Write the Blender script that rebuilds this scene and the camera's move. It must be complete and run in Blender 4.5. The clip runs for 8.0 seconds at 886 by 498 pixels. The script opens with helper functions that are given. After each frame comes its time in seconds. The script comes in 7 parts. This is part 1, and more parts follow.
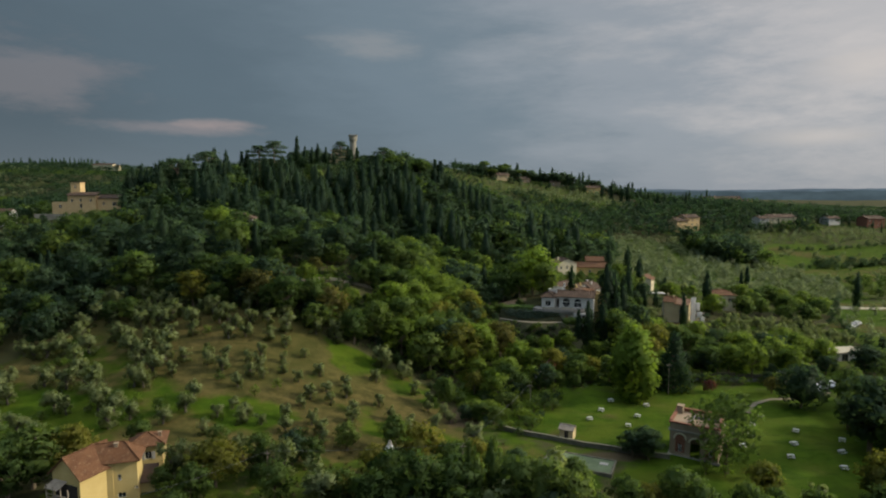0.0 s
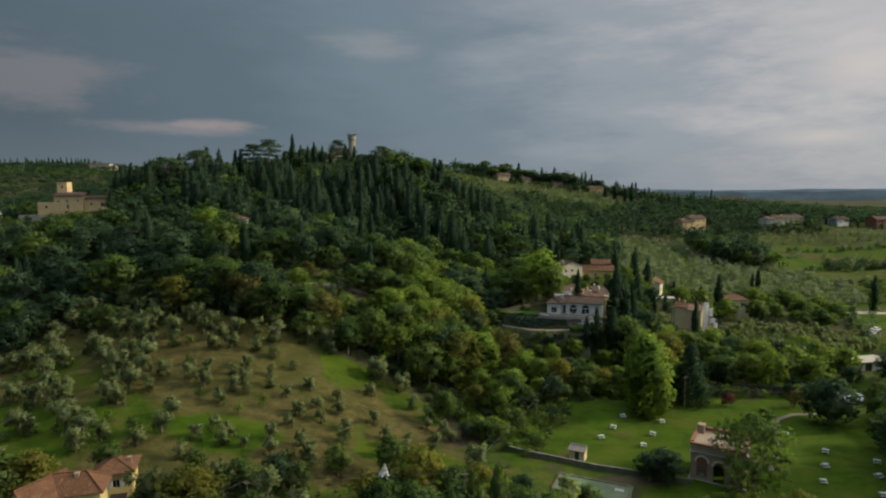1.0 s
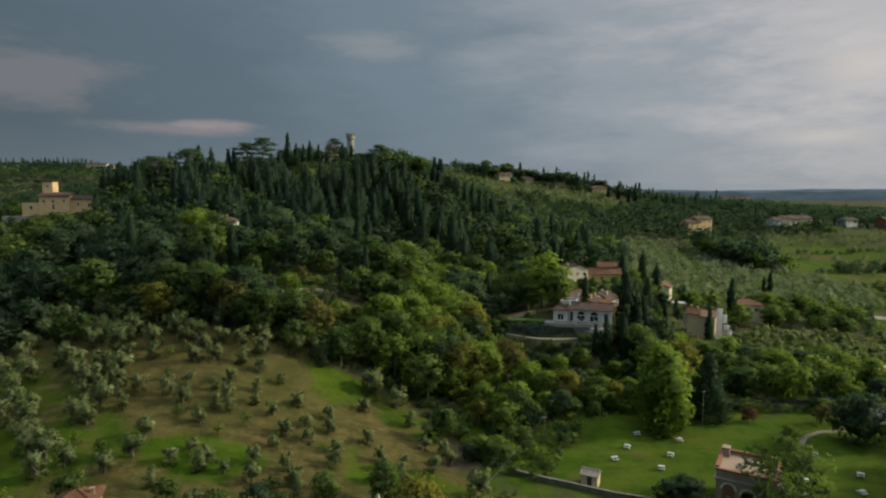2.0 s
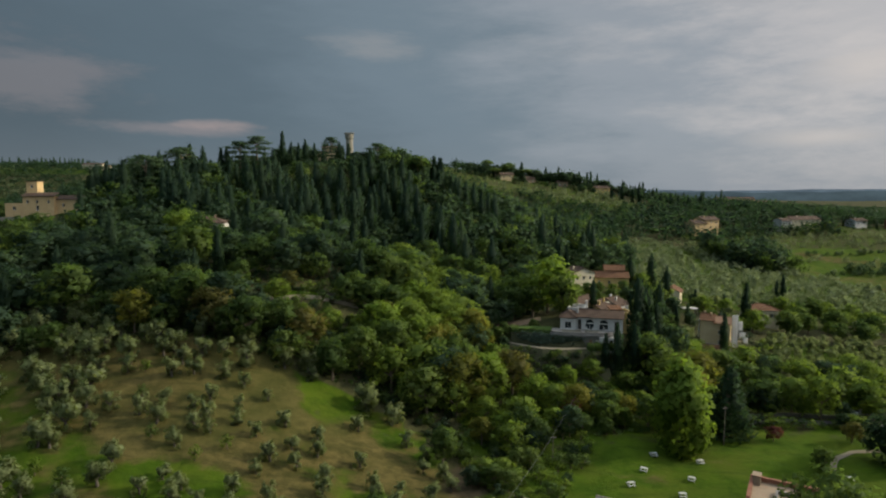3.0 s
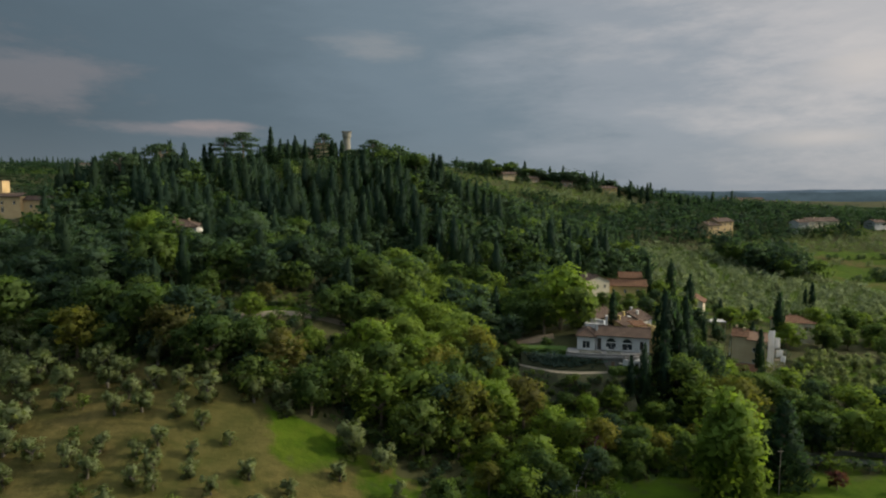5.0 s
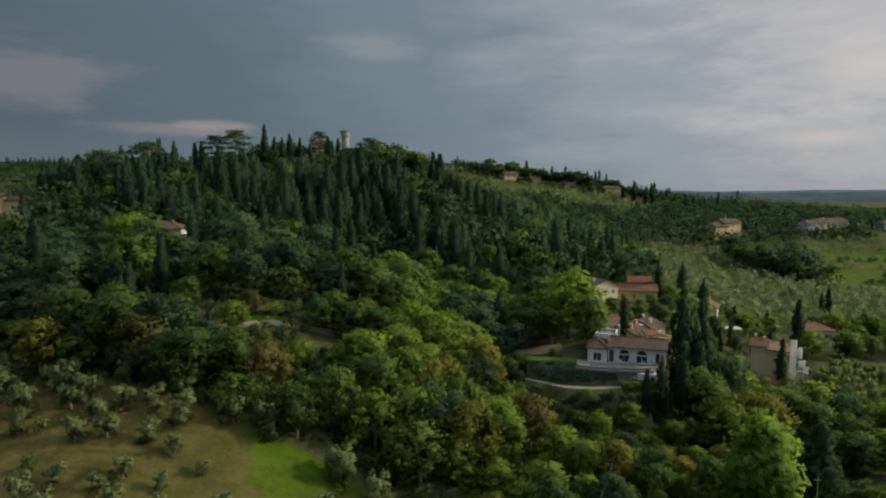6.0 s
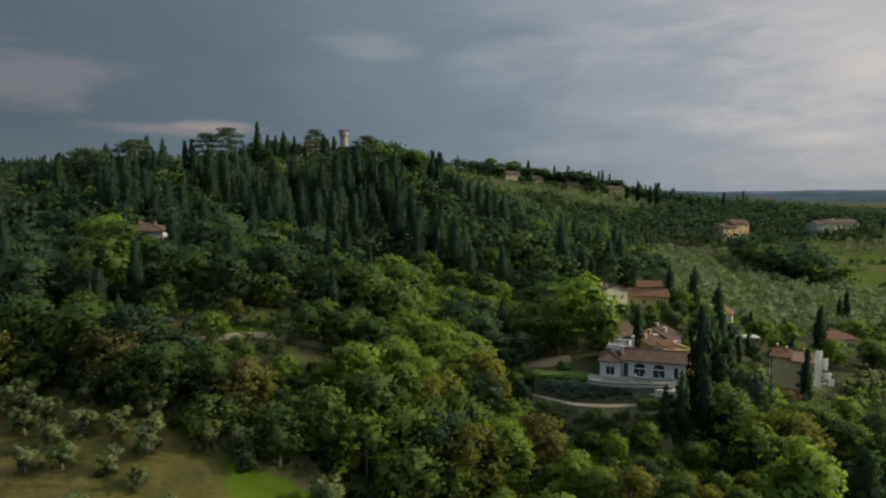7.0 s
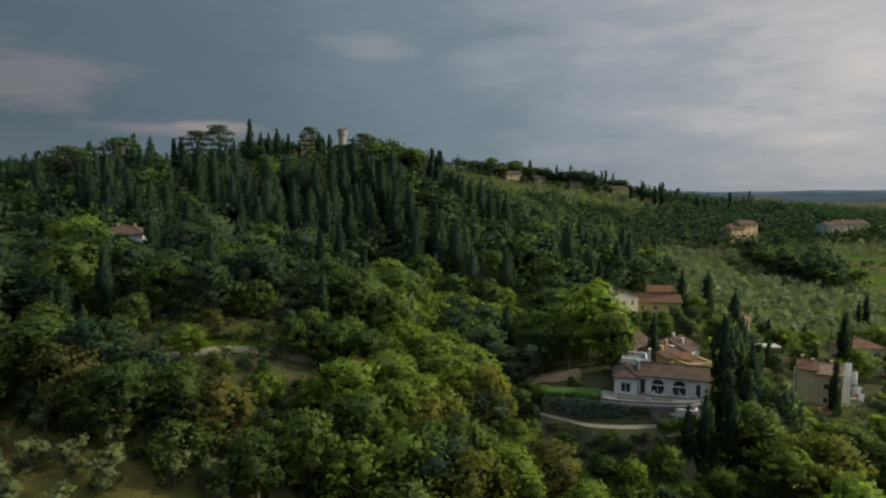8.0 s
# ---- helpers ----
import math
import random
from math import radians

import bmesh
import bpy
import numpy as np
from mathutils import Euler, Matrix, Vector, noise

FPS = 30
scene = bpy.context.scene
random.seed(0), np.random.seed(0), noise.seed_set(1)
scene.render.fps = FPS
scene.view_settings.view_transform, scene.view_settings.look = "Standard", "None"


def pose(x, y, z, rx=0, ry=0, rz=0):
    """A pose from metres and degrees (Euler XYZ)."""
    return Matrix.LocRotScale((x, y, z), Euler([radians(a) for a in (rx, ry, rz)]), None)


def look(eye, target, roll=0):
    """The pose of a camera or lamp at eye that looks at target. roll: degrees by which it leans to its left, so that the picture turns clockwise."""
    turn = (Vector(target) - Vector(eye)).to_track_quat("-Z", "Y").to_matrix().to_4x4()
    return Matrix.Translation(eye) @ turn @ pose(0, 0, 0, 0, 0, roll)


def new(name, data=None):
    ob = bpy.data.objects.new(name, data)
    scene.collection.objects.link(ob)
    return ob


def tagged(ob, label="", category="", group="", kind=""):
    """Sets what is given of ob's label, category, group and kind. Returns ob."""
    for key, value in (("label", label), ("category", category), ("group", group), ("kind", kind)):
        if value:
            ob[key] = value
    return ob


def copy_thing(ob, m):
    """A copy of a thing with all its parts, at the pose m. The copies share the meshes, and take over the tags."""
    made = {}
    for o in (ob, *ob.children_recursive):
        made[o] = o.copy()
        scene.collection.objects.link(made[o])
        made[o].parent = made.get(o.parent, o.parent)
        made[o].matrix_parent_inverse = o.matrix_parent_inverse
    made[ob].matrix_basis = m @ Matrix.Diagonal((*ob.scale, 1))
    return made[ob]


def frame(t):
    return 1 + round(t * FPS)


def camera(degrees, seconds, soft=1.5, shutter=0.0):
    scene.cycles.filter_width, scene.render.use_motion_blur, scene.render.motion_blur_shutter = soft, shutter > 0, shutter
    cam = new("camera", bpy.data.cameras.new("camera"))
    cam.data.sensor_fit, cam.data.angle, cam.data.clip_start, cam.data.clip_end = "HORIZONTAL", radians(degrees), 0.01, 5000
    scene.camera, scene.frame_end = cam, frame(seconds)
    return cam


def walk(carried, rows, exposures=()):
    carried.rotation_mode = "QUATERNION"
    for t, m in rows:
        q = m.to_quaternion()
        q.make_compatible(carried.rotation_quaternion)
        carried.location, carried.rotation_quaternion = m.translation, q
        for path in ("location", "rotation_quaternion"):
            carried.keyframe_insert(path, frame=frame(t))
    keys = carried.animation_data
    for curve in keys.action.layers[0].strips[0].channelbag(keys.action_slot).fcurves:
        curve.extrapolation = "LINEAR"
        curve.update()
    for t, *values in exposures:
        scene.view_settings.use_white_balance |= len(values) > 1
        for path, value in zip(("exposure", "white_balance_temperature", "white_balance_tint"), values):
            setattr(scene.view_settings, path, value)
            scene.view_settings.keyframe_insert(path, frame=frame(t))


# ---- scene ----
cam = camera(72.0, 8.0, soft=2.1)
# a level, steady flight over the valley: seconds, eye, pitch, lean, yaw
PATH = [(t, (0.02 + 0.075 * t, 9.446 * t, 50.07 - 0.047 * t), -5.4 + 0.02 * t, 0.02 * t) for t in (0, 1, 2, 3, 4, 5, 6, 7, 8)]
walk(cam, [(t, pose(*eye, 90 + pitch, 0, yaw)) for t, eye, pitch, yaw in PATH])

# ---- world, sun ----
SUN = Vector((0.92, 0.10, 0.43)).normalized()
sun = new("sun", bpy.data.lights.new("sun", "SUN"))
sun.data.energy, sun.data.angle, sun.data.color = 4.6, radians(4.5), (1.0, 0.90, 0.68)
sun.matrix_world = look((0, 0, 300), Vector((0, 0, 300)) - SUN)


class Nodes:
    """Short hand for building a node tree."""

    def __init__(self, tree):
        self.t = tree
        tree.nodes.clear()

    def add(self, kind, **kw):
        n = self.t.nodes.new(kind)
        for k, v in kw.items():
            if k == "operation":
                n.operation = v
            elif k == "blend":
                n.blend_type = v
            elif k == "data":
                n.data_type = v
        return n

    def link(self, a, b):
        self.t.links.new(a, b)

    def put(self, socket, v):
        if isinstance(v, bpy.types.NodeSocket):
            self.link(v, socket)
        elif v is not None:
            socket.default_value = v

    def math(self, op, a, b=None, c=None):
        n = self.add("ShaderNodeMath", operation=op)
        for i, v in enumerate((a, b, c)):
            self.put(n.inputs[i], v)
        return n.outputs[0]

    def vmath(self, op, a, b=None):
        n = self.add("ShaderNodeVectorMath", operation=op)
        self.put(n.inputs[0], a)
        self.put(n.inputs[1], b)
        return n.outputs["Value"] if op == "DOT_PRODUCT" else n.outputs[0]

    def mix(self, fac, a, b, blend="MIX"):
        n = self.add("ShaderNodeMix", data="RGBA", blend=blend)
        self.put(n.inputs[0], fac)
        self.put(n.inputs[6], (*a, 1) if isinstance(a, tuple) else a)
        self.put(n.inputs[7], (*b, 1) if isinstance(b, tuple) else b)
        return n.outputs[2]

    def noise(self, vec, scale, detail=3.0, rough=0.55):
        n = self.add("ShaderNodeTexNoise")
        self.put(n.inputs["Vector"], vec)
        n.inputs["Scale"].default_value, n.inputs["Detail"].default_value, n.inputs["Roughness"].default_value = scale, detail, rough
        return n.outputs[0]

    def scaled(self, vec, s, rot=(0, 0, 0)):
        n = self.add("ShaderNodeMapping")
        self.put(n.inputs["Vector"], vec)
        n.inputs["Scale"].default_value, n.inputs["Rotation"].default_value = s, rot
        return n.outputs[0]

    def ramp(self, fac, stops):
        n = self.add("ShaderNodeValToRGB")
        n.color_ramp.interpolation = "EASE"
        els = n.color_ramp.elements
        while len(els) < len(stops):
            els.new(0.5)
        for e, (p, c) in zip(els, stops):
            e.position, e.color = p, (*c, 1) if isinstance(c, tuple) else (c, c, c, 1)
        self.put(n.inputs[0], fac)
        return n.outputs[0]

    def step(self, v, lo, hi):
        n = self.add("ShaderNodeMapRange")
        n.interpolation_type = "SMOOTHSTEP"
        self.put(n.inputs[0], v)
        n.inputs[1].default_value, n.inputs[2].default_value = lo, hi
        return n.outputs[0]


world = bpy.data.worlds.new("sky")
scene.world = world
world.use_nodes = True
W = Nodes(world.node_tree)
way = W.add("ShaderNodeTexCoord").outputs["Generated"]
sky = W.add("ShaderNodeTexSky")
sky.sky_type, sky.sun_disc = "NISHITA", False
sky.sun_elevation, sky.sun_rotation = math.asin(SUN.z), math.atan2(SUN.x, SUN.y)
# the thin, bright part of the cloud lies round the sun, a little higher
toward = W.vmath("DOT_PRODUCT", way, tuple(Vector((0.86, 0.22, 0.56)).normalized()))
bank = W.noise(W.scaled(way, (1.6, 1.6, 5.0), (0.0, 0.12, 0.0)), 1.7, 7.0, 0.55)
wisp = W.noise(W.scaled(way, (1.6, 3.0, 7.0), (0.0, 0.55, 0.2)), 3.4, 9.0, 0.66)
soft_bank = W.math("MULTIPLY", W.math("SUBTRACT", bank, 0.5), 0.27)
level = W.math("ADD", W.math("ADD", toward, soft_bank), W.math("MULTIPLY", W.math("SUBTRACT", wisp, 0.5), W.math("MULTIPLY_ADD", W.step(toward, 0.1, 0.7), 0.34, 0.14)))
cloud = W.ramp(W.math("MULTIPLY_ADD", level, 0.5, 0.3), [
    (0.15, (0.80, 1.12, 1.38)), (0.30, (1.05, 1.48, 1.82)), (0.43, (1.65, 2.18, 2.62)), (0.56, (2.95, 3.3, 3.7)), (0.67, (4.75, 4.7, 4.8)), (0.86, (6.7, 6.25, 5.95))])
# a low bank of rose-grey cloud, as the evening light catches it
part_xyz = W.add("ShaderNodeSeparateXYZ")
W.link(way, part_xyz.inputs[0])
az = W.math("ARCTAN2", part_xyz.outputs[0], part_xyz.outputs[1])
el = W.math("ARCSINE", part_xyz.outputs[2])


def puff(a, e, wa, we):
    """A soft cloud round an azimuth and elevation, with ragged edges."""
    da = W.math("DIVIDE", W.math("SUBTRACT", az, radians(a)), radians(wa))
    de = W.math("DIVIDE", W.math("SUBTRACT", el, radians(e)), radians(we))
    d = W.math("SQRT", W.math("ADD", W.math("MULTIPLY", da, da), W.math("MULTIPLY", de, de)))
    return W.step(W.math("ADD", d, W.math("MULTIPLY", W.math("SUBTRACT", wisp, 0.5), 2.6)), 1.15, 0.1)


veil = W.noise(W.scaled(way, (1.2, 1.2, 4.2), (0.25, 0.75, 0.35)), 2.6, 8.0, 0.62)
low = W.math("MAXIMUM", puff(-24, 5.3, 9.0, 0.7), W.math("MULTIPLY", puff(-34, 9.0, 9, 3.0), 0.75))
cloud = W.mix(W.math("MULTIPLY", low, 0.55), cloud, (2.9, 2.55, 2.6))
cloud = W.mix(W.math("MULTIPLY", puff(-19.6, 5.8, 4.2, 0.5), 0.5), cloud, (4.2, 3.3, 3.1))
cloud = W.mix(W.math("MULTIPLY", W.math("MAXIMUM", puff(31.5, 4.3, 5.5, 0.9), puff(34, 9.5, 5, 1.6)), 0.4), cloud, (6.8, 6.1, 5.5))
cloud = W.mix(W.math("MULTIPLY", puff(-6.5, 13.2, 5.0, 1.6), 0.65), cloud, (2.9, 3.05, 3.2))
cloud = W.mix(W.math("MULTIPLY", W.math("MULTIPLY", W.step(veil, 0.5, 0.72), W.step(toward, 0.25, 0.75)), 0.42), cloud, (6.6, 6.1, 5.8))
cloud = W.mix(W.math("MULTIPLY", W.math("MULTIPLY", W.step(veil, 0.48, 0.28), W.step(toward, 0.1, 0.6)), 0.35), cloud, (2.4, 2.75, 3.15))
near_rim = W.step(el, radians(7.0), radians(-1.0))
cloud = W.mix(W.math("MULTIPLY", near_rim, 0.30), cloud, (2.3, 2.6, 2.95))
# an overcast sky is brighter overhead than at its rim
overhead = W.math("MULTIPLY_ADD", W.step(el, radians(17.0), radians(62.0)), 2.6, 1.0)
# and extra fill light is added behind the flight, for the sides facing it
overhead = W.math("ADD", overhead, W.math("MULTIPLY", W.step(part_xyz.outputs[1], 0.15, -0.7), 0.9))
bright = W.add("ShaderNodeVectorMath", operation="SCALE")
W.link(cloud, bright.inputs[0])
W.link(overhead, bright.inputs["Scale"])
shade = W.mix(0.97, sky.outputs[0], bright.outputs[0])
back = W.add("ShaderNodeBackground")
back.inputs["Strength"].default_value = 0.1
W.link(shade, back.inputs["Color"])
W.link(back.outputs[0], W.add("ShaderNodeOutputWorld").inputs["Surface"])
scene.view_settings.exposure = 0.0


# ---- materials ----
def surface(name, a, b, scale=1.0, rough=0.85, bump=0.3, c=None, island=0.0, object_random=0.0, stripes=None, metal=0.0, spec=0.3):
    """A matt surface: two colours by a coarse noise, grain by a fine one, a third colour as stains."""
    m = bpy.data.materials.new(name)
    m.use_nodes = True
    n = Nodes(m.node_tree)
    vec = n.add("ShaderNodeTexCoord").outputs["Object"]
    big, fine = n.noise(vec, scale, 4.0), n.noise(vec, scale * 9, 3.0, 0.65)
    fac = n.math("ADD", n.math("MULTIPLY", big, 0.65), n.math("MULTIPLY", fine, 0.35))
    if island:
        fac = n.math("ADD", fac, n.math("MULTIPLY", n.math("SUBTRACT", n.add("ShaderNodeNewGeometry").outputs["Random Per Island"], 0.5), island))
    if object_random:
        fac = n.math("ADD", fac, n.math("MULTIPLY", n.math("SUBTRACT", n.add("ShaderNodeObjectInfo").outputs["Random"], 0.5), object_random))
    col = n.mix(n.step(fac, 0.28, 0.72), a, b)
    if c:
        col = n.mix(n.step(n.noise(vec, scale * 2.3, 5.0, 0.7), 0.56, 0.74), col, c)
    height = fac
    if stripes:
        wv = n.add("ShaderNodeTexWave")
        n.put(wv.inputs["Vector"], vec)
        wv.bands_direction = stripes[1] if len(stripes) > 1 else "X"
        wv.inputs["Scale"].default_value, wv.inputs["Distortion"].default_value = stripes[0], 0.6
        col = n.mix(n.math("MULTIPLY", wv.outputs[1], 0.24), col, tuple(v * 0.55 for v in a))
        height = n.math("ADD", n.math("MULTIPLY", wv.outputs[1], 1.0), n.math("MULTIPLY", fac, 0.4))
    p = n.add("ShaderNodeBsdfPrincipled")
    n.put(p.inputs["Base Color"], col)
    p.inputs["Roughness"].default_value, p.inputs["Metallic"].default_value, p.inputs["Specular IOR Level"].default_value = rough, metal, spec
    if bump:
        bp = n.add("ShaderNodeBump")
        bp.inputs["Strength"].default_value, bp.inputs["Distance"].default_value = bump, 0.06
        n.put(bp.inputs["Height"], height)
        n.link(bp.outputs[0], p.inputs["Normal"])
    n.link(p.outputs[0], n.add("ShaderNodeOutputMaterial").inputs["Surface"])
    return m


def foliage(name, dark, mid, light, glow=0.56, joined=False, patch=0.09, cut=0.0):
    """Leaves: colour by tree, by clump and by a slow noise over the ground; some light passes through."""
    m = bpy.data.materials.new(name)
    m.use_nodes = True
    n = Nodes(m.node_tree)
    geo = n.add("ShaderNodeNewGeometry")
    if joined:
        at = n.add("ShaderNodeAttribute")
        at.attribute_name = "tree_tint"
        tint = at.outputs["Fac"]
    else:
        tint = n.add("ShaderNodeObjectInfo").outputs["Random"]
    leaf = geo.outputs["Random Per Island"]
    fac = n.math("ADD", n.math("MULTIPLY", tint, 0.62), n.math("MULTIPLY", leaf, 0.16))
    fac = n.math("ADD", fac, n.math("MULTIPLY", n.noise(geo.outputs["Position"], patch, 3.0), 0.30))
    leafy = n.noise(geo.outputs["Position"], 3.2, 6.0, 0.80)
    fac = n.math("ADD", fac, n.math("MULTIPLY", n.math("SUBTRACT", leafy, 0.5), 0.50))
    col = n.ramp(fac, [(0.15, dark), (0.55, mid), (1.0, light)])
    p = n.add("ShaderNodeBsdfPrincipled")
    n.put(p.inputs["Base Color"], col)
    p.inputs["Roughness"].default_value, p.inputs["Specular IOR Level"].default_value = 0.7, 0.16
    bp = n.add("ShaderNodeBump")
    bp.inputs["Strength"].default_value, bp.inputs["Distance"].default_value = 0.4, 0.25
    n.put(bp.inputs["Height"], leafy)
    n.link(bp.outputs[0], p.inputs["Normal"])
    tr = n.add("ShaderNodeBsdfTranslucent")
    n.put(tr.inputs["Color"], n.mix(1.0, col, (1.2, 1.25, 0.7), "MULTIPLY"))
    mx = n.add("ShaderNodeMixShader")
    mx.inputs[0].default_value = glow
    n.link(p.outputs[0], mx.inputs[1])
    n.link(tr.outputs[0], mx.inputs[2])
    last = mx.outputs[0]
    if cut:
        # the gaps between the leaves of a spray
        gaps = n.noise(geo.outputs["Position"], 5.2, 2.0, 0.6)
        clear = n.add("ShaderNodeBsdfTransparent")
        mz = n.add("ShaderNodeMixShader")
        n.put(mz.inputs[0], n.math("GREATER_THAN", gaps, cut))
        n.link(clear.outputs[0], mz.inputs[1])
        n.link(last, mz.inputs[2])
        last = mz.outputs[0]
    n.link(last, n.add("ShaderNodeOutputMaterial").inputs["Surface"])
    return m


def glass_pane(name, col=(0.02, 0.025, 0.03)):
    m = bpy.data.materials.new(name)
    m.use_nodes = True
    p = m.node_tree.nodes["Principled BSDF"]
    p.inputs["Base Color"].default_value, p.inputs["Roughness"].default_value = (*col, 1), 0.08
    return m


LEAF = {
    "oak": ((0.052, 0.091, 0.028), (0.083, 0.130, 0.036), (0.128, 0.176, 0.049)),
    "gold": ((0.102, 0.114, 0.027), (0.148, 0.154, 0.031), (0.201, 0.189, 0.041)),
    "rust": ((0.081, 0.088, 0.032), (0.113, 0.112, 0.038), (0.149, 0.138, 0.047)),
    "poplar": ((0.117, 0.178, 0.028), (0.156, 0.233, 0.038), (0.195, 0.277, 0.054)),
    "dark": ((0.035, 0.064, 0.040), (0.050, 0.086, 0.051), (0.072, 0.114, 0.062)),
    "lime": ((0.104, 0.158, 0.029), (0.142, 0.204, 0.039), (0.179, 0.246, 0.052)),
    "olive": ((0.158, 0.196, 0.090), (0.192, 0.230, 0.112), (0.232, 0.268, 0.138)),
    "cypress": ((0.022, 0.046, 0.029), (0.032, 0.062, 0.036), (0.048, 0.081, 0.044)),
    "plum": ((0.066, 0.024, 0.025), (0.105, 0.037, 0.037), (0.143, 0.057, 0.052)),
    "silver": ((0.132, 0.168, 0.108), (0.166, 0.204, 0.138), (0.206, 0.244, 0.173)),
}
M_LEAF = {k: foliage("leaves_" + k, *v) for k, v in LEAF.items()}
M_SPRAY = {k: foliage("sprays_" + k, *v, cut=0.43) for k, v in LEAF.items()}
M_SPRAY_MANY = {k: foliage("sprays_many_" + k, *LEAF[k], joined=True, cut=0.43) for k in ("oak", "dark", "olive", "lime", "cypress")}
M_MANY = {k: foliage("leaves_many_" + k, *LEAF[k], joined=True) for k in ("oak", "olive", "cypress", "dark", "lime", "silver")}
M_BARK = surface("bark", (0.10, 0.075, 0.05), (0.17, 0.14, 0.10), 3.0, 0.95, 0.6)
M_OLIVE_BARK = surface("olive_bark", (0.065, 0.056, 0.045), (0.115, 0.10, 0.08), 4.0, 0.95, 0.7)
M_OCHRE = surface("ochre_plaster", (0.39, 0.295, 0.115), (0.46, 0.355, 0.155), 0.5, 0.9, 0.15, c=(0.32, 0.245, 0.12))
M_SALMON = surface("pale_new_tiles", (0.19, 0.108, 0.064), (0.27, 0.165, 0.105), 0.9, 0.92, 0.7, c=(0.42, 0.33, 0.25), stripes=(2.1,))
M_CREAM = surface("cream_plaster", (0.48, 0.42, 0.29), (0.58, 0.51, 0.37), 0.5, 0.9, 0.15, c=(0.38, 0.33, 0.23))
M_WHITE = surface("white_plaster", (0.40, 0.39, 0.37), (0.49, 0.48, 0.455), 0.6, 0.9, 0.12, c=(0.34, 0.33, 0.29))
M_GREY = surface("grey_render", (0.29, 0.275, 0.25), (0.38, 0.36, 0.33), 0.6, 0.92, 0.2, c=(0.20, 0.19, 0.17))
M_TILE = surface("clay_tiles", (0.088, 0.040, 0.019), (0.148, 0.070, 0.033), 0.9, 0.92, 0.8, c=(0.28, 0.19, 0.12), stripes=(2.1,))
M_TILE_OLD = surface("weathered_tiles", (0.052, 0.032, 0.022), (0.100, 0.064, 0.044), 0.8, 0.95, 0.8, c=(0.17, 0.13, 0.10), stripes=(2.1,))
M_BRICK = surface("old_brick", (0.150, 0.062, 0.040), (0.22, 0.100, 0.062), 1.5, 0.95, 0.4, c=(0.32, 0.20, 0.14))
M_STONE = surface("grey_stone", (0.18, 0.165, 0.135), (0.29, 0.27, 0.22), 0.9, 0.95, 0.5, c=(0.12, 0.115, 0.09))
M_MOSSY = surface("mossy_stone", (0.070, 0.068, 0.048), (0.130, 0.122, 0.090), 0.9, 0.95, 0.5, c=(0.045, 0.055, 0.022))
M_PAVE = surface("pale_gravel", (0.28, 0.25, 0.19), (0.40, 0.36, 0.28), 0.7, 0.97, 0.2, c=(0.28, 0.25, 0.19))
M_TERRACE = surface("terrace_floor", (0.125, 0.12, 0.112), (0.18, 0.172, 0.16), 0.8, 0.9, 0.1, c=(0.10, 0.096, 0.088))
M_ASPHALT = surface("asphalt", (0.045, 0.046, 0.048), (0.075, 0.075, 0.076), 0.8, 0.95, 0.2)
M_WOOD = surface("grey_wood", (0.17, 0.14, 0.11), (0.28, 0.24, 0.19), 2.0, 0.9, 0.3)
M_SHUTTER = surface("brown_shutter", (0.10, 0.065, 0.04), (0.16, 0.10, 0.06), 2.0, 0.7, 0.2)
M_FRAME = surface("pale_frame", (0.55, 0.54, 0.50), (0.66, 0.65, 0.61), 2.0, 0.7, 0.1)
M_CLOTH = surface("white_cloth", (0.70, 0.70, 0.69), (0.80, 0.80, 0.79), 0.8, 0.9, 0.3)
M_TABLE = surface("white_paint", (0.32, 0.32, 0.30), (0.44, 0.44, 0.41), 2.5, 0.7, 0.1, c=(0.28, 0.27, 0.24))
M_STEEL = surface("galvanised_steel", (0.20, 0.205, 0.21), (0.28, 0.285, 0.29), 1.5, 0.45, 0.05, metal=0.8)
M_POND = surface("pond_water", (0.075, 0.105, 0.055), (0.125, 0.160, 0.090), 0.35, 0.6, 0.03, c=(0.17, 0.20, 0.13), spec=0.1)
M_WALLGREY = surface("stained_render", (0.12, 0.115, 0.10), (0.18, 0.17, 0.15), 0.7, 0.95, 0.3, c=(0.085, 0.085, 0.065))
M_LAWN = surface("mown_lawn", (0.024, 0.052, 0.005), (0.042, 0.078, 0.008), 0.9, 0.95, 0.3, c=(0.060, 0.085, 0.014))
M_BED = surface("planted_soil", (0.028, 0.030, 0.014), (0.052, 0.054, 0.024), 0.9, 0.98, 0.5, c=(0.040, 0.060, 0.018))
M_AGAVE = foliage("agave_leaves", (0.050, 0.078, 0.062), (0.072, 0.108, 0.086), (0.100, 0.140, 0.112), 0.1)
M_INSIDE_SHADE = surface("inside_shade", (0.02, 0.018, 0.016), (0.03, 0.028, 0.025), 1.0, 0.95, 0.0)
M_GLASS = glass_pane("window_glass")
M_POLE = surface("pole_wood", (0.15, 0.125, 0.10), (0.22, 0.19, 0.15), 3.0, 0.9, 0.2)
M_CAR = [surface("car_paint_" + k, c, c, 1.0, 0.3, 0.0, spec=0.5) for k, c in (("white", (0.5, 0.5, 0.5)), ("grey", (0.25, 0.26, 0.27)), ("dark", (0.03, 0.035, 0.045)))]
M_RUBBER = surface("rubber", (0.02, 0.02, 0.02), (0.03, 0.03, 0.03), 3.0, 0.9, 0.0)
M_SOIL = surface("bare_soil", (0.13, 0.09, 0.055), (0.20, 0.15, 0.095), 0.5, 0.98, 0.3)
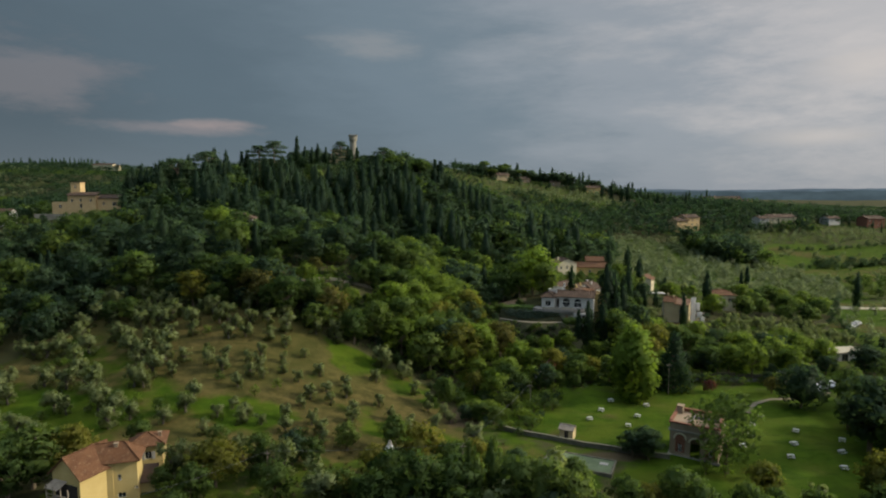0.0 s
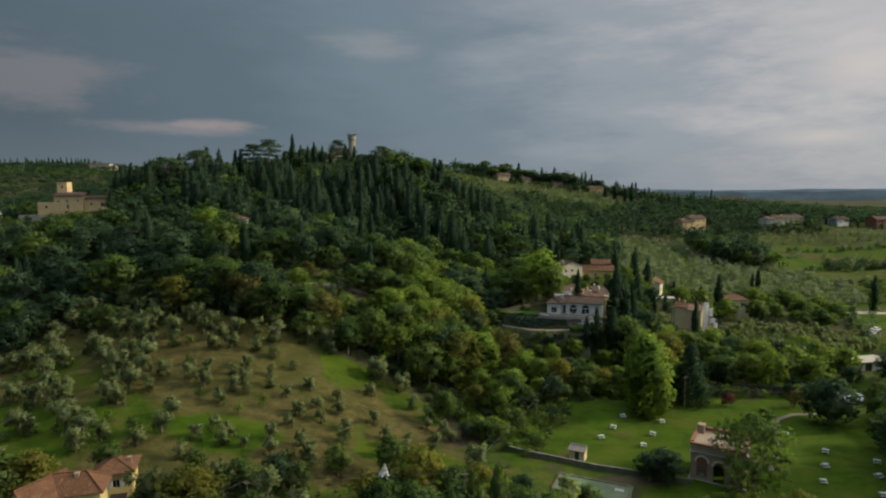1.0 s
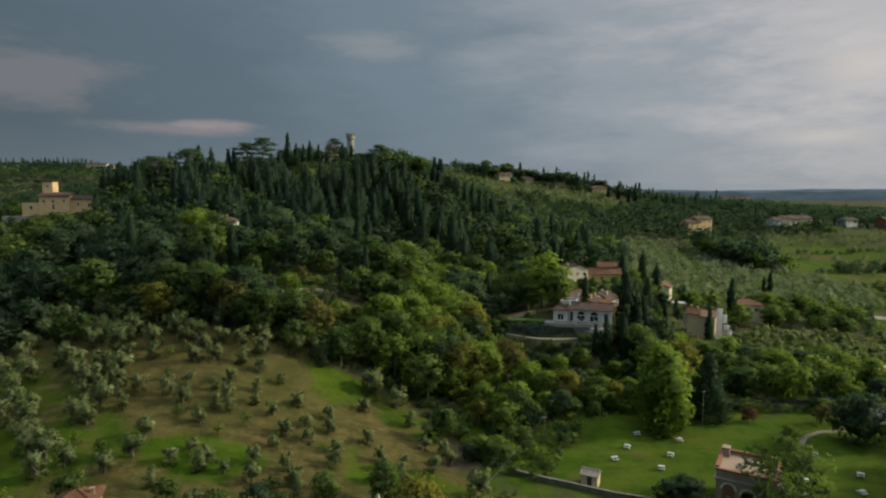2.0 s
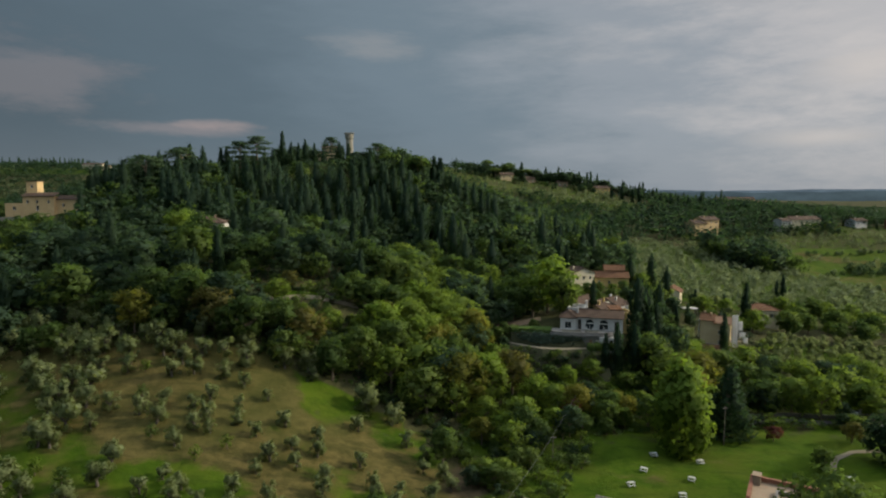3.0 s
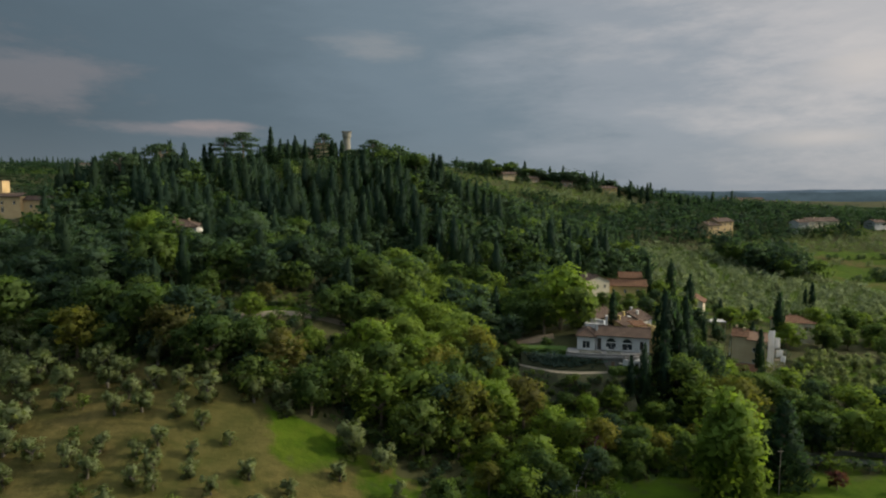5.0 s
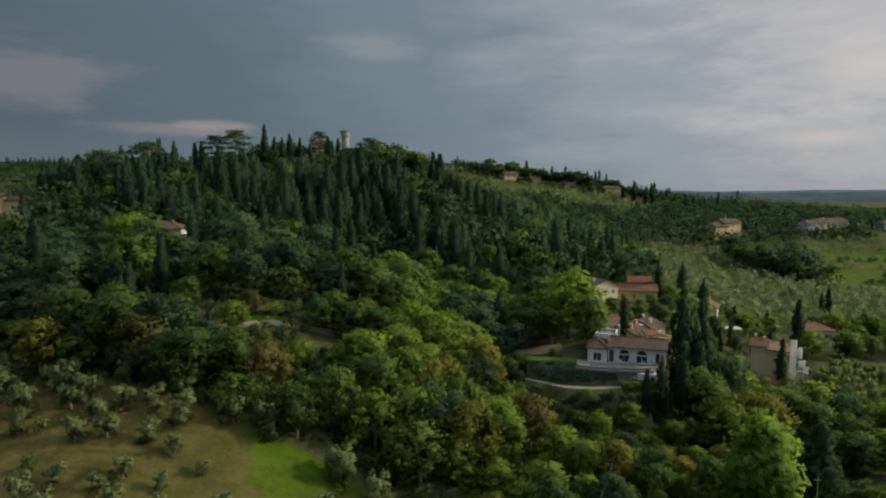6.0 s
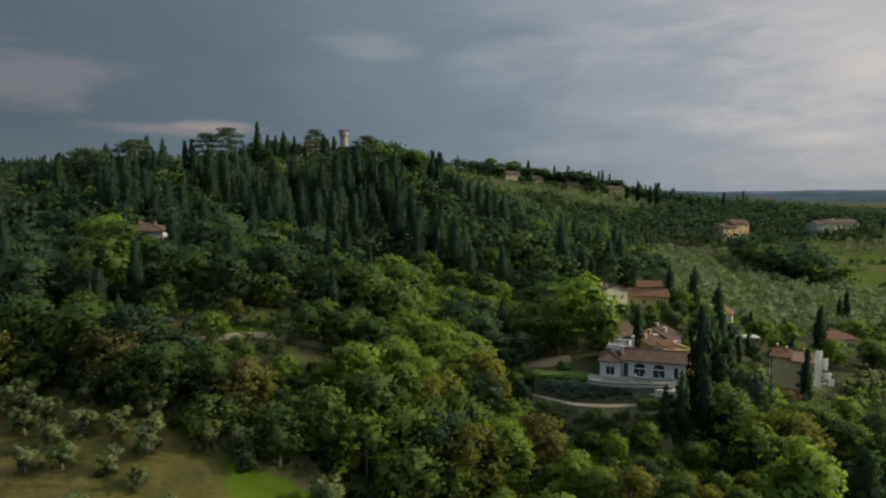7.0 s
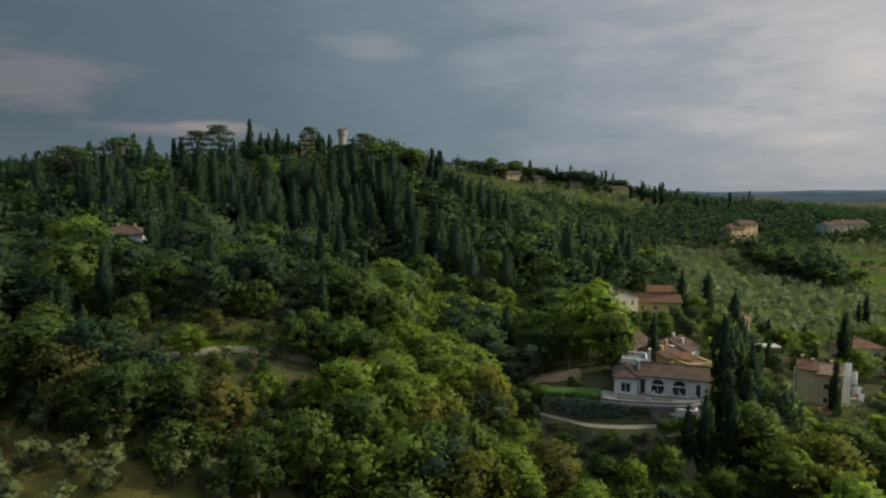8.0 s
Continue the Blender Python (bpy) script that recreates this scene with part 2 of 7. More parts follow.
M_TRACK = surface("stony_track", (0.115, 0.098, 0.070), (0.175, 0.150, 0.108), 0.7, 0.97, 0.25, c=(0.085, 0.080, 0.045))
M_OLD = surface("bare_old_plaster", (0.19, 0.140, 0.095), (0.29, 0.225, 0.155), 0.6, 0.95, 0.35, c=(0.22, 0.11, 0.07))
M_TAN = surface("tan_plaster", (0.46, 0.325, 0.16), (0.55, 0.40, 0.21), 0.5, 0.9, 0.15, c=(0.37, 0.26, 0.14))
M_BEIGE = surface("beige_plaster", (0.40, 0.31, 0.17), (0.49, 0.39, 0.23), 0.5, 0.9, 0.15, c=(0.33, 0.26, 0.15))


# ---- the lie of the land ----
def ellipse_sum(x, y, rows):
    z = np.zeros_like(x)
    for cx, cy, h, r in rows:
        z += h * np.exp(-((x - cx) ** 2 + (y - cy) ** 2) / (2 * r * r))
    return z


# places, heights and widths of the swellings that make up the hills
NEAR_HILLS = [
    (-45, 125, 2.6, 28), (-70, 160, 4.1, 38), (-25, 175, 13.2, 32), (20, 195, -7.3, 30), (40, 235, 9.5, 36), (-75, 205, 12.6, 45),
    (-200, 150, 7, 70), (-48, 95, 1, 20), (30, 180, 9.1, 14), (45, 195, 7.2, 16), (-5, 140, -6.3, 18), (-5, 250, 2.1, 30),
]
FAR_HILLS = [
    (-85, 300, 5.2, 55), (-140, 265, 12.6, 60), (-30, 350, 18.6, 60), (-110, 420, 16.9, 95), (20, 470, 12.6, 100), (-90, 630, 44.1, 120),
    (110, 560, 2.6, 95), (170, 440, -8.3, 75), (240, 490, 14.1, 85), (120, 330, -1.3, 60), (-230, 390, 20.9, 140), (-690, 960, 72.0, 310),
    (0, 900, 21.6, 260), (350, 620, 10.2, 180), (-75, 312, 7.4, 30), (-15, 300, 16.3, 32), (219, 360, -5, 50), (71, 314, 5.5, 40),
    (122, 530, 9.7, 45), (60, 560, 3.8, 50), (162, 405, 7.6, 40), (-250, 1250, 37.4, 380), (600, 1100, 19.0, 420), (-105, 600, -14, 55),
    (0, 420, 0.7, 200), (-110, 650, 8.5, 130), (110, 540, 1.3, 120), (-170, 290, 2.2, 120), (250, 430, 1.4, 110),
]


def height(x, y):
    """The ground's height; x and y may be arrays."""
    x, y = np.asarray(x, float), np.asarray(y, float)
    z = ellipse_sum(x, y, NEAR_HILLS) + ellipse_sum(x, y, FAR_HILLS)
    d = z - 1.0
    z = 0.5 + 0.5 * (d + np.sqrt(d * d + 6))
    r = np.hypot(x, y)
    far = np.clip((r - 900) / 2600, 0, 1) ** 2
    z = z + far * (22 + 9 * np.sin(x / 410 + 1.3) + 7 * np.sin(x / 173 + y / 390) + 6 * np.sin(y / 290))
    return z + 0.18 * np.sin(x / 3.1 + 1.7 * np.sin(y / 7.0)) * np.sin(y / 3.7 + np.sin(x / 9.0))


def ground_z(x, y):
    return float(height(x, y))


def inside(poly, x, y):
    x, y = np.asarray(x, float), np.asarray(y, float)
    hit = np.zeros(x.shape, bool)
    for (x1, y1), (x2, y2) in zip(poly, poly[1:] + poly[:1]):
        cross = ((y1 > y) != (y2 > y)) & (x < (x2 - x1) * (y - y1) / ((y2 - y1) or 1e-9) + x1)
        hit ^= cross
    return hit


LAWN = [(11, 117), (17, 127), (24, 136), (38, 139), (60, 144), (84, 140), (98, 128), (92, 100), (70, 92), (44, 92), (30, 98), (40, 104)]
GROVE = [(-108, 112), (-92, 132), (-84, 146), (-40, 148), (-24, 142), (-16, 143), (-4, 139), (3, 126), (8, 116), (-2, 104), (-20, 98), (-38, 98), (-60, 98), (-100, 100)]
OLIVES = [(70, 250), (112, 243), (172, 250), (195, 300), (185, 332), (160, 372), (120, 385), (92, 360), (80, 300)]
LOW_OLIVES = [(84, 182), (110, 174), (128, 184), (124, 206), (98, 206)]
MEADOW = [(190, 296), (300, 290), (330, 340), (300, 385), (222, 400), (190, 372)]
FIELD = [(128, 172), (170, 168), (215, 205), (200, 250), (160, 250), (132, 205)]
TERRACES = [(-40, 162), (-33, 164), (-24, 168), (-27, 174), (-35, 171)]

xs = np.concatenate([np.arange(-4500, -400, 150), np.arange(-400, -130, 7), np.arange(-130, 140, 2), np.arange(140, 400, 7), np.arange(400, 4501, 150)])
ys = np.concatenate([np.arange(-4500, -60, 150), np.arange(-60, 76, 8), np.arange(76, 262, 2), np.arange(262, 700, 7), np.arange(700, 1200, 25), np.arange(1200, 4501, 100)])
gx, gy = np.meshgrid(xs, ys)
gz = height(gx, gy)
nx, ny = len(xs), len(ys)
idx = np.arange(nx * ny).reshape(ny, nx)
quads = np.stack([idx[:-1, :-1], idx[:-1, 1:], idx[1:, 1:], idx[1:, :-1]], -1).reshape(-1, 4)


def array_mesh(name, verts, faces, material, smooth=False, second=None, first_count=0, normals=None):
    """A mesh from numpy arrays of corners and of faces with the same number of corners each."""
    me = bpy.data.meshes.new(name)
    k = faces.shape[1]
    me.vertices.add(len(verts))
    me.vertices.foreach_set("co", np.asarray(verts, np.float32).ravel())
    me.loops.add(faces.size)
    me.loops.foreach_set("vertex_index", faces.astype(np.int32).ravel())
    me.polygons.add(len(faces))
    me.polygons.foreach_set("loop_start", np.arange(0, faces.size, k, dtype=np.int32))
    if smooth:
        me.polygons.foreach_set("use_smooth", np.ones(len(faces), bool))
    me.update(calc_edges=True)
    me.validate()
    if normals is not None:
        me.normals_split_custom_set_from_vertices(np.asarray(normals, np.float32))
    me.materials.append(material)
    if second:
        me.materials.append(second)
        me.polygons.foreach_set("material_index", (np.arange(len(faces)) >= first_count).astype(np.int32))
    return me


def ground_material():
    """Grass, dry grass, bare soil and leaf litter, by what grows there, broken up by noise."""
    m = bpy.data.materials.new("ground_cover")
    m.use_nodes = True
    n = Nodes(m.node_tree)
    geo = n.add("ShaderNodeNewGeometry")
    pos = geo.outputs["Position"]
    at = n.add("ShaderNodeAttribute")
    at.attribute_name = "cover"
    sep = n.add("ShaderNodeSeparateColor")
    n.link(at.outputs["Color"], sep.inputs[0])
    lush, dry, soil = sep.outputs[0], sep.outputs[1], sep.outputs[2]
    slow, mid, fine = n.noise(pos, 0.045, 4.0), n.noise(pos, 0.25, 4.0, 0.6), n.noise(pos, 0.9, 6.0, 0.75)
    litter = n.mix(fine, (0.028, 0.034, 0.013), (0.064, 0.060, 0.027))
    grass = n.mix(n.step(n.math("ADD", n.math("MULTIPLY", mid, 0.6), n.math("MULTIPLY", fine, 0.4)), 0.3, 0.7), (0.024, 0.050, 0.003), (0.052, 0.088, 0.006))
    grass = n.mix(n.math("MULTIPLY", n.step(n.noise(pos, 0.11, 5.0, 0.65), 0.42, 0.66), 0.6), grass, (0.062, 0.078, 0.009))
    grass = n.mix(n.math("MULTIPLY", n.step(n.noise(n.scaled(pos, (0.35, 1.0, 1.0), (0.0, 0.0, 0.5)), 0.42, 5.0, 0.7), 0.46, 0.68), 0.55), grass, (0.020, 0.040, 0.004))
    straw = n.mix(n.step(n.math("ADD", n.math("MULTIPLY", mid, 0.5), n.math("MULTIPLY", fine, 0.5)), 0.36, 0.64), (0.046, 0.042, 0.013), (0.098, 0.078, 0.027))
    straw = n.mix(n.math("MULTIPLY", n.step(n.noise(n.scaled(pos, (0.3, 1.0, 1.0), (0.0, 0.0, -0.3)), 0.55, 5.0, 0.7), 0.46, 0.64), 0.6), straw, (0.026, 0.030, 0.008))
    straw = n.mix(n.math("MULTIPLY", n.step(slow, 0.42, 0.62), 0.45), straw, (0.046, 0.052, 0.013))
    earth = n.mix(fine, (0.050, 0.040, 0.022), (0.100, 0.076, 0.044))
    wob = n.math("MULTIPLY", n.math("SUBTRACT", mid, 0.5), 1.1)
    col = n.mix(n.step(n.math("ADD", lush, wob), 0.35, 0.62), litter, grass)
    col = n.mix(n.step(n.math("ADD", dry, wob), 0.35, 0.68), col, straw)
    col = n.mix(n.step(n.math("ADD", soil, wob), 0.4, 0.7), col, earth)
    p = n.add("ShaderNodeBsdfPrincipled")
    n.put(p.inputs["Base Color"], col)
    p.inputs["Roughness"].default_value, p.inputs["Specular IOR Level"].default_value = 0.95, 0.05
    bp = n.add("ShaderNodeBump")
    bp.inputs["Strength"].default_value, bp.inputs["Distance"].default_value = 0.7, 0.35
    n.put(bp.inputs["Height"], n.math("ADD", fine, mid))
    n.link(bp.outputs[0], p.inputs["Normal"])
    n.link(p.outputs[0], n.add("ShaderNodeOutputMaterial").inputs["Surface"])
    return m


ground = tagged(new("ground", array_mesh("ground", np.stack([gx, gy, gz], -1).reshape(-1, 3), quads, ground_material(), True)),
                "valley and wooded hillside with lawns, groves and dry grass", "ground", kind="structure")
lush = np.zeros(gx.shape)
dry = np.zeros(gx.shape)
soil = np.zeros(gx.shape)
lush[(gy > 225)] = 0.46
lush[(gx < -125) & (gy > 215)] = 0.12
far_left = (gx < -125) & (gy > 300)
lush[far_left] = np.clip(0.42 + 0.45 * np.sin(gy / 31 + gx / 90) * np.sin(gx / 47 - gy / 70 + 1.0), 0, 1)[far_left]
lush[(gx > 60) & (gy > 600) | (gx > 40) & (gx < 145) & (gy > 350) & (gy < 470) | (gx > 145) & (gy > 430 + 0.25 * (gx - 150))] = 0.14
lush[(gx > 2) & (gx < 150) & (gy > 90) & (gy < 172)] = 0.55
foot = (gx > -60) & (gx < 20) & (gy > 70) & (gy < 112)
lush[foot], dry[foot] = 0.6, 0.45
lush[inside(LAWN, gx, gy)] = 1
dry[inside(LAWN, gx, gy)] = (0.10 + 0.30 * np.sin(gx / 5.3 + gy / 9) * np.sin(gy / 4.1 + gx / 13))[inside(LAWN, gx, gy)]
fields = inside(MEADOW, gx, gy) | inside(FIELD, gx, gy)
lush[fields], dry[fields] = 0.8, (0.34 + 0.25 * np.sin(gx / 14 + gy / 9))[fields]
grove = inside(GROVE, gx, gy)
lush[grove] = 0.75
dry[grove] = np.clip(0.72 + 0.34 * np.sin(gx / 9 + gy / 6.5) * np.sin(gy / 8.0 + 1.2 + gx / 21), 0, 1)[grove]
for cx, cy, r1, r2 in ((-23, 138, 4, 6), (-35, 111, 9, 5), (-74, 109, 22, 6), (-8, 112, 8, 3)):
    dry -= 0.9 * np.exp(-((gx - cx) / r1) ** 2 - ((gy - cy) / r2) ** 2) * grove
for cx, cy, r1, r2 in ((7, 128, 4, 6), (31, 106, 9, 2.5), (3.5, 121.5, 4.5, 6.0), (93, 152, 6, 3)):
    soil += 1.0 * np.exp(-((gx - cx) / r1) ** 2 - ((gy - cy) / r2) ** 2)
ol = inside(OLIVES, gx, gy) | inside(LOW_OLIVES, gx, gy)
lush[ol], dry[ol] = 0.85, 0.22
lush[inside(TERRACES, gx, gy)] = 0.7
dry[(gx > 200) & (gx < 260) & (gy > 300) & (gy < 345)] = 0.5
tint = ground.data.color_attributes.new("cover", "FLOAT_COLOR", "POINT")
tint.data.foreach_set("color", np.clip(np.stack([lush, dry, soil, np.ones(gx.shape)], -1), 0, 1).astype(np.float32).ravel())


def ridge_backdrop(name, radius, top, amp, colour, seed):
    """A far range of hills, four kilometres and more away, glowing in painted haze blue."""
    m = bpy.data.materials.new(name)
    m.use_nodes = True
    n = Nodes(m.node_tree)
    pos = n.add("ShaderNodeNewGeometry").outputs["Position"]
    # the blue of the haze is put into an emission colour
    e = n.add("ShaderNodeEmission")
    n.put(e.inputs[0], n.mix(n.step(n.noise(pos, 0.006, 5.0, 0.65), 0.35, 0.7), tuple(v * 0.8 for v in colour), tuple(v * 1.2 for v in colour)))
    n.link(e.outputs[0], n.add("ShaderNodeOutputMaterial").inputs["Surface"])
    a = np.radians(np.arange(-70, 71, 0.4))
    h = top + amp * (np.sin(a * 9 + seed) + 0.6 * np.sin(a * 23 + 2 * seed) + 0.25 * np.sin(a * 71 + seed) + 0.12 * np.sin(a * 190))
    rows = [np.stack([np.sin(a) * (radius + o), np.cos(a) * (radius + o), z], -1) for o, z in ((-150, np.full(a.shape, -5.0)), (-40, h * 0.7), (0, h), (250, np.full(a.shape, -5.0)))]
    v = np.concatenate(rows)
    k = len(a)
    f = np.concatenate([np.stack([np.arange(k - 1) + r * k, np.arange(1, k) + r * k, np.arange(1, k) + (r + 1) * k, np.arange(k - 1) + (r + 1) * k], -1) for r in range(3)])
    ob = tagged(new("backdrop", array_mesh(name, v, f, m, True)), "far range of hills along the horizon, glowing in painted haze blue-grey", "hills", kind="structure")
    return ob


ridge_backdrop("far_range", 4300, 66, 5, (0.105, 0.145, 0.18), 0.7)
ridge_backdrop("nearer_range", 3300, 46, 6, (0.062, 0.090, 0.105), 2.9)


# ---- helpers for things ----
def thing(name, x, y, z, rz, label, category, group=""):
    ob = new(name)
    ob.matrix_basis = pose(x, y, z, 0, 0, rz)
    return tagged(ob, label, category, group)


def part(name, bm, material, parent, label=""):
    me = bpy.data.meshes.new(name)
    bm.to_mesh(me)
    bm.free()
    me.materials.append(material)
    ob = new(name, me)
    ob.parent = parent
    if label:
        ob["label"] = label
    return ob


def box(bm, x0, x1, y0, y1, z0, z1, bevel=0.0):
    vs = [bm.verts.new((x, y, z)) for z in (z0, z1) for y in (y0, y1) for x in (x0, x1)]
    fs = [bm.faces.new([vs[i] for i in f]) for f in ((0, 2, 3, 1), (4, 5, 7, 6), (0, 1, 5, 4), (2, 6, 7, 3), (0, 4, 6, 2), (1, 3, 7, 5))]
    if bevel:
        bmesh.ops.bevel(bm, geom=list({e for f in fs for e in f.edges}), offset=bevel, segments=1, affect="EDGES")


def boxes(*rows, bevel=0.0):
    bm = bmesh.new()
    for r in rows:
        box(bm, *r, bevel=bevel)
    return bm


def tube(bm, a, b, r1, r2, n=8):
    a, b = Vector(a), Vector(b)
    d = (b - a).normalized()
    u = d.orthogonal().normalized()
    v = d.cross(u)
    rings = [[bm.verts.new(c + r * (math.cos(t * 2 * math.pi / n) * u + math.sin(t * 2 * math.pi / n) * v)) for t in range(n)] for c, r in ((a, r1), (b, r2))]
    for i in range(n):
        j = (i + 1) % n
        bm.faces.new((rings[0][i], rings[0][j], rings[1][j], rings[1][i]))
    bm.faces.new(rings[0][::-1])
    bm.faces.new(rings[1])


# ---- houses ----
def wall(bm, a, b, z0, z1, holes=(), t=0.35):
    """A wall from a to b as seen from outside (a to the left), with real openings: (u, sill, width, height, arched)."""
    a, b = Vector((*a, 0)), Vector((*b, 0))
    length = (b - a).length
    d = (b - a) / length
    out = Vector((d.y, -d.x, 0))
    cuts = {0.0, length}
    for u, s, w, h, arch in holes:
        cuts |= {u + w * k / 10 for k in range(11)} if arch else {u, u + w}
    cuts = sorted(cuts)

    def head(hole, x):
        u, s, w, h, arch = hole
        if not arch:
            return s + h
        k = min(1, max(-1, (x - u - w / 2) / (w / 2)))
        return s + h - w / 2 + w / 2 * math.sqrt(max(0, 1 - k * k))

    def pt(x, dep, z):
        p = a + d * x - out * dep
        return bm.verts.new((p.x, p.y, z))

    def quad(*ps):
        try:
            bm.faces.new([pt(*p) for p in ps])
        except ValueError:
            pass

    for x0, x1 in zip(cuts, cuts[1:]):
        if x1 - x0 < 1e-5:
            continue
        mid = (x0 + x1) / 2
        over = sorted([h for h in holes if h[0] < mid < h[0] + h[2]], key=lambda h: h[1])
        lo = (z0, z0)
        for h in over + [None]:
            hi = (h[1], h[1]) if h else (z1, z1)
            quad((x0, 0, lo[0]), (x1, 0, lo[1]), (x1, 0, hi[1]), (x0, 0, hi[0]))
            quad((x1, t, lo[1]), (x0, t, lo[0]), (x0, t, hi[0]), (x1, t, hi[1]))
            if h:
                quad((x0, 0, h[1]), (x1, 0, h[1]), (x1, t, h[1]), (x0, t, h[1]))
                lo = (head(h, x0), head(h, x1))
                quad((x0, t, lo[0]), (x1, t, lo[1]), (x1, 0, lo[1]), (x0, 0, lo[0]))
    for u, s, w, h, arch in holes:
        top = s + h - (w / 2 if arch else 0)
        quad((u, 0, s), (u, t, s), (u, t, top), (u, 0, top))
        quad((u + w, t, s), (u + w, 0, s), (u + w, 0, top), (u + w, t, top))
    quad((0, 0, z1), (length, 0, z1), (length, t, z1), (0, t, z1))


def window(parent, a, b, hole, kind="window", shutter=None):
    """Frame, panes and perhaps shutters in an opening of the wall from a to b."""
    u, s, w, h, arch = hole
    a, b = Vector((*a, 0)), Vector((*b, 0))
    d = (b - a).normalized()
    out = Vector((d.y, -d.x, 0))
    o = a + d * u - out * 0.2
    ob = new(kind)
    ob.parent = parent
    ob.matrix_basis = Matrix.Translation((o.x, o.y, s)) @ Matrix.Rotation(math.atan2(d.y, d.x), 4, "Z")
    bm = bmesh.new()
    spring = h - w / 2 if arch else h
    f = 0.07
    box(bm, 0, f, 0, 0.06, 0, spring)
    box(bm, w - f, w, 0, 0.06, 0, spring)
    box(bm, f, w - f, 0, 0.06, 0, f)
    box(bm, w / 2 - f / 2, w / 2 + f / 2, 0.005, 0.055, f, spring)
    if arch:
        box(bm, f, w - f, 0.003, 0.057, spring - f, spring)
        for k in range(10):
            p, q = math.pi * k / 10, math.pi * (k + 1) / 10
            for r0, r1 in ((w / 2 - f, w / 2),):
                vs = [bm.verts.new((w / 2 + r * math.cos(g), 0.0, spring + r * math.sin(g))) for r, g in ((r0, p), (r1, p), (r1, q), (r0, q))]
                bm.faces.new(vs)
    else:
        box(bm, f, w - f, 0, 0.06, h - f, h)
    part("frame", bm, M_FRAME if kind == "window" else M_SHUTTER, ob)
    bm = bmesh.new()
    pts = [(0.02, 0.02), (w - 0.02, 0.02), (w - 0.02, spring)]
    if arch:
        pts += [(w / 2 + (w / 2 - 0.02) * math.cos(math.pi * k / 10), spring + (w / 2 - 0.02) * math.sin(math.pi * k / 10)) for k in range(1, 10)]
    pts += [(0.02, spring - (0 if arch else 0.02))]
    bm.faces.new([bm.verts.new((x, 0.03, z)) for x, z in pts])
    part("pane", bm, M_GLASS, ob)
    if shutter:
        for x0, x1 in ((-w / 2, -0.02), (w + 0.02, w * 1.5)):
            part("shutter", boxes((x0, x1, -0.26, -0.21, 0, h)), shutter, ob)
    return ob


def block(parent, x0, x1, y0, y1, z0, z1, material, south=(), west=(), east=(), north=(), shutter=None, name="wall", label=""):
    """Four walls with their windows; the south side looks towards -y."""
    sides = (((x0, y0), (x1, y0), south), ((x1, y0), (x1, y1), east), ((x1, y1), (x0, y1), north), ((x0, y1), (x0, y0), west))
    bm = bmesh.new()
    for a, b, holes in sides:
        wall(bm, a, b, z0, z1, [h[:5] for h in holes])
    w = part(name, bm, material, parent, label)
    for a, b, holes in sides:
        for h in holes:
            window(parent, a, b, h[:5], h[5] if len(h) > 5 else "window", shutter if not h[4] else None)
    return w


def slab(bm, pts, t):
    """A thick roof plane: its upper face and its underside t below."""
    up = [bm.verts.new(p) for p in pts]
    dn = [bm.verts.new((p[0], p[1], p[2] - t)) for p in pts]
    bm.faces.new(up)
    bm.faces.new(dn[::-1])
    for i in range(len(pts)):
        j = (i + 1) % len(pts)
        bm.faces.new((up[j], up[i], dn[i], dn[j]))


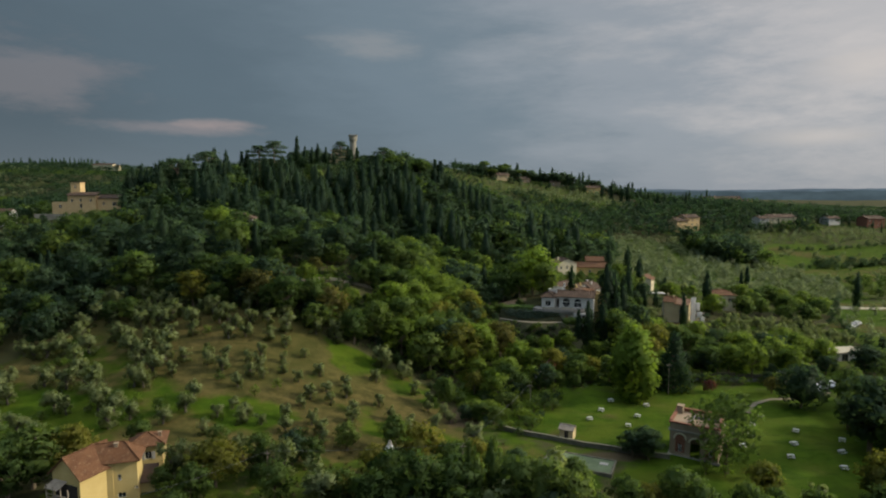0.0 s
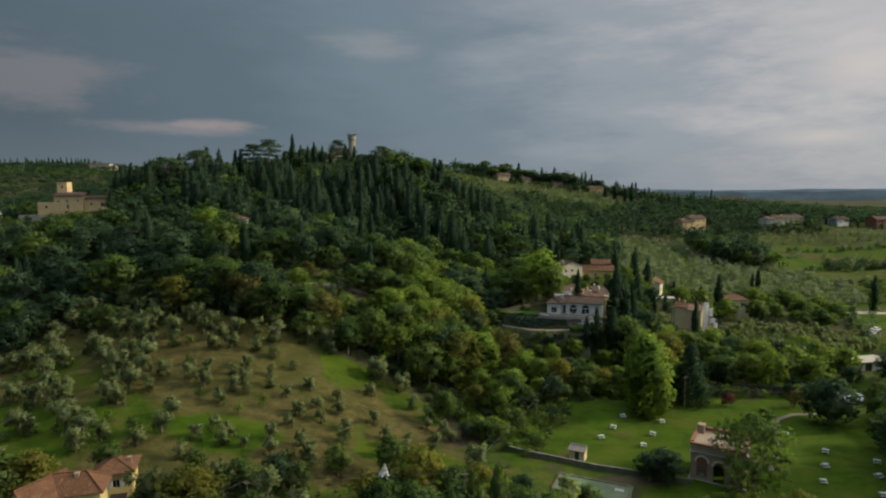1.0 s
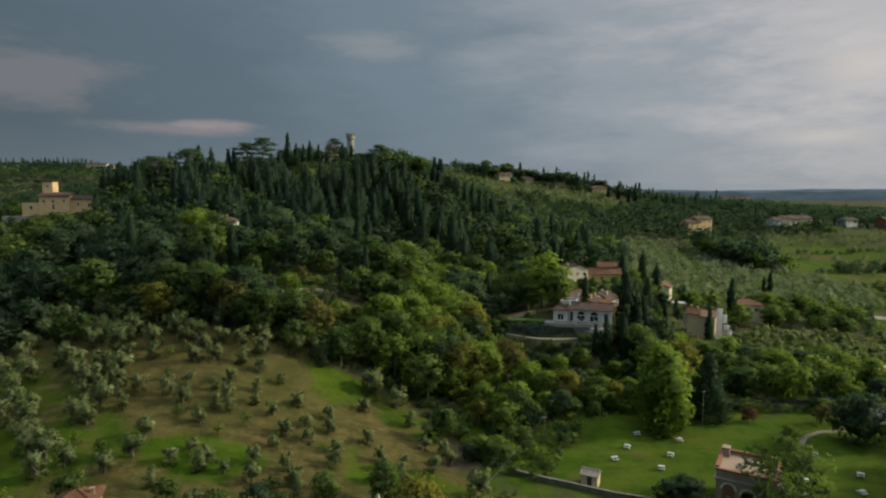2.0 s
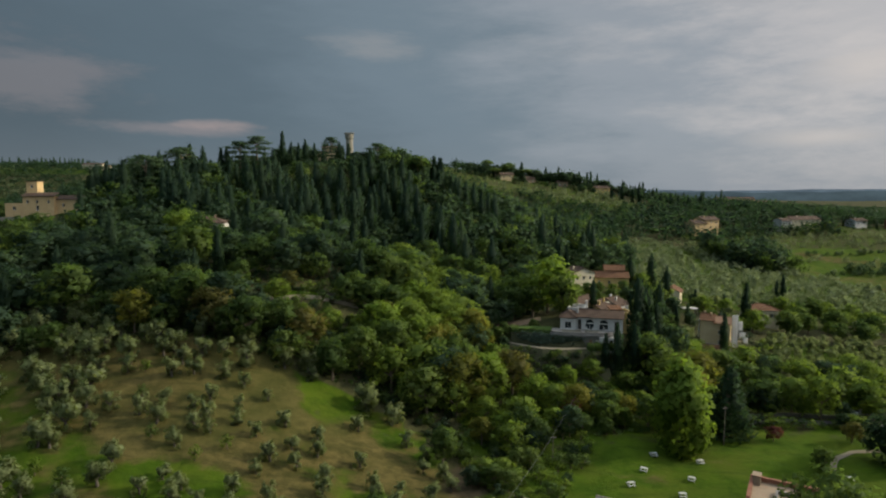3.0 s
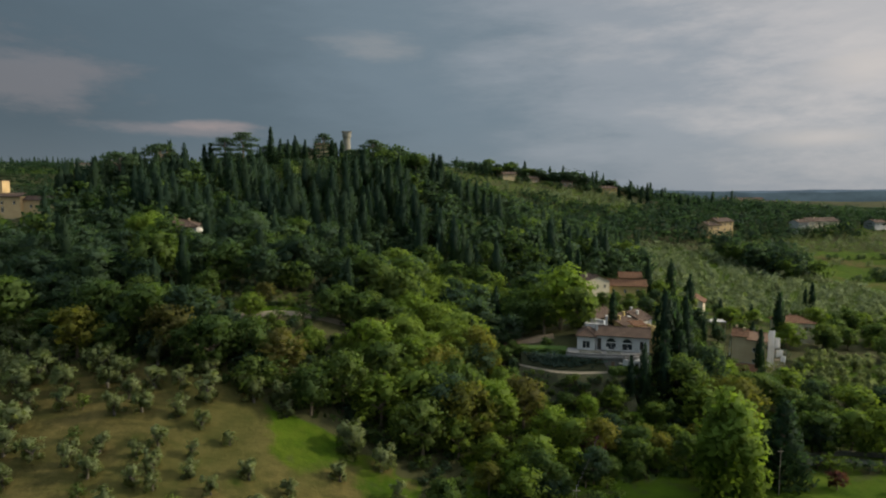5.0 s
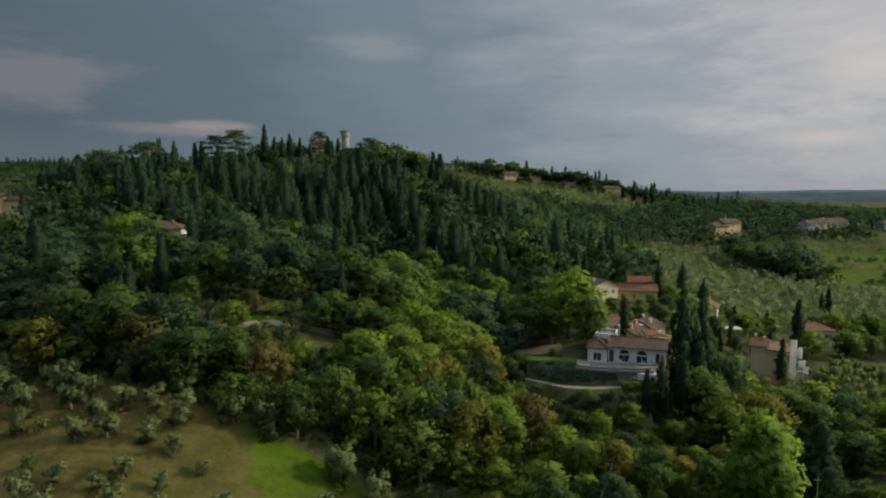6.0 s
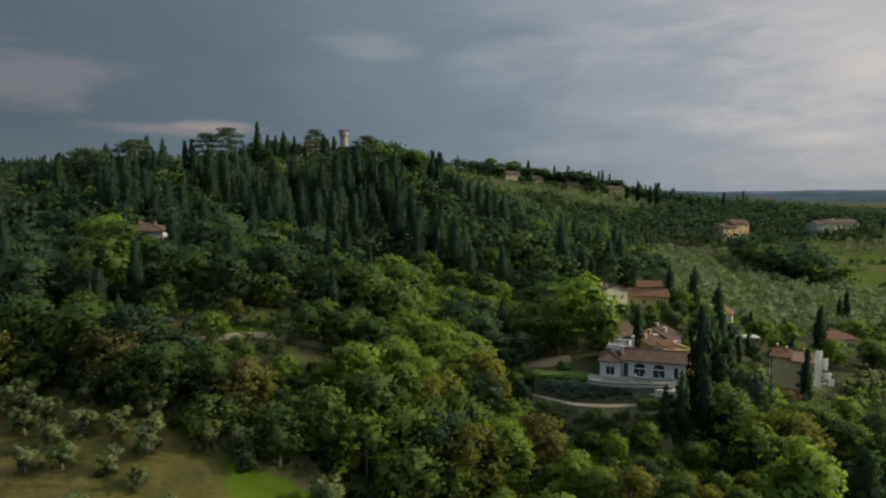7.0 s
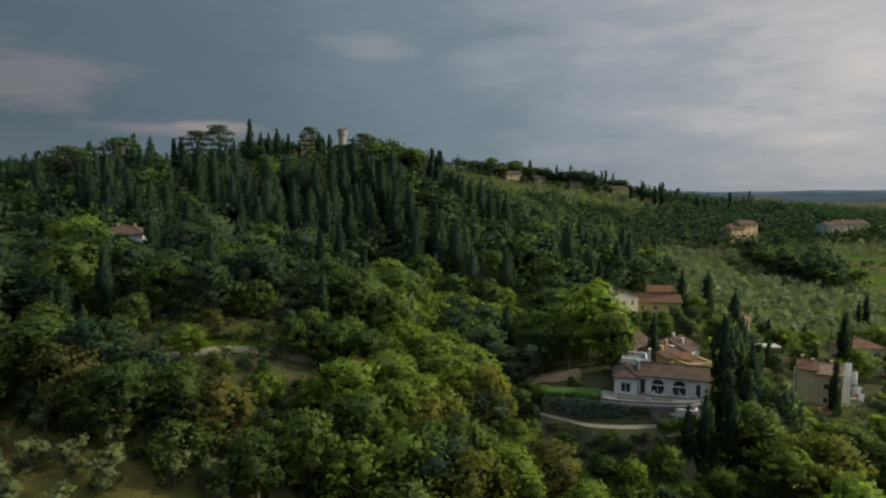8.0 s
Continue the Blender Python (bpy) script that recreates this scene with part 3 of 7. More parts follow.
def gable(parent, x0, x1, y0, y1, z, rise, material, wall_material, over=0.5, axis="x", ridge=None, chimney=()):
    """A gabled roof of clay tiles with its ridge along x or y, its ridge caps and the wall triangles under it."""
    swap = axis == "y"
    if swap:
        x0, x1, y0, y1 = y0, y1, x0, x1
    ym = (y0 + y1) / 2 if ridge is None else ridge
    drop1, drop2 = rise * over / (ym - y0), rise * over / (y1 - ym)
    fl = (lambda p: (p[1], p[0], p[2])) if swap else (lambda p: p)
    order = (lambda q: q[::-1]) if swap else (lambda q: q)
    bm = bmesh.new()
    e = over * 0.7
    slab(bm, order([fl(p) for p in ((x0 - e, y0 - over, z - drop1 + 0.15), (x1 + e, y0 - over, z - drop1 + 0.15), (x1 + e, ym, z + rise + 0.15), (x0 - e, ym, z + rise + 0.15))]), 0.14)
    slab(bm, order([fl(p) for p in ((x1 + e, y1 + over, z - drop2 + 0.15), (x0 - e, y1 + over, z - drop2 + 0.15), (x0 - e, ym, z + rise + 0.15), (x1 + e, ym, z + rise + 0.15))]), 0.14)
    roof = part("roof", bm, material, parent)
    bm = bmesh.new()
    n = max(3, int((x1 - x0) / 0.45))
    rings = []
    for i in range(2 * n + 1):
        xa = x0 - e + (x1 - x0 + 2 * e) * (i // 2 + (i % 2) * 0.9) / n
        r = 0.12 + 0.035 * (i % 2)
        rings.append([bm.verts.new(fl((xa, ym + r * math.cos(k * math.pi / 3), z + rise + 0.14 + r * math.sin(k * math.pi / 3)))) for k in range(6)])
    for a, b in zip(rings, rings[1:]):
        for k in range(6):
            bm.faces.new((a[k], a[k - 1], b[k - 1], b[k]))
    part("ridge_cap", bm, material, roof)
    for xe, inward in ((x0 + 0.01, 0.3), (x1 - 0.01, -0.3)):
        bm = bmesh.new()
        tri = ((y0, z), (y1, z), (ym, z + rise))
        vs = [bm.verts.new(fl((xe, *p))) for p in tri]
        vs2 = [bm.verts.new(fl((xe + inward, *p))) for p in tri]
        bm.faces.new(vs)
        bm.faces.new(vs2[::-1])
        for i in range(3):
            bm.faces.new((vs[i], vs[(i + 1) % 3], vs2[(i + 1) % 3], vs2[i]))
        part("gable_wall", bm, wall_material, parent)
    chimneys(roof, chimney, wall_material)
    return roof


def chimneys(roof, rows, material):
    for cx, cy, cz in rows:
        c = part("chimney", boxes((cx - 0.24, cx + 0.24, cy - 0.24, cy + 0.24, cz - 1.2, cz + 0.45), (cx - 0.32, cx + 0.32, cy - 0.32, cy + 0.32, cz + 0.45, cz + 0.53)), material, roof)


def hip(parent, x0, x1, y0, y1, z, rise, material, over=0.5, chimney=()):
    """A hipped roof."""
    x0, x1, y0, y1 = x0 - over, x1 + over, y0 - over, y1 + over
    z = z - 0.12
    w, d = x1 - x0, y1 - y0
    k = min(w, d) / 2
    ra, rb = ((x0 + k, (y0 + y1) / 2), (x1 - k, (y0 + y1) / 2)) if w >= d else (((x0 + x1) / 2, y0 + k), ((x0 + x1) / 2, y1 - k))
    top = z + rise + 0.15
    bm = bmesh.new()
    A, B, C, D = (x0, y0, z + 0.15), (x1, y0, z + 0.15), (x1, y1, z + 0.15), (x0, y1, z + 0.15)
    R, S = (*ra, top), (*rb, top)
    if w >= d:
        planes = [[A, B, S, R], [B, C, S], [C, D, R, S], [D, A, R]]
        hips = [(A, R), (D, R), (B, S), (C, S), (R, S)]
    else:
        planes = [[A, B, R], [B, C, S, R], [C, D, S], [D, A, R, S]]
        hips = [(A, R), (B, R), (C, S), (D, S), (R, S)]
    for p in planes:
        slab(bm, p, 0.14)
    roof = part("roof", bm, material, parent)
    for p, q in hips:
        if (Vector(p) - Vector(q)).length > 0.3:
            bm = bmesh.new()
            tube(bm, p, q, 0.13, 0.13, 6)
            part("ridge_cap", bm, material, roof)
    chimneys(roof, chimney, M_OLD)
    return roof


def lean_to(parent, x0, x1, y0, y1, zlow, zhigh, material):
    bm = bmesh.new()
    slab(bm, [(x0, y0, zlow), (x1, y0, zlow), (x1, y1, zhigh), (x0, y1, zhigh)], 0.14)
    return part("roof", bm, material, parent)


# ---- buildings ----
# the bent yellow farmhouse by the grove
h = thing("house", -47.6, 83.9, 4.0, 16, "ochre plastered farmhouse with bent wings and worn clay-tile roofs", "house")
block(h, 0, 3.5, 0, 3.8, -2, 7.5, M_OCHRE, south=[(0.9, 4.6, 0.5, 0.95, 0), (0.8, 2.0, 1.1, 0.8, 0), (3.0, 3.1, 0.5, 0.5, 0)], shutter=None)
block(h, -0.6, 0.35, -0.15, 3, -2, 7.3, M_OCHRE, name="stair_tower")
hip(h, -4.6, 3.5, 0, 3.8, 7.5, 2.2, M_TILE, over=0.5, chimney=((0.6, 1.5, 9.2),))
wing = new("wing")
wing.parent = h
wing.matrix_basis = pose(-0.3, 0.1, 0, 0, 0, 52)
block(wing, -4.4, 0.0, 0.0, 5.4, -2, 7.2, M_OCHRE)
roof = gable(wing, -4.4, 1.8, 0, 5.4, 7.2, 2.3, M_TILE, M_OCHRE, over=0.55)
lean_to(h, 3.5, 5.6, 1.2, 5.0, 3.4, 4.6, M_TILE_OLD)
block(h, 3.52, 5.3, 1.8, 4.8, -2, 3.4, M_OCHRE, name="lean_to_wall")
# the open timber loggia against the gable
loggia = new("loggia")
loggia.parent = h
loggia.matrix_basis = wing.matrix_basis.copy()
loggia["label"] = "dark weathered timber loggia"
for z in (1.2, 3.8):
    part("deck", boxes((-5.9, -4.42, 0.4, 4.8, z, z + 0.12)), M_WOOD, loggia)
    part("handrail", boxes((-5.9, -5.8, 0.4, 4.8, z + 0.95, z + 1.05), (-5.9, -5.8, 0.4, 4.8, z + 0.5, z + 0.56)), M_WOOD, loggia)
for y in (0.45, 1.9, 3.3, 4.7):
    part("post", boxes((-5.92, -5.78, y - 0.07, y + 0.07, -1.5, 6.0)), M_WOOD, loggia)
bm = bmesh.new()
slab(bm, [(-6.0, 2.4, 5.6), (-4.42, 2.4, 6.2), (-4.42, 5.0, 6.2), (-6.0, 5.0, 5.6)], 0.08)
part("sheet_roof", bm, M_WOOD, loggia)
# a near-black panel over the gable paints the shade inside the loggia
part("back_wall", boxes((-4.5, -4.42, 0.5, 4.8, -1.5, 5.8)), M_INSIDE_SHADE, loggia)

# the lower house behind it
ann = thing("house", -48.9, 91.6, 3.4, 18, "small ochre house with a hipped clay-tile roof", "house")
block(ann, 0, 4.8, 0, 4.6, -2, 7.0, M_OCHRE, south=[(2.2, 4.7, 1.0, 1.2, 0)], shutter=M_GREY)
hip(ann, 0, 4.8, 0, 4.6, 7.0, 1.25, M_TILE, chimney=((4.2, 2.2, 7.7),))

# the brick garden chapel with its flat roof
h = thing("chapel", 41.3, 107.3, 2.2, -31, "small brick garden pavilion with arches and a parapeted flat roof", "pavilion")
W_, D_, Z_ = 8.2, 7.4, 6.2
bm = bmesh.new()
front = [(0.9, 0.8, 1.7, 3.4, 1), (3.5, 0.0, 1.7, 3.8, 1), (6.1, 0.8, 1.7, 3.4, 1)]
side = [(1.2, 0.8, 1.5, 3.2, 1), (4.6, 0.8, 1.5, 3.2, 1)]
wall(bm, (0, 0), (W_, 0), -1, Z_, front, 0.45)
wall(bm, (W_, 0), (W_, D_), -1, Z_, side, 0.45)
wall(bm, (W_, D_), (0, D_), -1, Z_, [], 0.45)
wall(bm, (0, D_), (0, 0), -1, Z_, side, 0.45)
part("wall", bm, M_OLD, h, "weathered render over brick")
for i in (0, 2):
    u, s, w, hh, _ = front[i]
    bm = bmesh.new()
    wall(bm, (u - 0.02, 0.22), (u + w + 0.02, 0.22), s - 0.02, s + hh - w / 2, [(0.55, 0.9 + s - 0.8, 0.62, 1.5, 1)], 0.2)
    part("infill", bm, M_BRICK, h, "red brick infill")
    bm = bmesh.new()
    pts = [(u + w / 2 + w / 2 * math.cos(k * math.pi / 10), s + hh - w / 2 + w / 2 * math.sin(k * math.pi / 10)) for k in range(11)]
    bm.faces.new([bm.verts.new((x, 0.22, z)) for x, z in pts])
    part("tympanum", bm, M_BRICK, h, "red brick infill")
    window(h, (u - 0.02, 0.3), (u + w + 0.02, 0.3), (0.55, s + 0.1, 0.62, 1.5, 1))
for i, (u, s, w, hh, _) in enumerate(front):
    bm = bmesh.new()
    for k in range(12):
        p, q = math.pi * k / 12 + 0.02, math.pi * (k + 1) / 12 - 0.02
        r0, r1 = w / 2 + 0.02, w / 2 + 0.32
        vs = [[bm.verts.new((u + w / 2 + r * math.cos(g), y, s + hh - w / 2 + r * math.sin(g))) for r, g in ((r0, p), (r1, p), (r1, q), (r0, q))] for y in (-0.06, 0.05)]
        bm.faces.new(vs[0][::-1])
        for a, b in ((0, 1), (1, 2), (2, 3), (3, 0)):
            bm.faces.new((vs[0][a], vs[0][b], vs[1][b], vs[1][a]))
    part("arch_moulding", bm, M_CREAM, h, "pale stone arch moulding")
part("cornice", boxes((-0.25, W_ + 0.25, -0.25, 0.0, 4.75, 5.0), (-0.25, 0.0, 0.0, D_ + 0.25, 4.75, 5.0), (W_, W_ + 0.25, 0.0, D_ + 0.25, 4.75, 5.0)), M_STONE, h)
part("parapet", boxes((-0.2, W_ + 0.2, -0.2, 0.3, Z_, Z_ + 0.25), (-0.2, W_ + 0.2, D_ - 0.3, D_ + 0.2, Z_, Z_ + 0.6), (-0.2, 0.3, 0.3, D_ - 0.3, Z_, Z_ + 0.45), (W_ - 0.3, W_ + 0.2, 0.3, D_ - 0.3, Z_, Z_ + 0.45)), M_BRICK, h, "red brick parapet")
part("flat_roof", boxes((0.3, W_ - 0.3, 0.3, D_ - 0.3, Z_ - 0.5, Z_ - 0.1)), M_OLD, h, "worn screed flat roof")
part("roof_upstand", boxes((3.2, 3.5, 0.6, 4.6, Z_ - 0.1, Z_ + 0.35), (3.5, W_ - 0.6, 4.3, 4.6, Z_ - 0.1, Z_ + 0.35)), M_TERRACE, h)
part("chimney", boxes((0.2, 1.2, 5.6, 6.9, Z_ - 0.1, Z_ + 1.25), (0.1, 1.3, 5.5, 7.0, Z_ + 1.25, Z_ + 1.38)), M_OLD, h)
part("plinth", boxes((-0.3, W_ + 0.3, -0.3, -0.02, -1, 0.35), (-0.3, -0.02, -0.02, D_, -1, 0.35)), M_STONE, h)

# the white villa on its terrace
VILLA = (28.4, 173.1, 17.0, -17)
h = thing("house", *VILLA, "long white villa with arched windows under a low clay-tile roof", "house")
block(h, 0, 3.6, 0.0, 5.6, -3, 2.9, M_WHITE, south=[(1.0, 0.3, 1.6, 1.6, 0)])
hip(h, 0, 3.6, 0.0, 5.6, 2.9, 1.25, M_TILE_OLD, over=0.35)
part("eaves", boxes((-0.2, 3.8, -0.2, 0.0, 2.66, 2.8)), M_WHITE, h)
block(h, 3.8, 14.4, 1.2, 6.6, -3, 3.2, M_WHITE, south=[(0.25, 0.0, 0.8, 2.4, 0, "door"), (1.95, 0.05, 2.1, 2.55, 1), (5.2, 0.05, 2.1, 2.55, 1), (8.75, 0.0, 0.7, 2.2, 0, "door")], east=[(2, 0.8, 1.1, 1.4, 0)])
gable(h, 3.8, 14.4, 1.2, 6.6, 3.2, 1.2, M_TILE_OLD, M_WHITE, over=0.5)
for u in (5.75, 9.0):
    part("transom", boxes((u, u + 2.1, 1.30, 1.42, 1.55, 1.67)), M_FRAME, h)
part("chimney", boxes((3.62, 4.02, 2.2, 2.7, 2.9, 5.1), (3.55, 4.09, 2.13, 2.77, 5.1, 5.2)), M_WHITE, h)
part("chimney", boxes((5.35, 5.8, 7.4, 7.9, 3.0, 5.9), (5.28, 5.87, 7.33, 7.97, 5.9, 6.0)), M_WHITE, h)
# the white roof terrace behind, inside its parapet
block(h, 1.0, 5.3, 6.7, 12.0, -3, 4.2, M_WHITE, name="terrace_block")
part("roof_terrace", boxes((1.35, 4.95, 7.05, 11.65, 3.5, 3.7)), M_TERRACE, h, "pale paved roof terrace")

# the terrace in front of it, with its curved edge
h = thing("terrace", *VILLA, "pale paved terrace with a curved retaining wall", "terrace")
turns = ((-2.0, -2.9), (-0.9, -3.4), (1.0, -3.5), (3.2, -3.3), (5.3, -2.95), (7.6, -2.55), (9.75, -2.05), (11.6, -1.2), (12.8, -0.2), (13.6, 0.7))
edge = []
for (xa, ya), (xb, yb) in zip(turns, turns[1:]):
    edge += [(xa + (xb - xa) * k / 2, ya + (yb - ya) * k / 2) for k in range(2)]
edge.append(turns[-1])
bm = bmesh.new()
top = [bm.verts.new((x, y, -0.02)) for x, y in edge] + [bm.verts.new((13.6, 1.1, -0.02)), bm.verts.new((-2.0, 1.1, -0.02))]
bm.faces.new(top)
part("paving", bm, M_TERRACE, h)


def rim(z0, z1, grow, inner, material, name, label=""):
    """A band along the terrace's edge, grown outwards."""
    bm = bmesh.new()
    rows = []
    for i, (x, y) in enumerate(edge):
        xa, ya = edge[max(i - 1, 0)]
        xb, yb = edge[min(i + 1, len(edge) - 1)]
        d = Vector((xb - xa, yb - ya)).normalized()
        o = Vector((d.y, -d.x))
        rows.append([bm.verts.new((x + o.x * g, y + o.y * g, z)) for g, z in ((grow, z0), (grow, z1), (-inner, z1), (-inner, z0))])
    for p, q in zip(rows, rows[1:]):
        for k in range(4):
            bm.faces.new((p[k], q[k], q[(k + 1) % 4], p[(k + 1) % 4]))
    bm.faces.new(rows[0])
    bm.faces.new(rows[-1][::-1])
    return part(name, bm, material, h, label)


rim(-5.0, -0.75, 0.0, 0.3, M_WALLGREY, "retaining_wall", "grey rendered retaining wall")
rim(-0.75, -0.35, 0.35, 0.3, M_TERRACE, "slab_edge", "pale projecting slab edge")
rim(-0.35, 0.12, 0.02, 0.3, M_TERRACE, "kerb")
# added boxes whose dark soil tops stand in for the parapet's shadows
for xa, xb, yy in ((0.6, 5.2, -2.7), (6.0, 9.0, -1.9)):
    part("planter", boxes((xa, xb, yy, yy + 0.5, -0.02, 0.42), bevel=0.03), M_STONE, h, "low grey stone box with a dark top for the parapet shadow")
    part("soil", boxes((xa + 0.08, xb - 0.08, yy + 0.08, yy + 0.42, 0.42, 0.46)), M_BED, h)
block(h, 9.3, 12.6, -2.75, -0.8, -4.4, -0.76, M_WHITE, south=[(1.3, -2.55, 0.8, 1.15, 0), (2.35, -3.4, 0.7, 2.1, 0, "door")], name="lower_room")
part("canopy", boxes((8.5, 9.28, -2.9, -1.9, -1.75, -1.6)), M_PAVE, h)
part("cellar_door", boxes((7.05, 7.75, -2.76, -2.62, -3.2, -1.4)), M_SHUTTER, h, "brown cellar door")
part("step", boxes((8.2, 9.3, -3.2, -2.3, -4.0, -2.9)), M_PAVE, h)


def garden_chair(x, y, z, rz):
    c = thing("garden_chair", x, y, z, rz, "white garden chair on the villa terrace", "chair", "chairs on the terrace")
    part("seat", boxes((-0.28, 0.28, -0.28, 0.28, 0.4, 0.48)), M_TABLE, c)
    part("backrest", boxes((-0.28, 0.28, 0.22, 0.28, 0.48, 0.95)), M_TABLE, c)
    for sx in (-0.25, 0.21):
        for sy in (-0.25, 0.21):
            part("leg", boxes((sx, sx + 0.04, sy, sy + 0.04, 0, 0.4)), M_TABLE, c)


for i, (x, y, r) in enumerate(((34.4, 171.3, 20), (35.8, 171.0, -30), (37.0, 170.9, 160), (38.6, 170.5, 80), (40.6, 170.2, 30))):
    garden_chair(x, y, 16.98, r)

# old tiled houses behind the villa
h = thing("house", 42.2, 186.6, 15.0, 45, "huddle of ochre and white houses under weathered clay-tile roofs", "house")
block(h, 0, 7.0, 0, 8.0, -3, 3.9, M_OCHRE, south=[(0.8, 1.9, 0.7, 1.3, 0), (2.6, 1.9, 0.7, 1.3, 0), (4.8, 1.7, 0.9, 1.5, 0)])
gable(h, 0, 7.0, 0, 8.0, 3.9, 1.7, M_TILE_OLD, M_OCHRE, over=0.45, chimney=((1.6, 2.2, 5.4), (5.2, 3.0, 5.7), (3.4, 5.6, 5.6)))
block(h, 7.0, 12.6, -0.5, 7.0, -3, 4.2, M_WHITE, south=[(1.4, 2.2, 0.7, 1.0, 0), (3.6, 2.2, 0.7, 1.0, 0)], east=[(2.0, 2.2, 0.8, 1.2, 0)])
gable(h, 7.0, 12.6, -0.5, 7.0, 4.2, 1.6, M_TILE_OLD, M_WHITE, over=0.45, chimney=((9.3, 1.6, 5.6), (11.4, 4.4, 5.8)))
part("skylight", boxes((5.5, 6.2, 1.6, 2.5, 5.05, 5.15)), M_FRAME, h)
block(h, -5.6, 0.0, 2.6, 9.6, -3, 3.3, M_CREAM, south=[(1.6, 1.4, 0.8, 1.1, 0)], west=[(2.0, 1.4, 0.8, 1.1, 0)])
gable(h, -5.6, 0.0, 2.6, 9.6, 3.3, 1.5, M_TILE_OLD, M_CREAM, chimney=((-3.0, 5.4, 4.9),))
block(h, 1.0, 10.0, 8.0, 14.0, -3, 4.0, M_CREAM, name="rear_wall")
gable(h, 1.0, 10.0, 8.0, 14.0, 4.0, 1.5, M_TILE_OLD, M_CREAM, chimney=((4.0, 11.5, 5.6),))
h = thing("house", 44.2, 181.6, 15.0, 18, "low ochre house with a terracotta roof terrace", "house")
block(h, 0, 5.4, 0, 4.6, -2, 4.3, M_OCHRE, south=[(0.6, 2.2, 0.7, 1.2, 0), (3.6, 2.2, 0.9, 1.2, 0)], east=[(1.6, 2.2, 0.9, 1.2, 0)])
part("roof_terrace", boxes((0.35, 5.05, 0.35, 4.25, 3.7, 3.85)), M_SALMON, h, "terracotta tiled floor")
lean_to(h, 0.4, 4.0, 2.6, 5.2, 4.5, 5.2, M_TILE)

# houses further up the lane
h = thing("house", 44.4, 234.0, 17.8, 18, "cream plastered house with a gable and pale roof edge", "house")
block(h, 0, 8.2, 0, 7.0, -3, 4.6, M_CREAM, south=[(1.0, 2.2, 0.9, 1.2, 0), (3.6, 2.2, 0.9, 1.2, 0), (6.2, 2.2, 0.8, 1.2, 0)], west=[(3, 2.2, 0.8, 1.2, 0)])
gable(h, 0, 8.2, 0, 7.0, 4.6, 1.6, M_TILE_OLD, M_CREAM, axis="y", chimney=((2.0, 3.5, 6.0),))
h = thing("house", 52.5, 241.0, 15.8, -8, "long ochre house under a red clay-tile roof", "house")
block(h, 0, 12.5, 0, 6.5, -3, 4.4, M_OCHRE, south=[(2.0, 2.0, 0.9, 1.2, 0), (5.4, 2.0, 0.9, 1.2, 0), (9.2, 2.0, 0.9, 1.2, 0)])
gable(h, 0, 12.5, 0, 6.5, 4.4, 1.5, M_TILE, M_OCHRE)
block(h, 5.0, 12.0, 6.5, 11.5, -3, 6.2, M_OCHRE)
gable(h, 5.0, 12.0, 6.5, 11.5, 6.2, 1.4, M_TILE, M_OCHRE)
h = thing("house", 75.6, 236.0, 8.0, -28, "narrow cream house half hidden by cypresses", "house")
block(h, 0, 5.5, 0, 7.0, -3, 8.0, M_CREAM, south=[(1.2, 5.0, 0.9, 1.3, 0), (3.4, 5.0, 0.9, 1.3, 0)], east=[(2, 5, 0.9, 1.3, 0), (4.4, 5, 0.9, 1.3, 0)])
gable(h, 0, 5.5, 0, 7.0, 8.0, 1.4, M_TILE, M_CREAM, axis="y")
h = thing("carport", 77.0, 219.0, 8.4, -6, "low carport with a grey sheet roof", "carport")
part("roof", boxes((-3.4, 3.4, -1.8, 1.8, 4.9, 5.05)), M_GREY, h, "grey corrugated sheet roof")
for sx in (-3.2, 3.05):
    for sy in (-1.6, 1.45):
        part("post", boxes((sx, sx + 0.15, sy, sy + 0.15, -1, 4.9)), M_WOOD, h)
part("beam", boxes((-3.3, 3.3, -1.75, -1.6, 4.7, 4.9)), M_WOOD, h)

# the house under repair, with scaffolding and white sheets
h = thing("house", 72.2, 196.6, 7.0, -28, "beige house under repair with clay-tile roofs", "house")
block(h, 0, 7.6, 0, 6.0, -3, 6.8, M_BEIGE, south=[(4.6, 3.6, 0.8, 1.2, 0), (4.6, 0.8, 0.8, 1.2, 0), (6.3, 3.6, 0.7, 1.1, 0)])
gable(h, 0, 3.4, 0, 6.0, 7.4, 1.2, M_TILE, M_BEIGE, over=0.4, chimney=((0.8, 3.4, 8.9), (2.6, 2.4, 8.6)))
gable(h, 3.4, 7.6, 0, 6.0, 6.8, 1.3, M_SALMON, M_BEIGE, over=0.4, chimney=((6.0, 3.6, 8.3),))
part("raised_wall", boxes((0.0, 3.4, 0.0, 0.35, 6.8, 7.4), (0.0, 0.35, 0.35, 6.0, 6.8, 7.4), (3.05, 3.4, 0.35, 6.0, 6.8, 7.4)), M_BEIGE, h)
part("base_ledge", boxes((-0.6, 7.8, -1.3, -0.02, -3, 0.9)), M_WALLGREY, h, "grey rendered ledge at the foot of the wall")
block(h, 1.6, 5.6, -4.4, -1.32, -4, 0.2, M_BEIGE, name="shed_wall")
lean_to(h, 1.2, 6.0, -4.9, -1.32, 0.2, 1.0, M_TILE)
part("hung_cloth", boxes((-0.5, -0.42, 0.4, 2.6, 2.2, 7.2), bevel=0.02), M_CLOTH, h, "white tarpaulin on the corner")

s = thing("scaffold", 80.2, 194.6, 6.4, 6, "steel scaffold hung with white sheets beside the house", "scaffold")
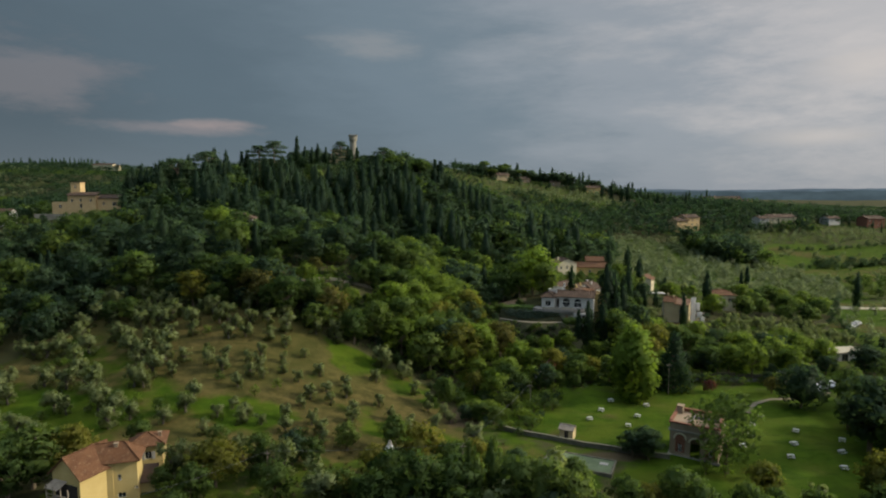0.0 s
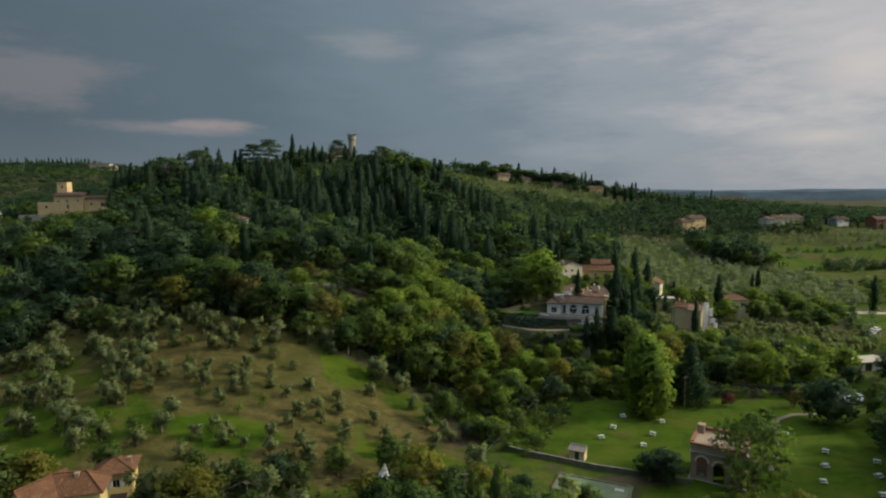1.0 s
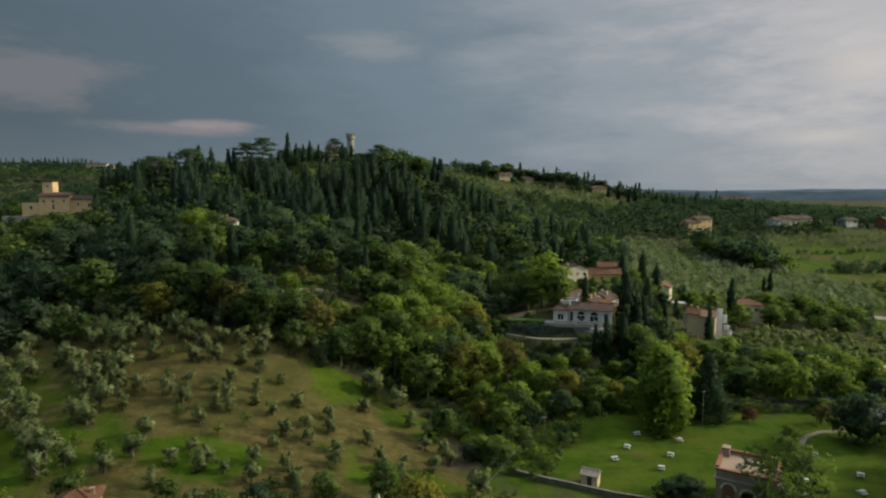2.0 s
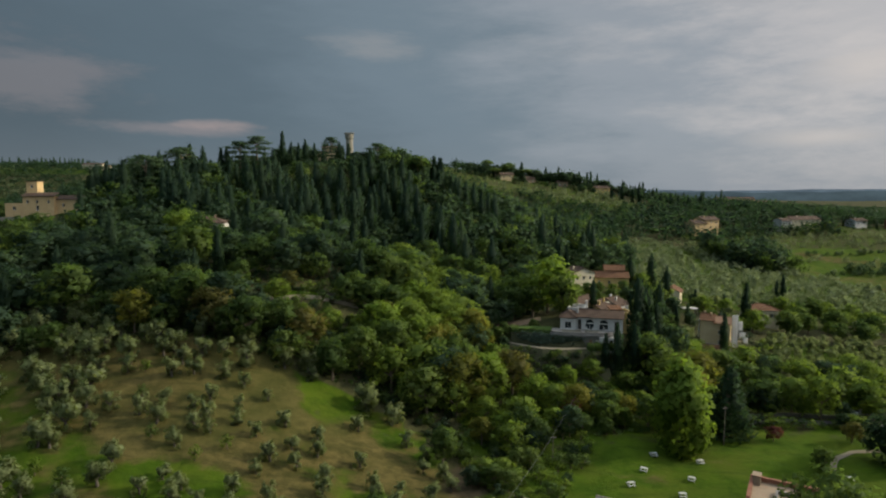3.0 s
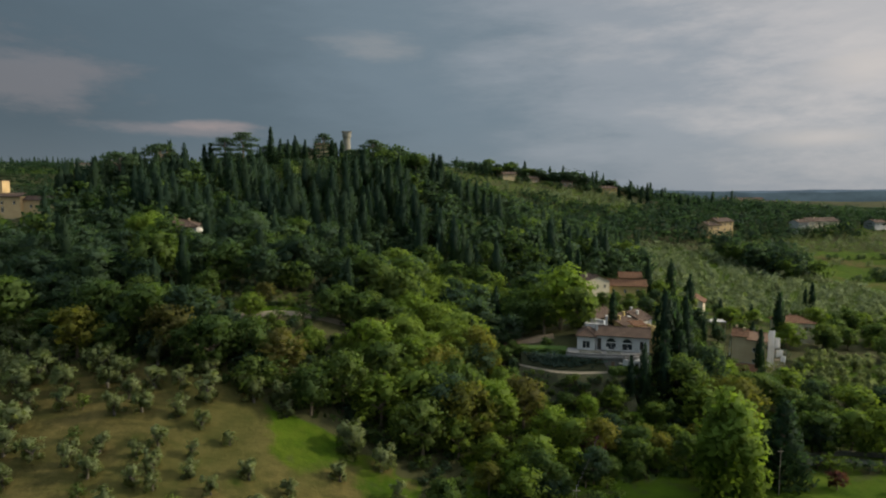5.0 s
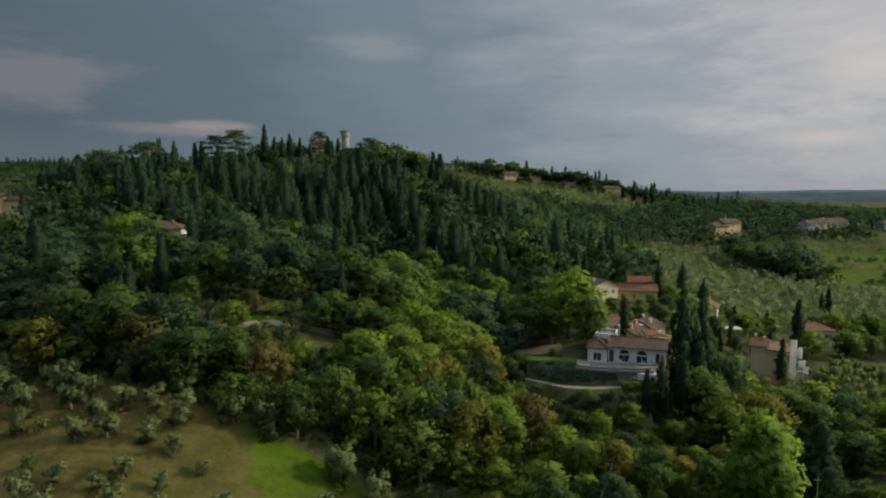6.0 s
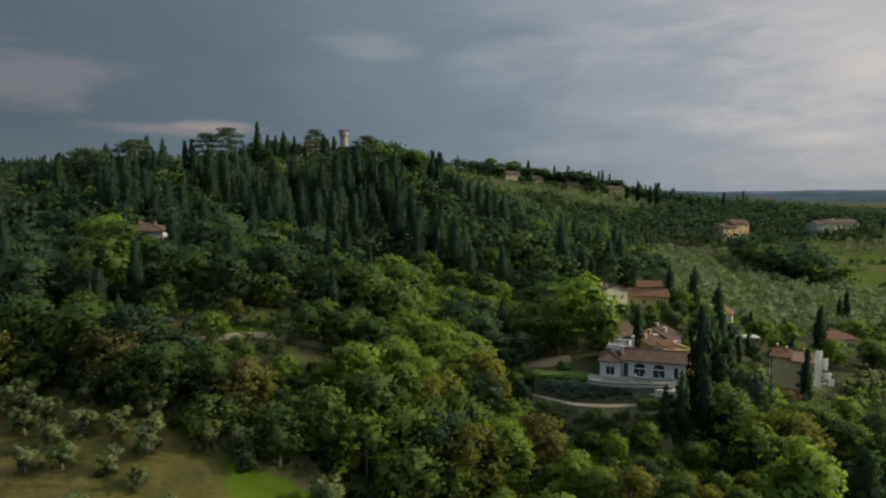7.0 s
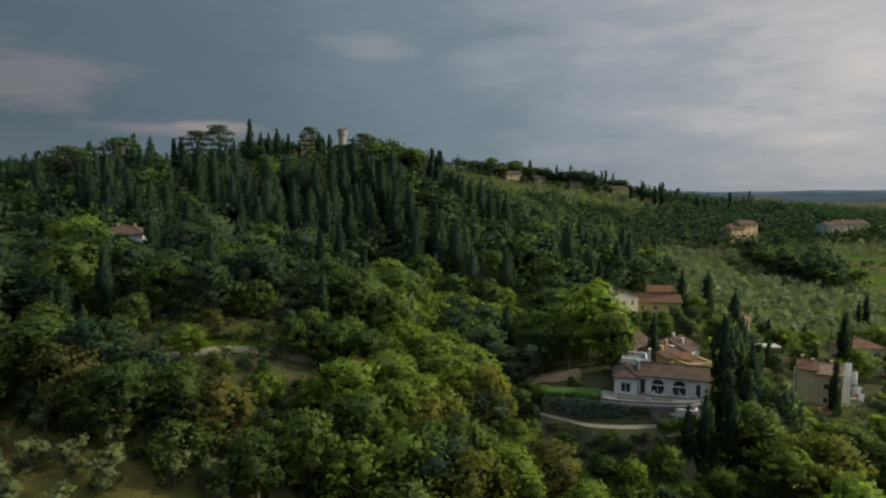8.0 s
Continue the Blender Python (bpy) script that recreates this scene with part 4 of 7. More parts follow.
for ix in range(4):
    for iy in range(2):
        bm = bmesh.new()
        tube(bm, (ix * 1.6, 0.2 + iy * 5.6, -1), (ix * 1.6, 0.2 + iy * 5.6, 9.2 - ix * 1.5), 0.05, 0.05, 6)
        part("standard", bm, M_STEEL, s)
for z in (2.0, 4.0, 6.0):
    part("deck", boxes((0, 1.6 * (3 if z < 4.5 else 2), 0.2, 1.1, z, z + 0.06)), M_WOOD, s)
    part("deck", boxes((0, 1.6, 4.9, 5.8, z, z + 0.06)), M_WOOD, s)
def hung_sheet(x0, x1, z0, z1, y, seed):
    """A tarpaulin that hangs in folds, with a ragged lower edge."""
    bm = bmesh.new()
    n, m = 7, 6
    grid = [[bm.verts.new((x0 + (x1 - x0) * i / n, y + 0.12 * math.sin(i * 2.2 + seed) + 0.04 * math.sin(j * 1.7 + i), z1 - (z1 - z0 + 0.5 * math.sin(i * 2.9 + seed)) * j / m - 0.1 * math.sin(i * 1.9 + seed))) for j in range(m + 1)] for i in range(n + 1)]
    for i in range(n):
        for j in range(m):
            bm.faces.new((grid[i][j], grid[i][j + 1], grid[i + 1][j + 1], grid[i + 1][j]))
    bmesh.ops.solidify(bm, geom=bm.faces[:], thickness=0.02)
    part("sheet", bm, M_CLOTH, s, "white tarpaulin")


hung_sheet(0.0, 1.7, 0.5, 9.6, 0.05, 0.4)
hung_sheet(1.9, 3.0, 5.2, 7.8, 0.05, 1.3)
hung_sheet(2.2, 3.9, 3.0, 4.7, 0.05, 2.6)
hung_sheet(3.4, 4.8, 1.6, 3.2, 0.02, 3.9)
bm = bmesh.new()
for z in (1.0, 3.0, 5.0, 7.0):
    tube(bm, (0, 0.2, z), (4.8 if z < 5 else 3.2, 0.2, z), 0.04, 0.04, 5)
tube(bm, (0, 0.2, 1), (3.2, 0.2, 5), 0.04, 0.04, 5)
tube(bm, (3.2, 0.2, 3), (4.8, 0.2, 1), 0.04, 0.04, 5)
part("ledger", bm, M_STEEL, s)
h = thing("house", 98.3, 222.0, 5.5, -6, "beige house with a clay-tile roof behind cypresses", "house")
block(h, 0, 9.5, 0, 7.0, -3, 6.6, M_CREAM, south=[(1.4, 4.2, 0.9, 1.3, 0), (4.2, 4.2, 0.9, 1.3, 0), (7.0, 4.2, 0.9, 1.3, 0), (4.2, 1.4, 0.9, 1.3, 0)], shutter=M_SHUTTER)
hip(h, 0, 9.5, 0, 7.0, 6.6, 1.6, M_TILE, chimney=((4, 3.5, 8.1),))

# the villa half hidden in the wood
h = thing("house", -73.2, 204.0, 34.0, 8, "white villa under a clay-tile roof among tall trees", "house")
block(h, 0, 9.4, 0, 8.0, -3, 7.0, M_WHITE, south=[(1.2, 4.0, 0.9, 1.5, 0), (4.2, 4.0, 0.9, 1.5, 0), (7.3, 4.0, 0.9, 1.5, 0), (1.2, 1.0, 0.9, 1.5, 0), (7.3, 1.0, 0.9, 1.5, 0)], east=[(1.5, 4, 0.9, 1.5, 0), (4.5, 4, 0.9, 1.5, 0)], shutter=M_SHUTTER)
hip(h, 0, 9.4, 0, 8.0, 7.0, 1.7, M_TILE_OLD, chimney=((3.0, 4.0, 8.7), (6.4, 4.4, 8.6)))

# the towered farm on the far left slope
h = thing("farmhouse", -161.0, 265.0, 42.0, 9, "ochre farmhouse with a square tower and tiled roofs", "house")
block(h, 0, 3.8, 0.0, 5.0, -4, 12.0, M_TAN, south=[(1.4, 9.4, 0.9, 1.3, 0)], shutter=None, name="tower_wall")
part("tower_roof", boxes((-0.25, 4.05, -0.25, 5.25, 12.0, 12.3)), M_TILE_OLD, h)
block(h, 0, 11.0, -3.5, 0.0, -4, 6.4, M_TAN, south=[(1.2, 3.6, 0.9, 1.2, 0), (4.6, 3.6, 0.9, 1.2, 0), (8.6, 3.6, 0.9, 1.2, 0), (4.6, 0.8, 1.0, 2.0, 0)])
lean_to(h, -0.5, 11.5, -4.1, 0.6, 6.4, 7.8, M_TILE_OLD)
block(h, 11.0, 22.0, -1.5, 5.0, -4, 5.2, M_TAN, south=[(2.0, 2.2, 0.9, 1.3, 0), (6.0, 1.8, 1.6, 1.6, 0)])
gable(h, 11.0, 22.0, -1.5, 5.0, 5.2, 1.3, M_TILE_OLD, M_TAN)
block(h, -6.5, 0.0, -3.0, 3.0, -4, 3.6, M_TAN, south=[(2.6, 1.0, 1.2, 1.4, 0)])
part("yard_wall", boxes((-12, 24, -7.0, -6.6, -4, -1.4)), M_STONE, h)
h = thing("house", -194.0, 264.0, 36.0, 4, "small white house with a tiled roof", "house")
block(h, 0, 6.0, 0, 6.0, -3, 5.0, M_WHITE, south=[(2.4, 2.4, 1.0, 1.3, 0)])
gable(h, 0, 6.0, 0, 6.0, 5.0, 1.4, M_TILE_OLD, M_WHITE)

# the villa on the crest
h = thing("house", -63.2, 350.0, 63.0, 0, "ochre villa with a hipped roof among the trees of the crest", "house")
block(h, 0, 8.4, 0, 9.0, -3, 10.2, M_BEIGE, south=[(1.2, 7.2, 0.9, 1.5, 0), (3.8, 7.2, 0.9, 1.5, 0), (6.4, 7.2, 0.9, 1.5, 0), (1.2, 3.6, 0.9, 1.6, 0), (6.4, 3.6, 0.9, 1.6, 0)], shutter=M_SHUTTER)
hip(h, 0, 8.4, 0, 9.0, 10.2, 1.3, M_TILE_OLD, over=0.7)
block(h, -4.0, 0.0, 2.0, 8.0, -3, 7.6, M_BEIGE, south=[(1.4, 4.8, 0.9, 1.4, 0)], name="wing_wall")
lean_to(h, -4.5, -0.02, 1.5, 8.0, 7.6, 8.8, M_TILE_OLD)

# the round tower of the castle behind the crest
h = thing("castle_tower", -125.0, 650.0, 86.5, 0, "round stone castle tower with a crenellated top", "tower")
bm = bmesh.new()
tube(bm, (29.7, 4, -6), (29.7, 4, 16.1), 3.7, 3.5, 20)
tube(bm, (29.7, 4, 16.1), (29.7, 4, 17.9), 3.5, 4.3, 20)
tube(bm, (29.7, 4, 17.9), (29.7, 4, 21.5), 4.3, 4.3, 20)
part("tower", bm, M_STONE, h, "round stone tower")
for k in range(12):
    a = k * math.pi / 6
    bm = bmesh.new()
    for r, w in ((4.25, 0.65),):
        box(bm, 29.7 + r * math.cos(a) - w, 29.7 + r * math.cos(a) + w, 4 + r * math.sin(a) - w, 4 + r * math.sin(a) + w, 21.5, 23.1)
    part("merlon", bm, M_STONE, h)


def farm(x, y, z, w, d, hgt, material, label, rz=0, wing=0.0, group=""):
    """A country house seen from afar, with its windows, a low wing and tiled roofs."""
    h = thing("house", x, y, z, rz, label, "house", group)
    n = max(2, int(w / 4))
    holes = [(w * (k + 0.5) / n - 0.5, hgt - 2.6, 1.0, 1.4, 0) for k in range(n)]
    if hgt > 6:
        holes += [(w * (k + 0.5) / n - 0.5, hgt - 5.6, 1.0, 1.5, 0) for k in range(n)]
    block(h, 0, w, 0, d, -4, hgt, material, south=holes, shutter=None)
    gable(h, 0, w, 0, d, hgt, d * 0.2, M_TILE_OLD, material, over=0.6, chimney=((w * 0.3, d * 0.4, hgt + d * 0.2),))
    if wing:
        block(h, w, w + wing, 0.6, d * 0.8, -4, hgt * 0.65, material, south=[(wing * 0.4, hgt * 0.3, 1.0, 1.3, 0)], name="wing_wall")
        gable(h, w, w + wing, 0.6, d * 0.8, hgt * 0.65, d * 0.15, M_TILE_OLD, material)
    return h


farm(156.0, 406.0, 25.2, 10, 9, 5.4, M_TAN, "tan country house with stepped tiled roofs", 20, 0)
farm(163.0, 410.0, 25.2, 12, 9, 7.4, M_TAN, "tan country house with stepped tiled roofs", 20, 0)
farm(227.0, 437.0, 26.4, 8, 8, 4.4, M_WHITE, "long pale farmhouse with a low tiled roof", 14)
farm(236.0, 440.0, 26.0, 23, 10, 5.4, M_CREAM, "long pale farmhouse with a low tiled roof", 14)
farm(285.0, 450.0, 25.2, 11, 8, 5.0, M_WHITE, "small white house on the slope", 18)
farm(312.0, 448.0, 23.8, 16, 9, 6.4, M_BRICK, "brick-red house with tiled roof on the slope", 14)
farm(46.0, 520.0, ground_z(50, 520) - 0.5, 11, 8, 5.4, M_BEIGE, "pale house on the ridge among pines", 16)
farm(66.0, 524.0, ground_z(70, 524) - 0.5, 9, 8, 4.2, M_OLD, "pale house on the ridge among pines", 18)
farm(122.0, 517.0, ground_z(128, 517) - 0.5, 12, 8, 5.2, M_OCHRE, "ochre house on the ridge", 14, 7)
farm(92.0, 522.0, ground_z(96, 522) - 0.5, 8, 8, 4.6, M_OLD, "old stone house on the ridge", 0)
farm(-516.0, 905.0, ground_z(-505, 905) - 0.5, 30, 10, 7.0, M_CREAM, "pale farmhouse on the far hill", 0, 8)
farm(300.0, 700.0, 34.0, 40, 12, 8.0, M_OCHRE, "long ochre building among far trees", -6, 14)

# ---- walls, paths, pond ----
def strip(name, pts, width, material, label, category, lift=0.06, step=1.5):
    """A path laid over the ground along a line of places."""
    line = []
    for (x1, y1), (x2, y2) in zip(pts, pts[1:]):
        n = max(1, int(math.hypot(x2 - x1, y2 - y1) / step))
        line += [(x1 + (x2 - x1) * k / n, y1 + (y2 - y1) * k / n) for k in range(n)]
    line.append(pts[-1])
    bm = bmesh.new()
    prev = None
    for i, (x, y) in enumerate(line):
        x2, y2 = line[min(i + 1, len(line) - 1)]
        x1, y1 = line[max(i - 1, 0)]
        d = Vector((x2 - x1, y2 - y1)).normalized()
        w = width * (1 + 0.12 * math.sin(i * 1.7)) / 2
        row = [bm.verts.new((x - d.y * w * s, y + d.x * w * s, ground_z(x - d.y * w * s, y + d.x * w * s) + lift + 0.05 * (1 - abs(s)))) for s in (-1, -0.33, 0.33, 1)]
        if prev:
            for k in range(3):
                bm.faces.new((prev[k], prev[k + 1], row[k + 1], row[k]))
        prev = row
    me = bpy.data.meshes.new(name)
    bm.to_mesh(me)
    bm.free()
    me.materials.append(material)
    return tagged(new(name, me), label, category, kind="structure")


strip("road", [(-40, 161.5), (-36, 163.6), (-31, 166.5), (-26, 168.5), (-20, 171)], 1.9, M_TRACK, "pale gravel drive on the wooded slope", "road", 0.15)
strip("path", [(66, 128), (70, 133), (75, 136), (84, 137), (92, 141)], 1.1, M_TRACK, "pale gravel path across the lawn", "path")
strip("road", [(55, 149), (70, 150), (88, 149), (108, 146), (140, 150)], 2.4, M_ASPHALT, "dark lane behind the lawn", "road")
strip("road", [(13, 187.5), (17, 186.0), (21, 185.0), (25.5, 184.6)], 5.0, M_SOIL, "pale gravel forecourt beside the villa", "forecourt", 0.14)
strip("road", [(140, 236), (165, 238), (190, 236), (230, 240)], 4.0, M_PAVE, "pale lane across the fields", "road", 0.1)


def field_wall(name, pts, hgt, material, label):
    """A stone wall with a coping, following the ground."""
    ob = new(name)
    tagged(ob, label, "wall", kind="structure")
    for (x1, y1), (x2, y2) in zip(pts, pts[1:]):
        n = max(1, int(math.hypot(x2 - x1, y2 - y1) / 3))
        bm = bmesh.new()
        d = Vector((x2 - x1, y2 - y1)).normalized()
        nrm = Vector((-d.y, d.x))
        for k in range(n):
            a = Vector((x1, y1)).lerp(Vector((x2, y2)), k / n)
            b = Vector((x1, y1)).lerp(Vector((x2, y2)), (k + 1) / n)
            za, zb = ground_z(*a), ground_z(*b)
            for w, lo, hi in ((0.2, -0.6, hgt), (0.28, hgt, hgt + 0.1)):
                v = [bm.verts.new((*(p + nrm * s * w), z + q)) for p, z in ((a, za), (b, zb)) for s in (-1, 1) for q in (lo, hi)]
                for f in ((0, 1, 5, 4), (2, 6, 7, 3), (1, 3, 7, 5), (0, 2, 3, 1), (4, 5, 7, 6)):
                    bm.faces.new([v[i] for i in f])
        part("wall_run", bm, material, ob)
    return ob


field_wall("garden_wall", [(11, 117.5), (20, 113.0), (30, 108.6), (40.5, 104.8)], 0.8, M_MOSSY, "low mossy stone wall along the lawn")
field_wall("retaining_wall", [(-37, 167.5), (-31, 170.0), (-25, 171.6)], 0.7, M_MOSSY, "grey retaining wall above the drive")
field_wall("garden_wall", [(15, 177.2), (20, 176.6), (27.4, 175.6)], 0.9, M_TRACK, "grey garden wall beside the forecourt")
field_wall("lane_wall", [(56, 151.5), (72, 152.5), (90, 151.5)], 0.7, M_MOSSY, "low mossy stone wall along the lane")

zp = 2.75
h = thing("pond", 24.0, 103.2, zp, -24, "murky green garden pond with a stone rim", "pond")
part("water", boxes((-5.6, 5.6, -2.6, 2.6, -0.6, 0.0)), M_POND, h, "murky green water")
part("rim", boxes((-6.0, 6.0, 2.6, 3.0, -0.8, 0.15), (-6.0, 6.0, -3.0, -2.6, -0.8, 0.15), (-6.0, -5.6, -2.6, 2.6, -0.8, 0.15), (5.6, 6.0, -2.6, 2.6, -0.8, 0.15), bevel=0.04), M_MOSSY, h)
part("cover", boxes((3.4, 4.8, 0.3, 1.3, 0.0, 0.10)), M_GREY, h, "grey plastic sheet")

h = thing("garden_hut", 24.1, 114.0, ground_z(24.1, 114.0), -28, "small beige garden hut with a weathered tiled roof", "hut")
block(h, -1.3, 1.3, -1.0, 1.0, -0.5, 1.9, M_BEIGE, south=[(0.9, 0.0, 0.8, 1.6, 0, "door")])
gable(h, -1.3, 1.3, -1.0, 1.0, 1.9, 0.5, M_WOOD, M_BEIGE, over=0.3)
part("paving", boxes((-1.9, 1.9, -1.9, -1.02, -0.3, 0.06)), M_TERRACE, h)

# the little pointed canopy among the trees
h = thing("canopy", -9.4, 101.5, ground_z(-9.4, 101.5), 20, "small pointed white garden canopy", "canopy")
bm = bmesh.new()
apex = bm.verts.new((0.3, 0, 3.9))
ring = [bm.verts.new((1.3 * math.cos(k * math.pi / 3), 1.3 * math.sin(k * math.pi / 3), 0.9 + (0.35 if k % 2 else 0))) for k in range(6)]
waist = [bm.verts.new((0.25 + 0.5 * math.cos(k * math.pi / 3), 0.5 * math.sin(k * math.pi / 3), 2.5)) for k in range(6)]
for k in range(6):
    bm.faces.new((ring[k], ring[(k + 1) % 6], waist[(k + 1) % 6], waist[k]))
    bm.faces.new((waist[k], waist[(k + 1) % 6], apex))
bmesh.ops.solidify(bm, geom=bm.faces[:], thickness=0.03)
part("cloth", bm, M_CLOTH, h)
bm = bmesh.new()
tube(bm, (0.3, 0, -0.3), (0.3, 0, 4.0), 0.04, 0.03, 6)
part("pole", bm, M_STEEL, h)


def picnic_table(x, y, rz):
    t = thing("picnic_table", x, y, ground_z(x, y) + 0.02, rz, "white garden table with two benches on the lawn", "table", "tables on the lawn")
    part("tabletop", boxes((-0.55, 0.55, -0.30, 0.30, 0.66, 0.72), bevel=0.02), M_TABLE, t)
    for s in (-1, 1):
        part("bench", boxes((-0.55, 0.55, s * 0.56 - 0.10, s * 0.56 + 0.10, 0.38, 0.43), bevel=0.02), M_TABLE, t)
        part("trestle", boxes((s * 0.46 - 0.04, s * 0.46 + 0.04, -0.26, -0.18, -0.1, 0.66), (s * 0.46 - 0.04, s * 0.46 + 0.04, 0.18, 0.26, -0.1, 0.66), (s * 0.46 - 0.05, s * 0.46 + 0.05, -0.60, 0.60, 0.30, 0.38)), M_TABLE, t)
    return t


first_table = picnic_table(30.3, 122.1, 12)
for i, (x, y) in enumerate(((34.1, 127.6), (37.7, 133.2), (37.4, 119.1), (41.0, 124.6), (44.9, 130.6), (63.1, 120.5), (60.0, 115.0), (56.2, 110.0), (67.2, 125.1), (70.0, 117.0), (66.5, 111.5), (62.8, 106.0), (76.6, 113.0), (73.0, 107.5), (69.4, 101.4))):
    copy_thing(first_table, pose(x, y, ground_z(x, y) + 0.02, 0, 0, (i * 47) % 70 - 35))

# ---- poles and wires ----
def utility_pole(x, y, hgt, lean_x=0.0, lean_y=0.0):
    t = thing("utility_pole", x, y, ground_z(x, y), 0, "tall thin wooden utility pole", "pole", "utility poles")
    bm = bmesh.new()
    tube(bm, (0, 0, -0.8), (lean_x, lean_y, hgt), 0.08, 0.05, 8)
    part("pole", bm, M_POLE, t)
    part("crossarm", boxes((lean_x - 0.5, lean_x + 0.5, lean_y - 0.05, lean_y + 0.05, hgt - 0.5, hgt - 0.4)), M_WOOD, t)
    return Vector((x + lean_x, y + lean_y, ground_z(x, y) + hgt))


pa = utility_pole(-26.6, 89.0, 6.2)
pb = utility_pole(28.5, 151.3, 10.0 - ground_z(28.5, 151.3))
pm = utility_pole(19.2, 130.3, 8.1 - ground_z(19.2, 130.3))
pd = utility_pole(3.1, 91.6, 11.0 - ground_z(3.1, 91.6))
pc = utility_pole(52.6, 138.5, 7.5)


def wire(a, b, sag):
    t = thing("overhead_wire", a.x, a.y, a.z, 0, "thin grey overhead wire between poles", "wire")
    bm = bmesh.new()
    side = (b - a).cross(Vector((0, 0, 1))).normalized()
    rings = []
    for k in range(17):
        f = k / 16
        q = (b - a) * f - Vector((0, 0, sag * 4 * f * (1 - f)))
        rings.append([bm.verts.new(q + 0.016 * (math.cos(g) * side + math.sin(g) * Vector((0, 0, 1)))) for g in (0.8, 2.4, 3.9, 5.5)])
    for p, q in zip(rings, rings[1:]):
        for g in range(4):
            bm.faces.new((p[g], p[(g + 1) % 4], q[(g + 1) % 4], q[g]))
    part("cable", bm, M_STEEL, t)


wire(pb, pm, 0.3)
wire(pm, pd, 0.4)
wire(pa, pd, 0.4)
wire(pa, pa + Vector((-12, -14, 0.3)), 0.4)

# ---- shed and parked cars by the lane ----
h = thing("shed", 110.0, 166.0, ground_z(113, 166) - 0.3, 12, "long low shed with a pale flat roof", "shed")
block(h, 0, 9.0, 0, 5.0, -1, 2.7, M_GREY, south=[(1.2, 0.2, 2.2, 2.1, 0, "door"), (5.4, 1.0, 1.4, 1.0, 0)])
part("roof", boxes((-0.4, 9.4, -0.4, 5.4, 2.7, 2.9)), M_PAVE, h, "pale sheet roof")


def parked_car(x, y, rz, k):
    c = thing("car", x, y, ground_z(x, y) + 0.1, rz, ("white", "grey", "dark blue")[k] + " hatchback parked beside the lane", "car", "parked cars")
    bm = bmesh.new()
    prof = [(-2.0, 0.35), (-2.05, 0.75), (-1.75, 0.92), (-1.1, 1.0), (-0.55, 1.42), (0.9, 1.46), (1.6, 1.0), (2.0, 0.9), (2.05, 0.35)]
    sides = [[bm.verts.new((px, s * (0.82 if pz < 1.1 else 0.66), pz)) for px, pz in prof] for s in (-1, 1)]
    bm.faces.new(sides[0])
    bm.faces.new(sides[1][::-1])
    for i in range(len(prof)):
        j = (i + 1) % len(prof)
        bm.faces.new((sides[0][j], sides[0][i], sides[1][i], sides[1][j]))
    bmesh.ops.bevel(bm, geom=bm.edges[:], offset=0.06, segments=2, affect="EDGES")
    part("body", bm, M_CAR[k], c)
    part("windscreen", boxes((-0.98, -0.62, -0.6, 0.6, 1.08, 1.34)), M_GLASS, c)
    part("side_window", boxes((-0.5, 0.9, -0.78, 0.78, 1.06, 1.34)), M_GLASS, c)
    for wx in (-1.25, 1.25):
        for wy in (-0.8, 0.8):
            bm = bmesh.new()
            tube(bm, (wx, wy - 0.1, 0.3), (wx, wy + 0.1, 0.3), 0.31, 0.31, 14)
            part("wheel", bm, M_RUBBER, c)


for i, (x, y, r) in enumerate(((89.5, 142.5, 60), (92.0, 143.6, 64), (94.6, 144.4, 58), (138, 203, 30), (141, 206, 30), (144, 209, 28), (88, 153, 5))):
    parked_car(x, y, r, (0, 1, 0, 0, 1, 0, 0)[i])


# ---- trees ----
def leaf_quads(rng, points, normals, size, up=0.0, tall=False):
    """Small uneven, bent leaf clumps at the points: corners and faces."""
    n = len(points)
    nn = normals + rng.normal(0, 0.7, (n, 3))
    nn[:, 2] += up
    nn *= np.where((nn * normals).sum(1, keepdims=True) < 0, -1.0, 1.0)
    nn /= np.linalg.norm(nn, axis=1, keepdims=True) + 1e-9
    r = rng.normal(0, 1, (n, 3))
    u = np.cross(nn, r)
    u /= np.linalg.norm(u, axis=1, keepdims=True) + 1e-9
    v = np.cross(nn, u)
    if tall:
        v = np.array([0, 0, 1.0]) + nn * 0.35 + rng.normal(0, 0.15, (n, 3))
        u = np.cross(v, nn)
        u *= 0.55 / (np.linalg.norm(u, axis=1, keepdims=True) + 1e-9)
        v = v * 1.5
    s = size * rng.uniform(0.6, 1.35, (n, 1))
    k = rng.uniform(0.45, 1.0, (n, 4, 1))
    bend = nn * s * 0.35
    c = np.stack([points + u * s * k[:, 0] - bend, points + v * s * k[:, 1] + bend * 0.4, points - u * s * k[:, 2] - bend, points - v * s * k[:, 3] + bend * 0.4], 1)
    return c.reshape(-1, 3), np.arange(4 * n).reshape(n, 4)


def ball(rng, centre, radii, coarse=False):
    """An uneven core for a lobe, as quads: a small cube-sphere."""
    bm = bmesh.new()
    bmesh.ops.create_cube(bm, size=2.0)
    if not coarse:
        bmesh.ops.subdivide_edges(bm, edges=bm.edges[:], cuts=1, use_grid_fill=True)
    v = np.array([p.co[:] for p in bm.verts])
    v /= np.linalg.norm(v, axis=1, keepdims=True)
    v *= rng.uniform(0.85, 1.1, (len(v), 1))
    bm.verts.index_update()
    f = np.array([[q.index for q in p.verts] for p in bm.faces])
    bm.free()
    return v * np.array(radii) + np.array(centre), f


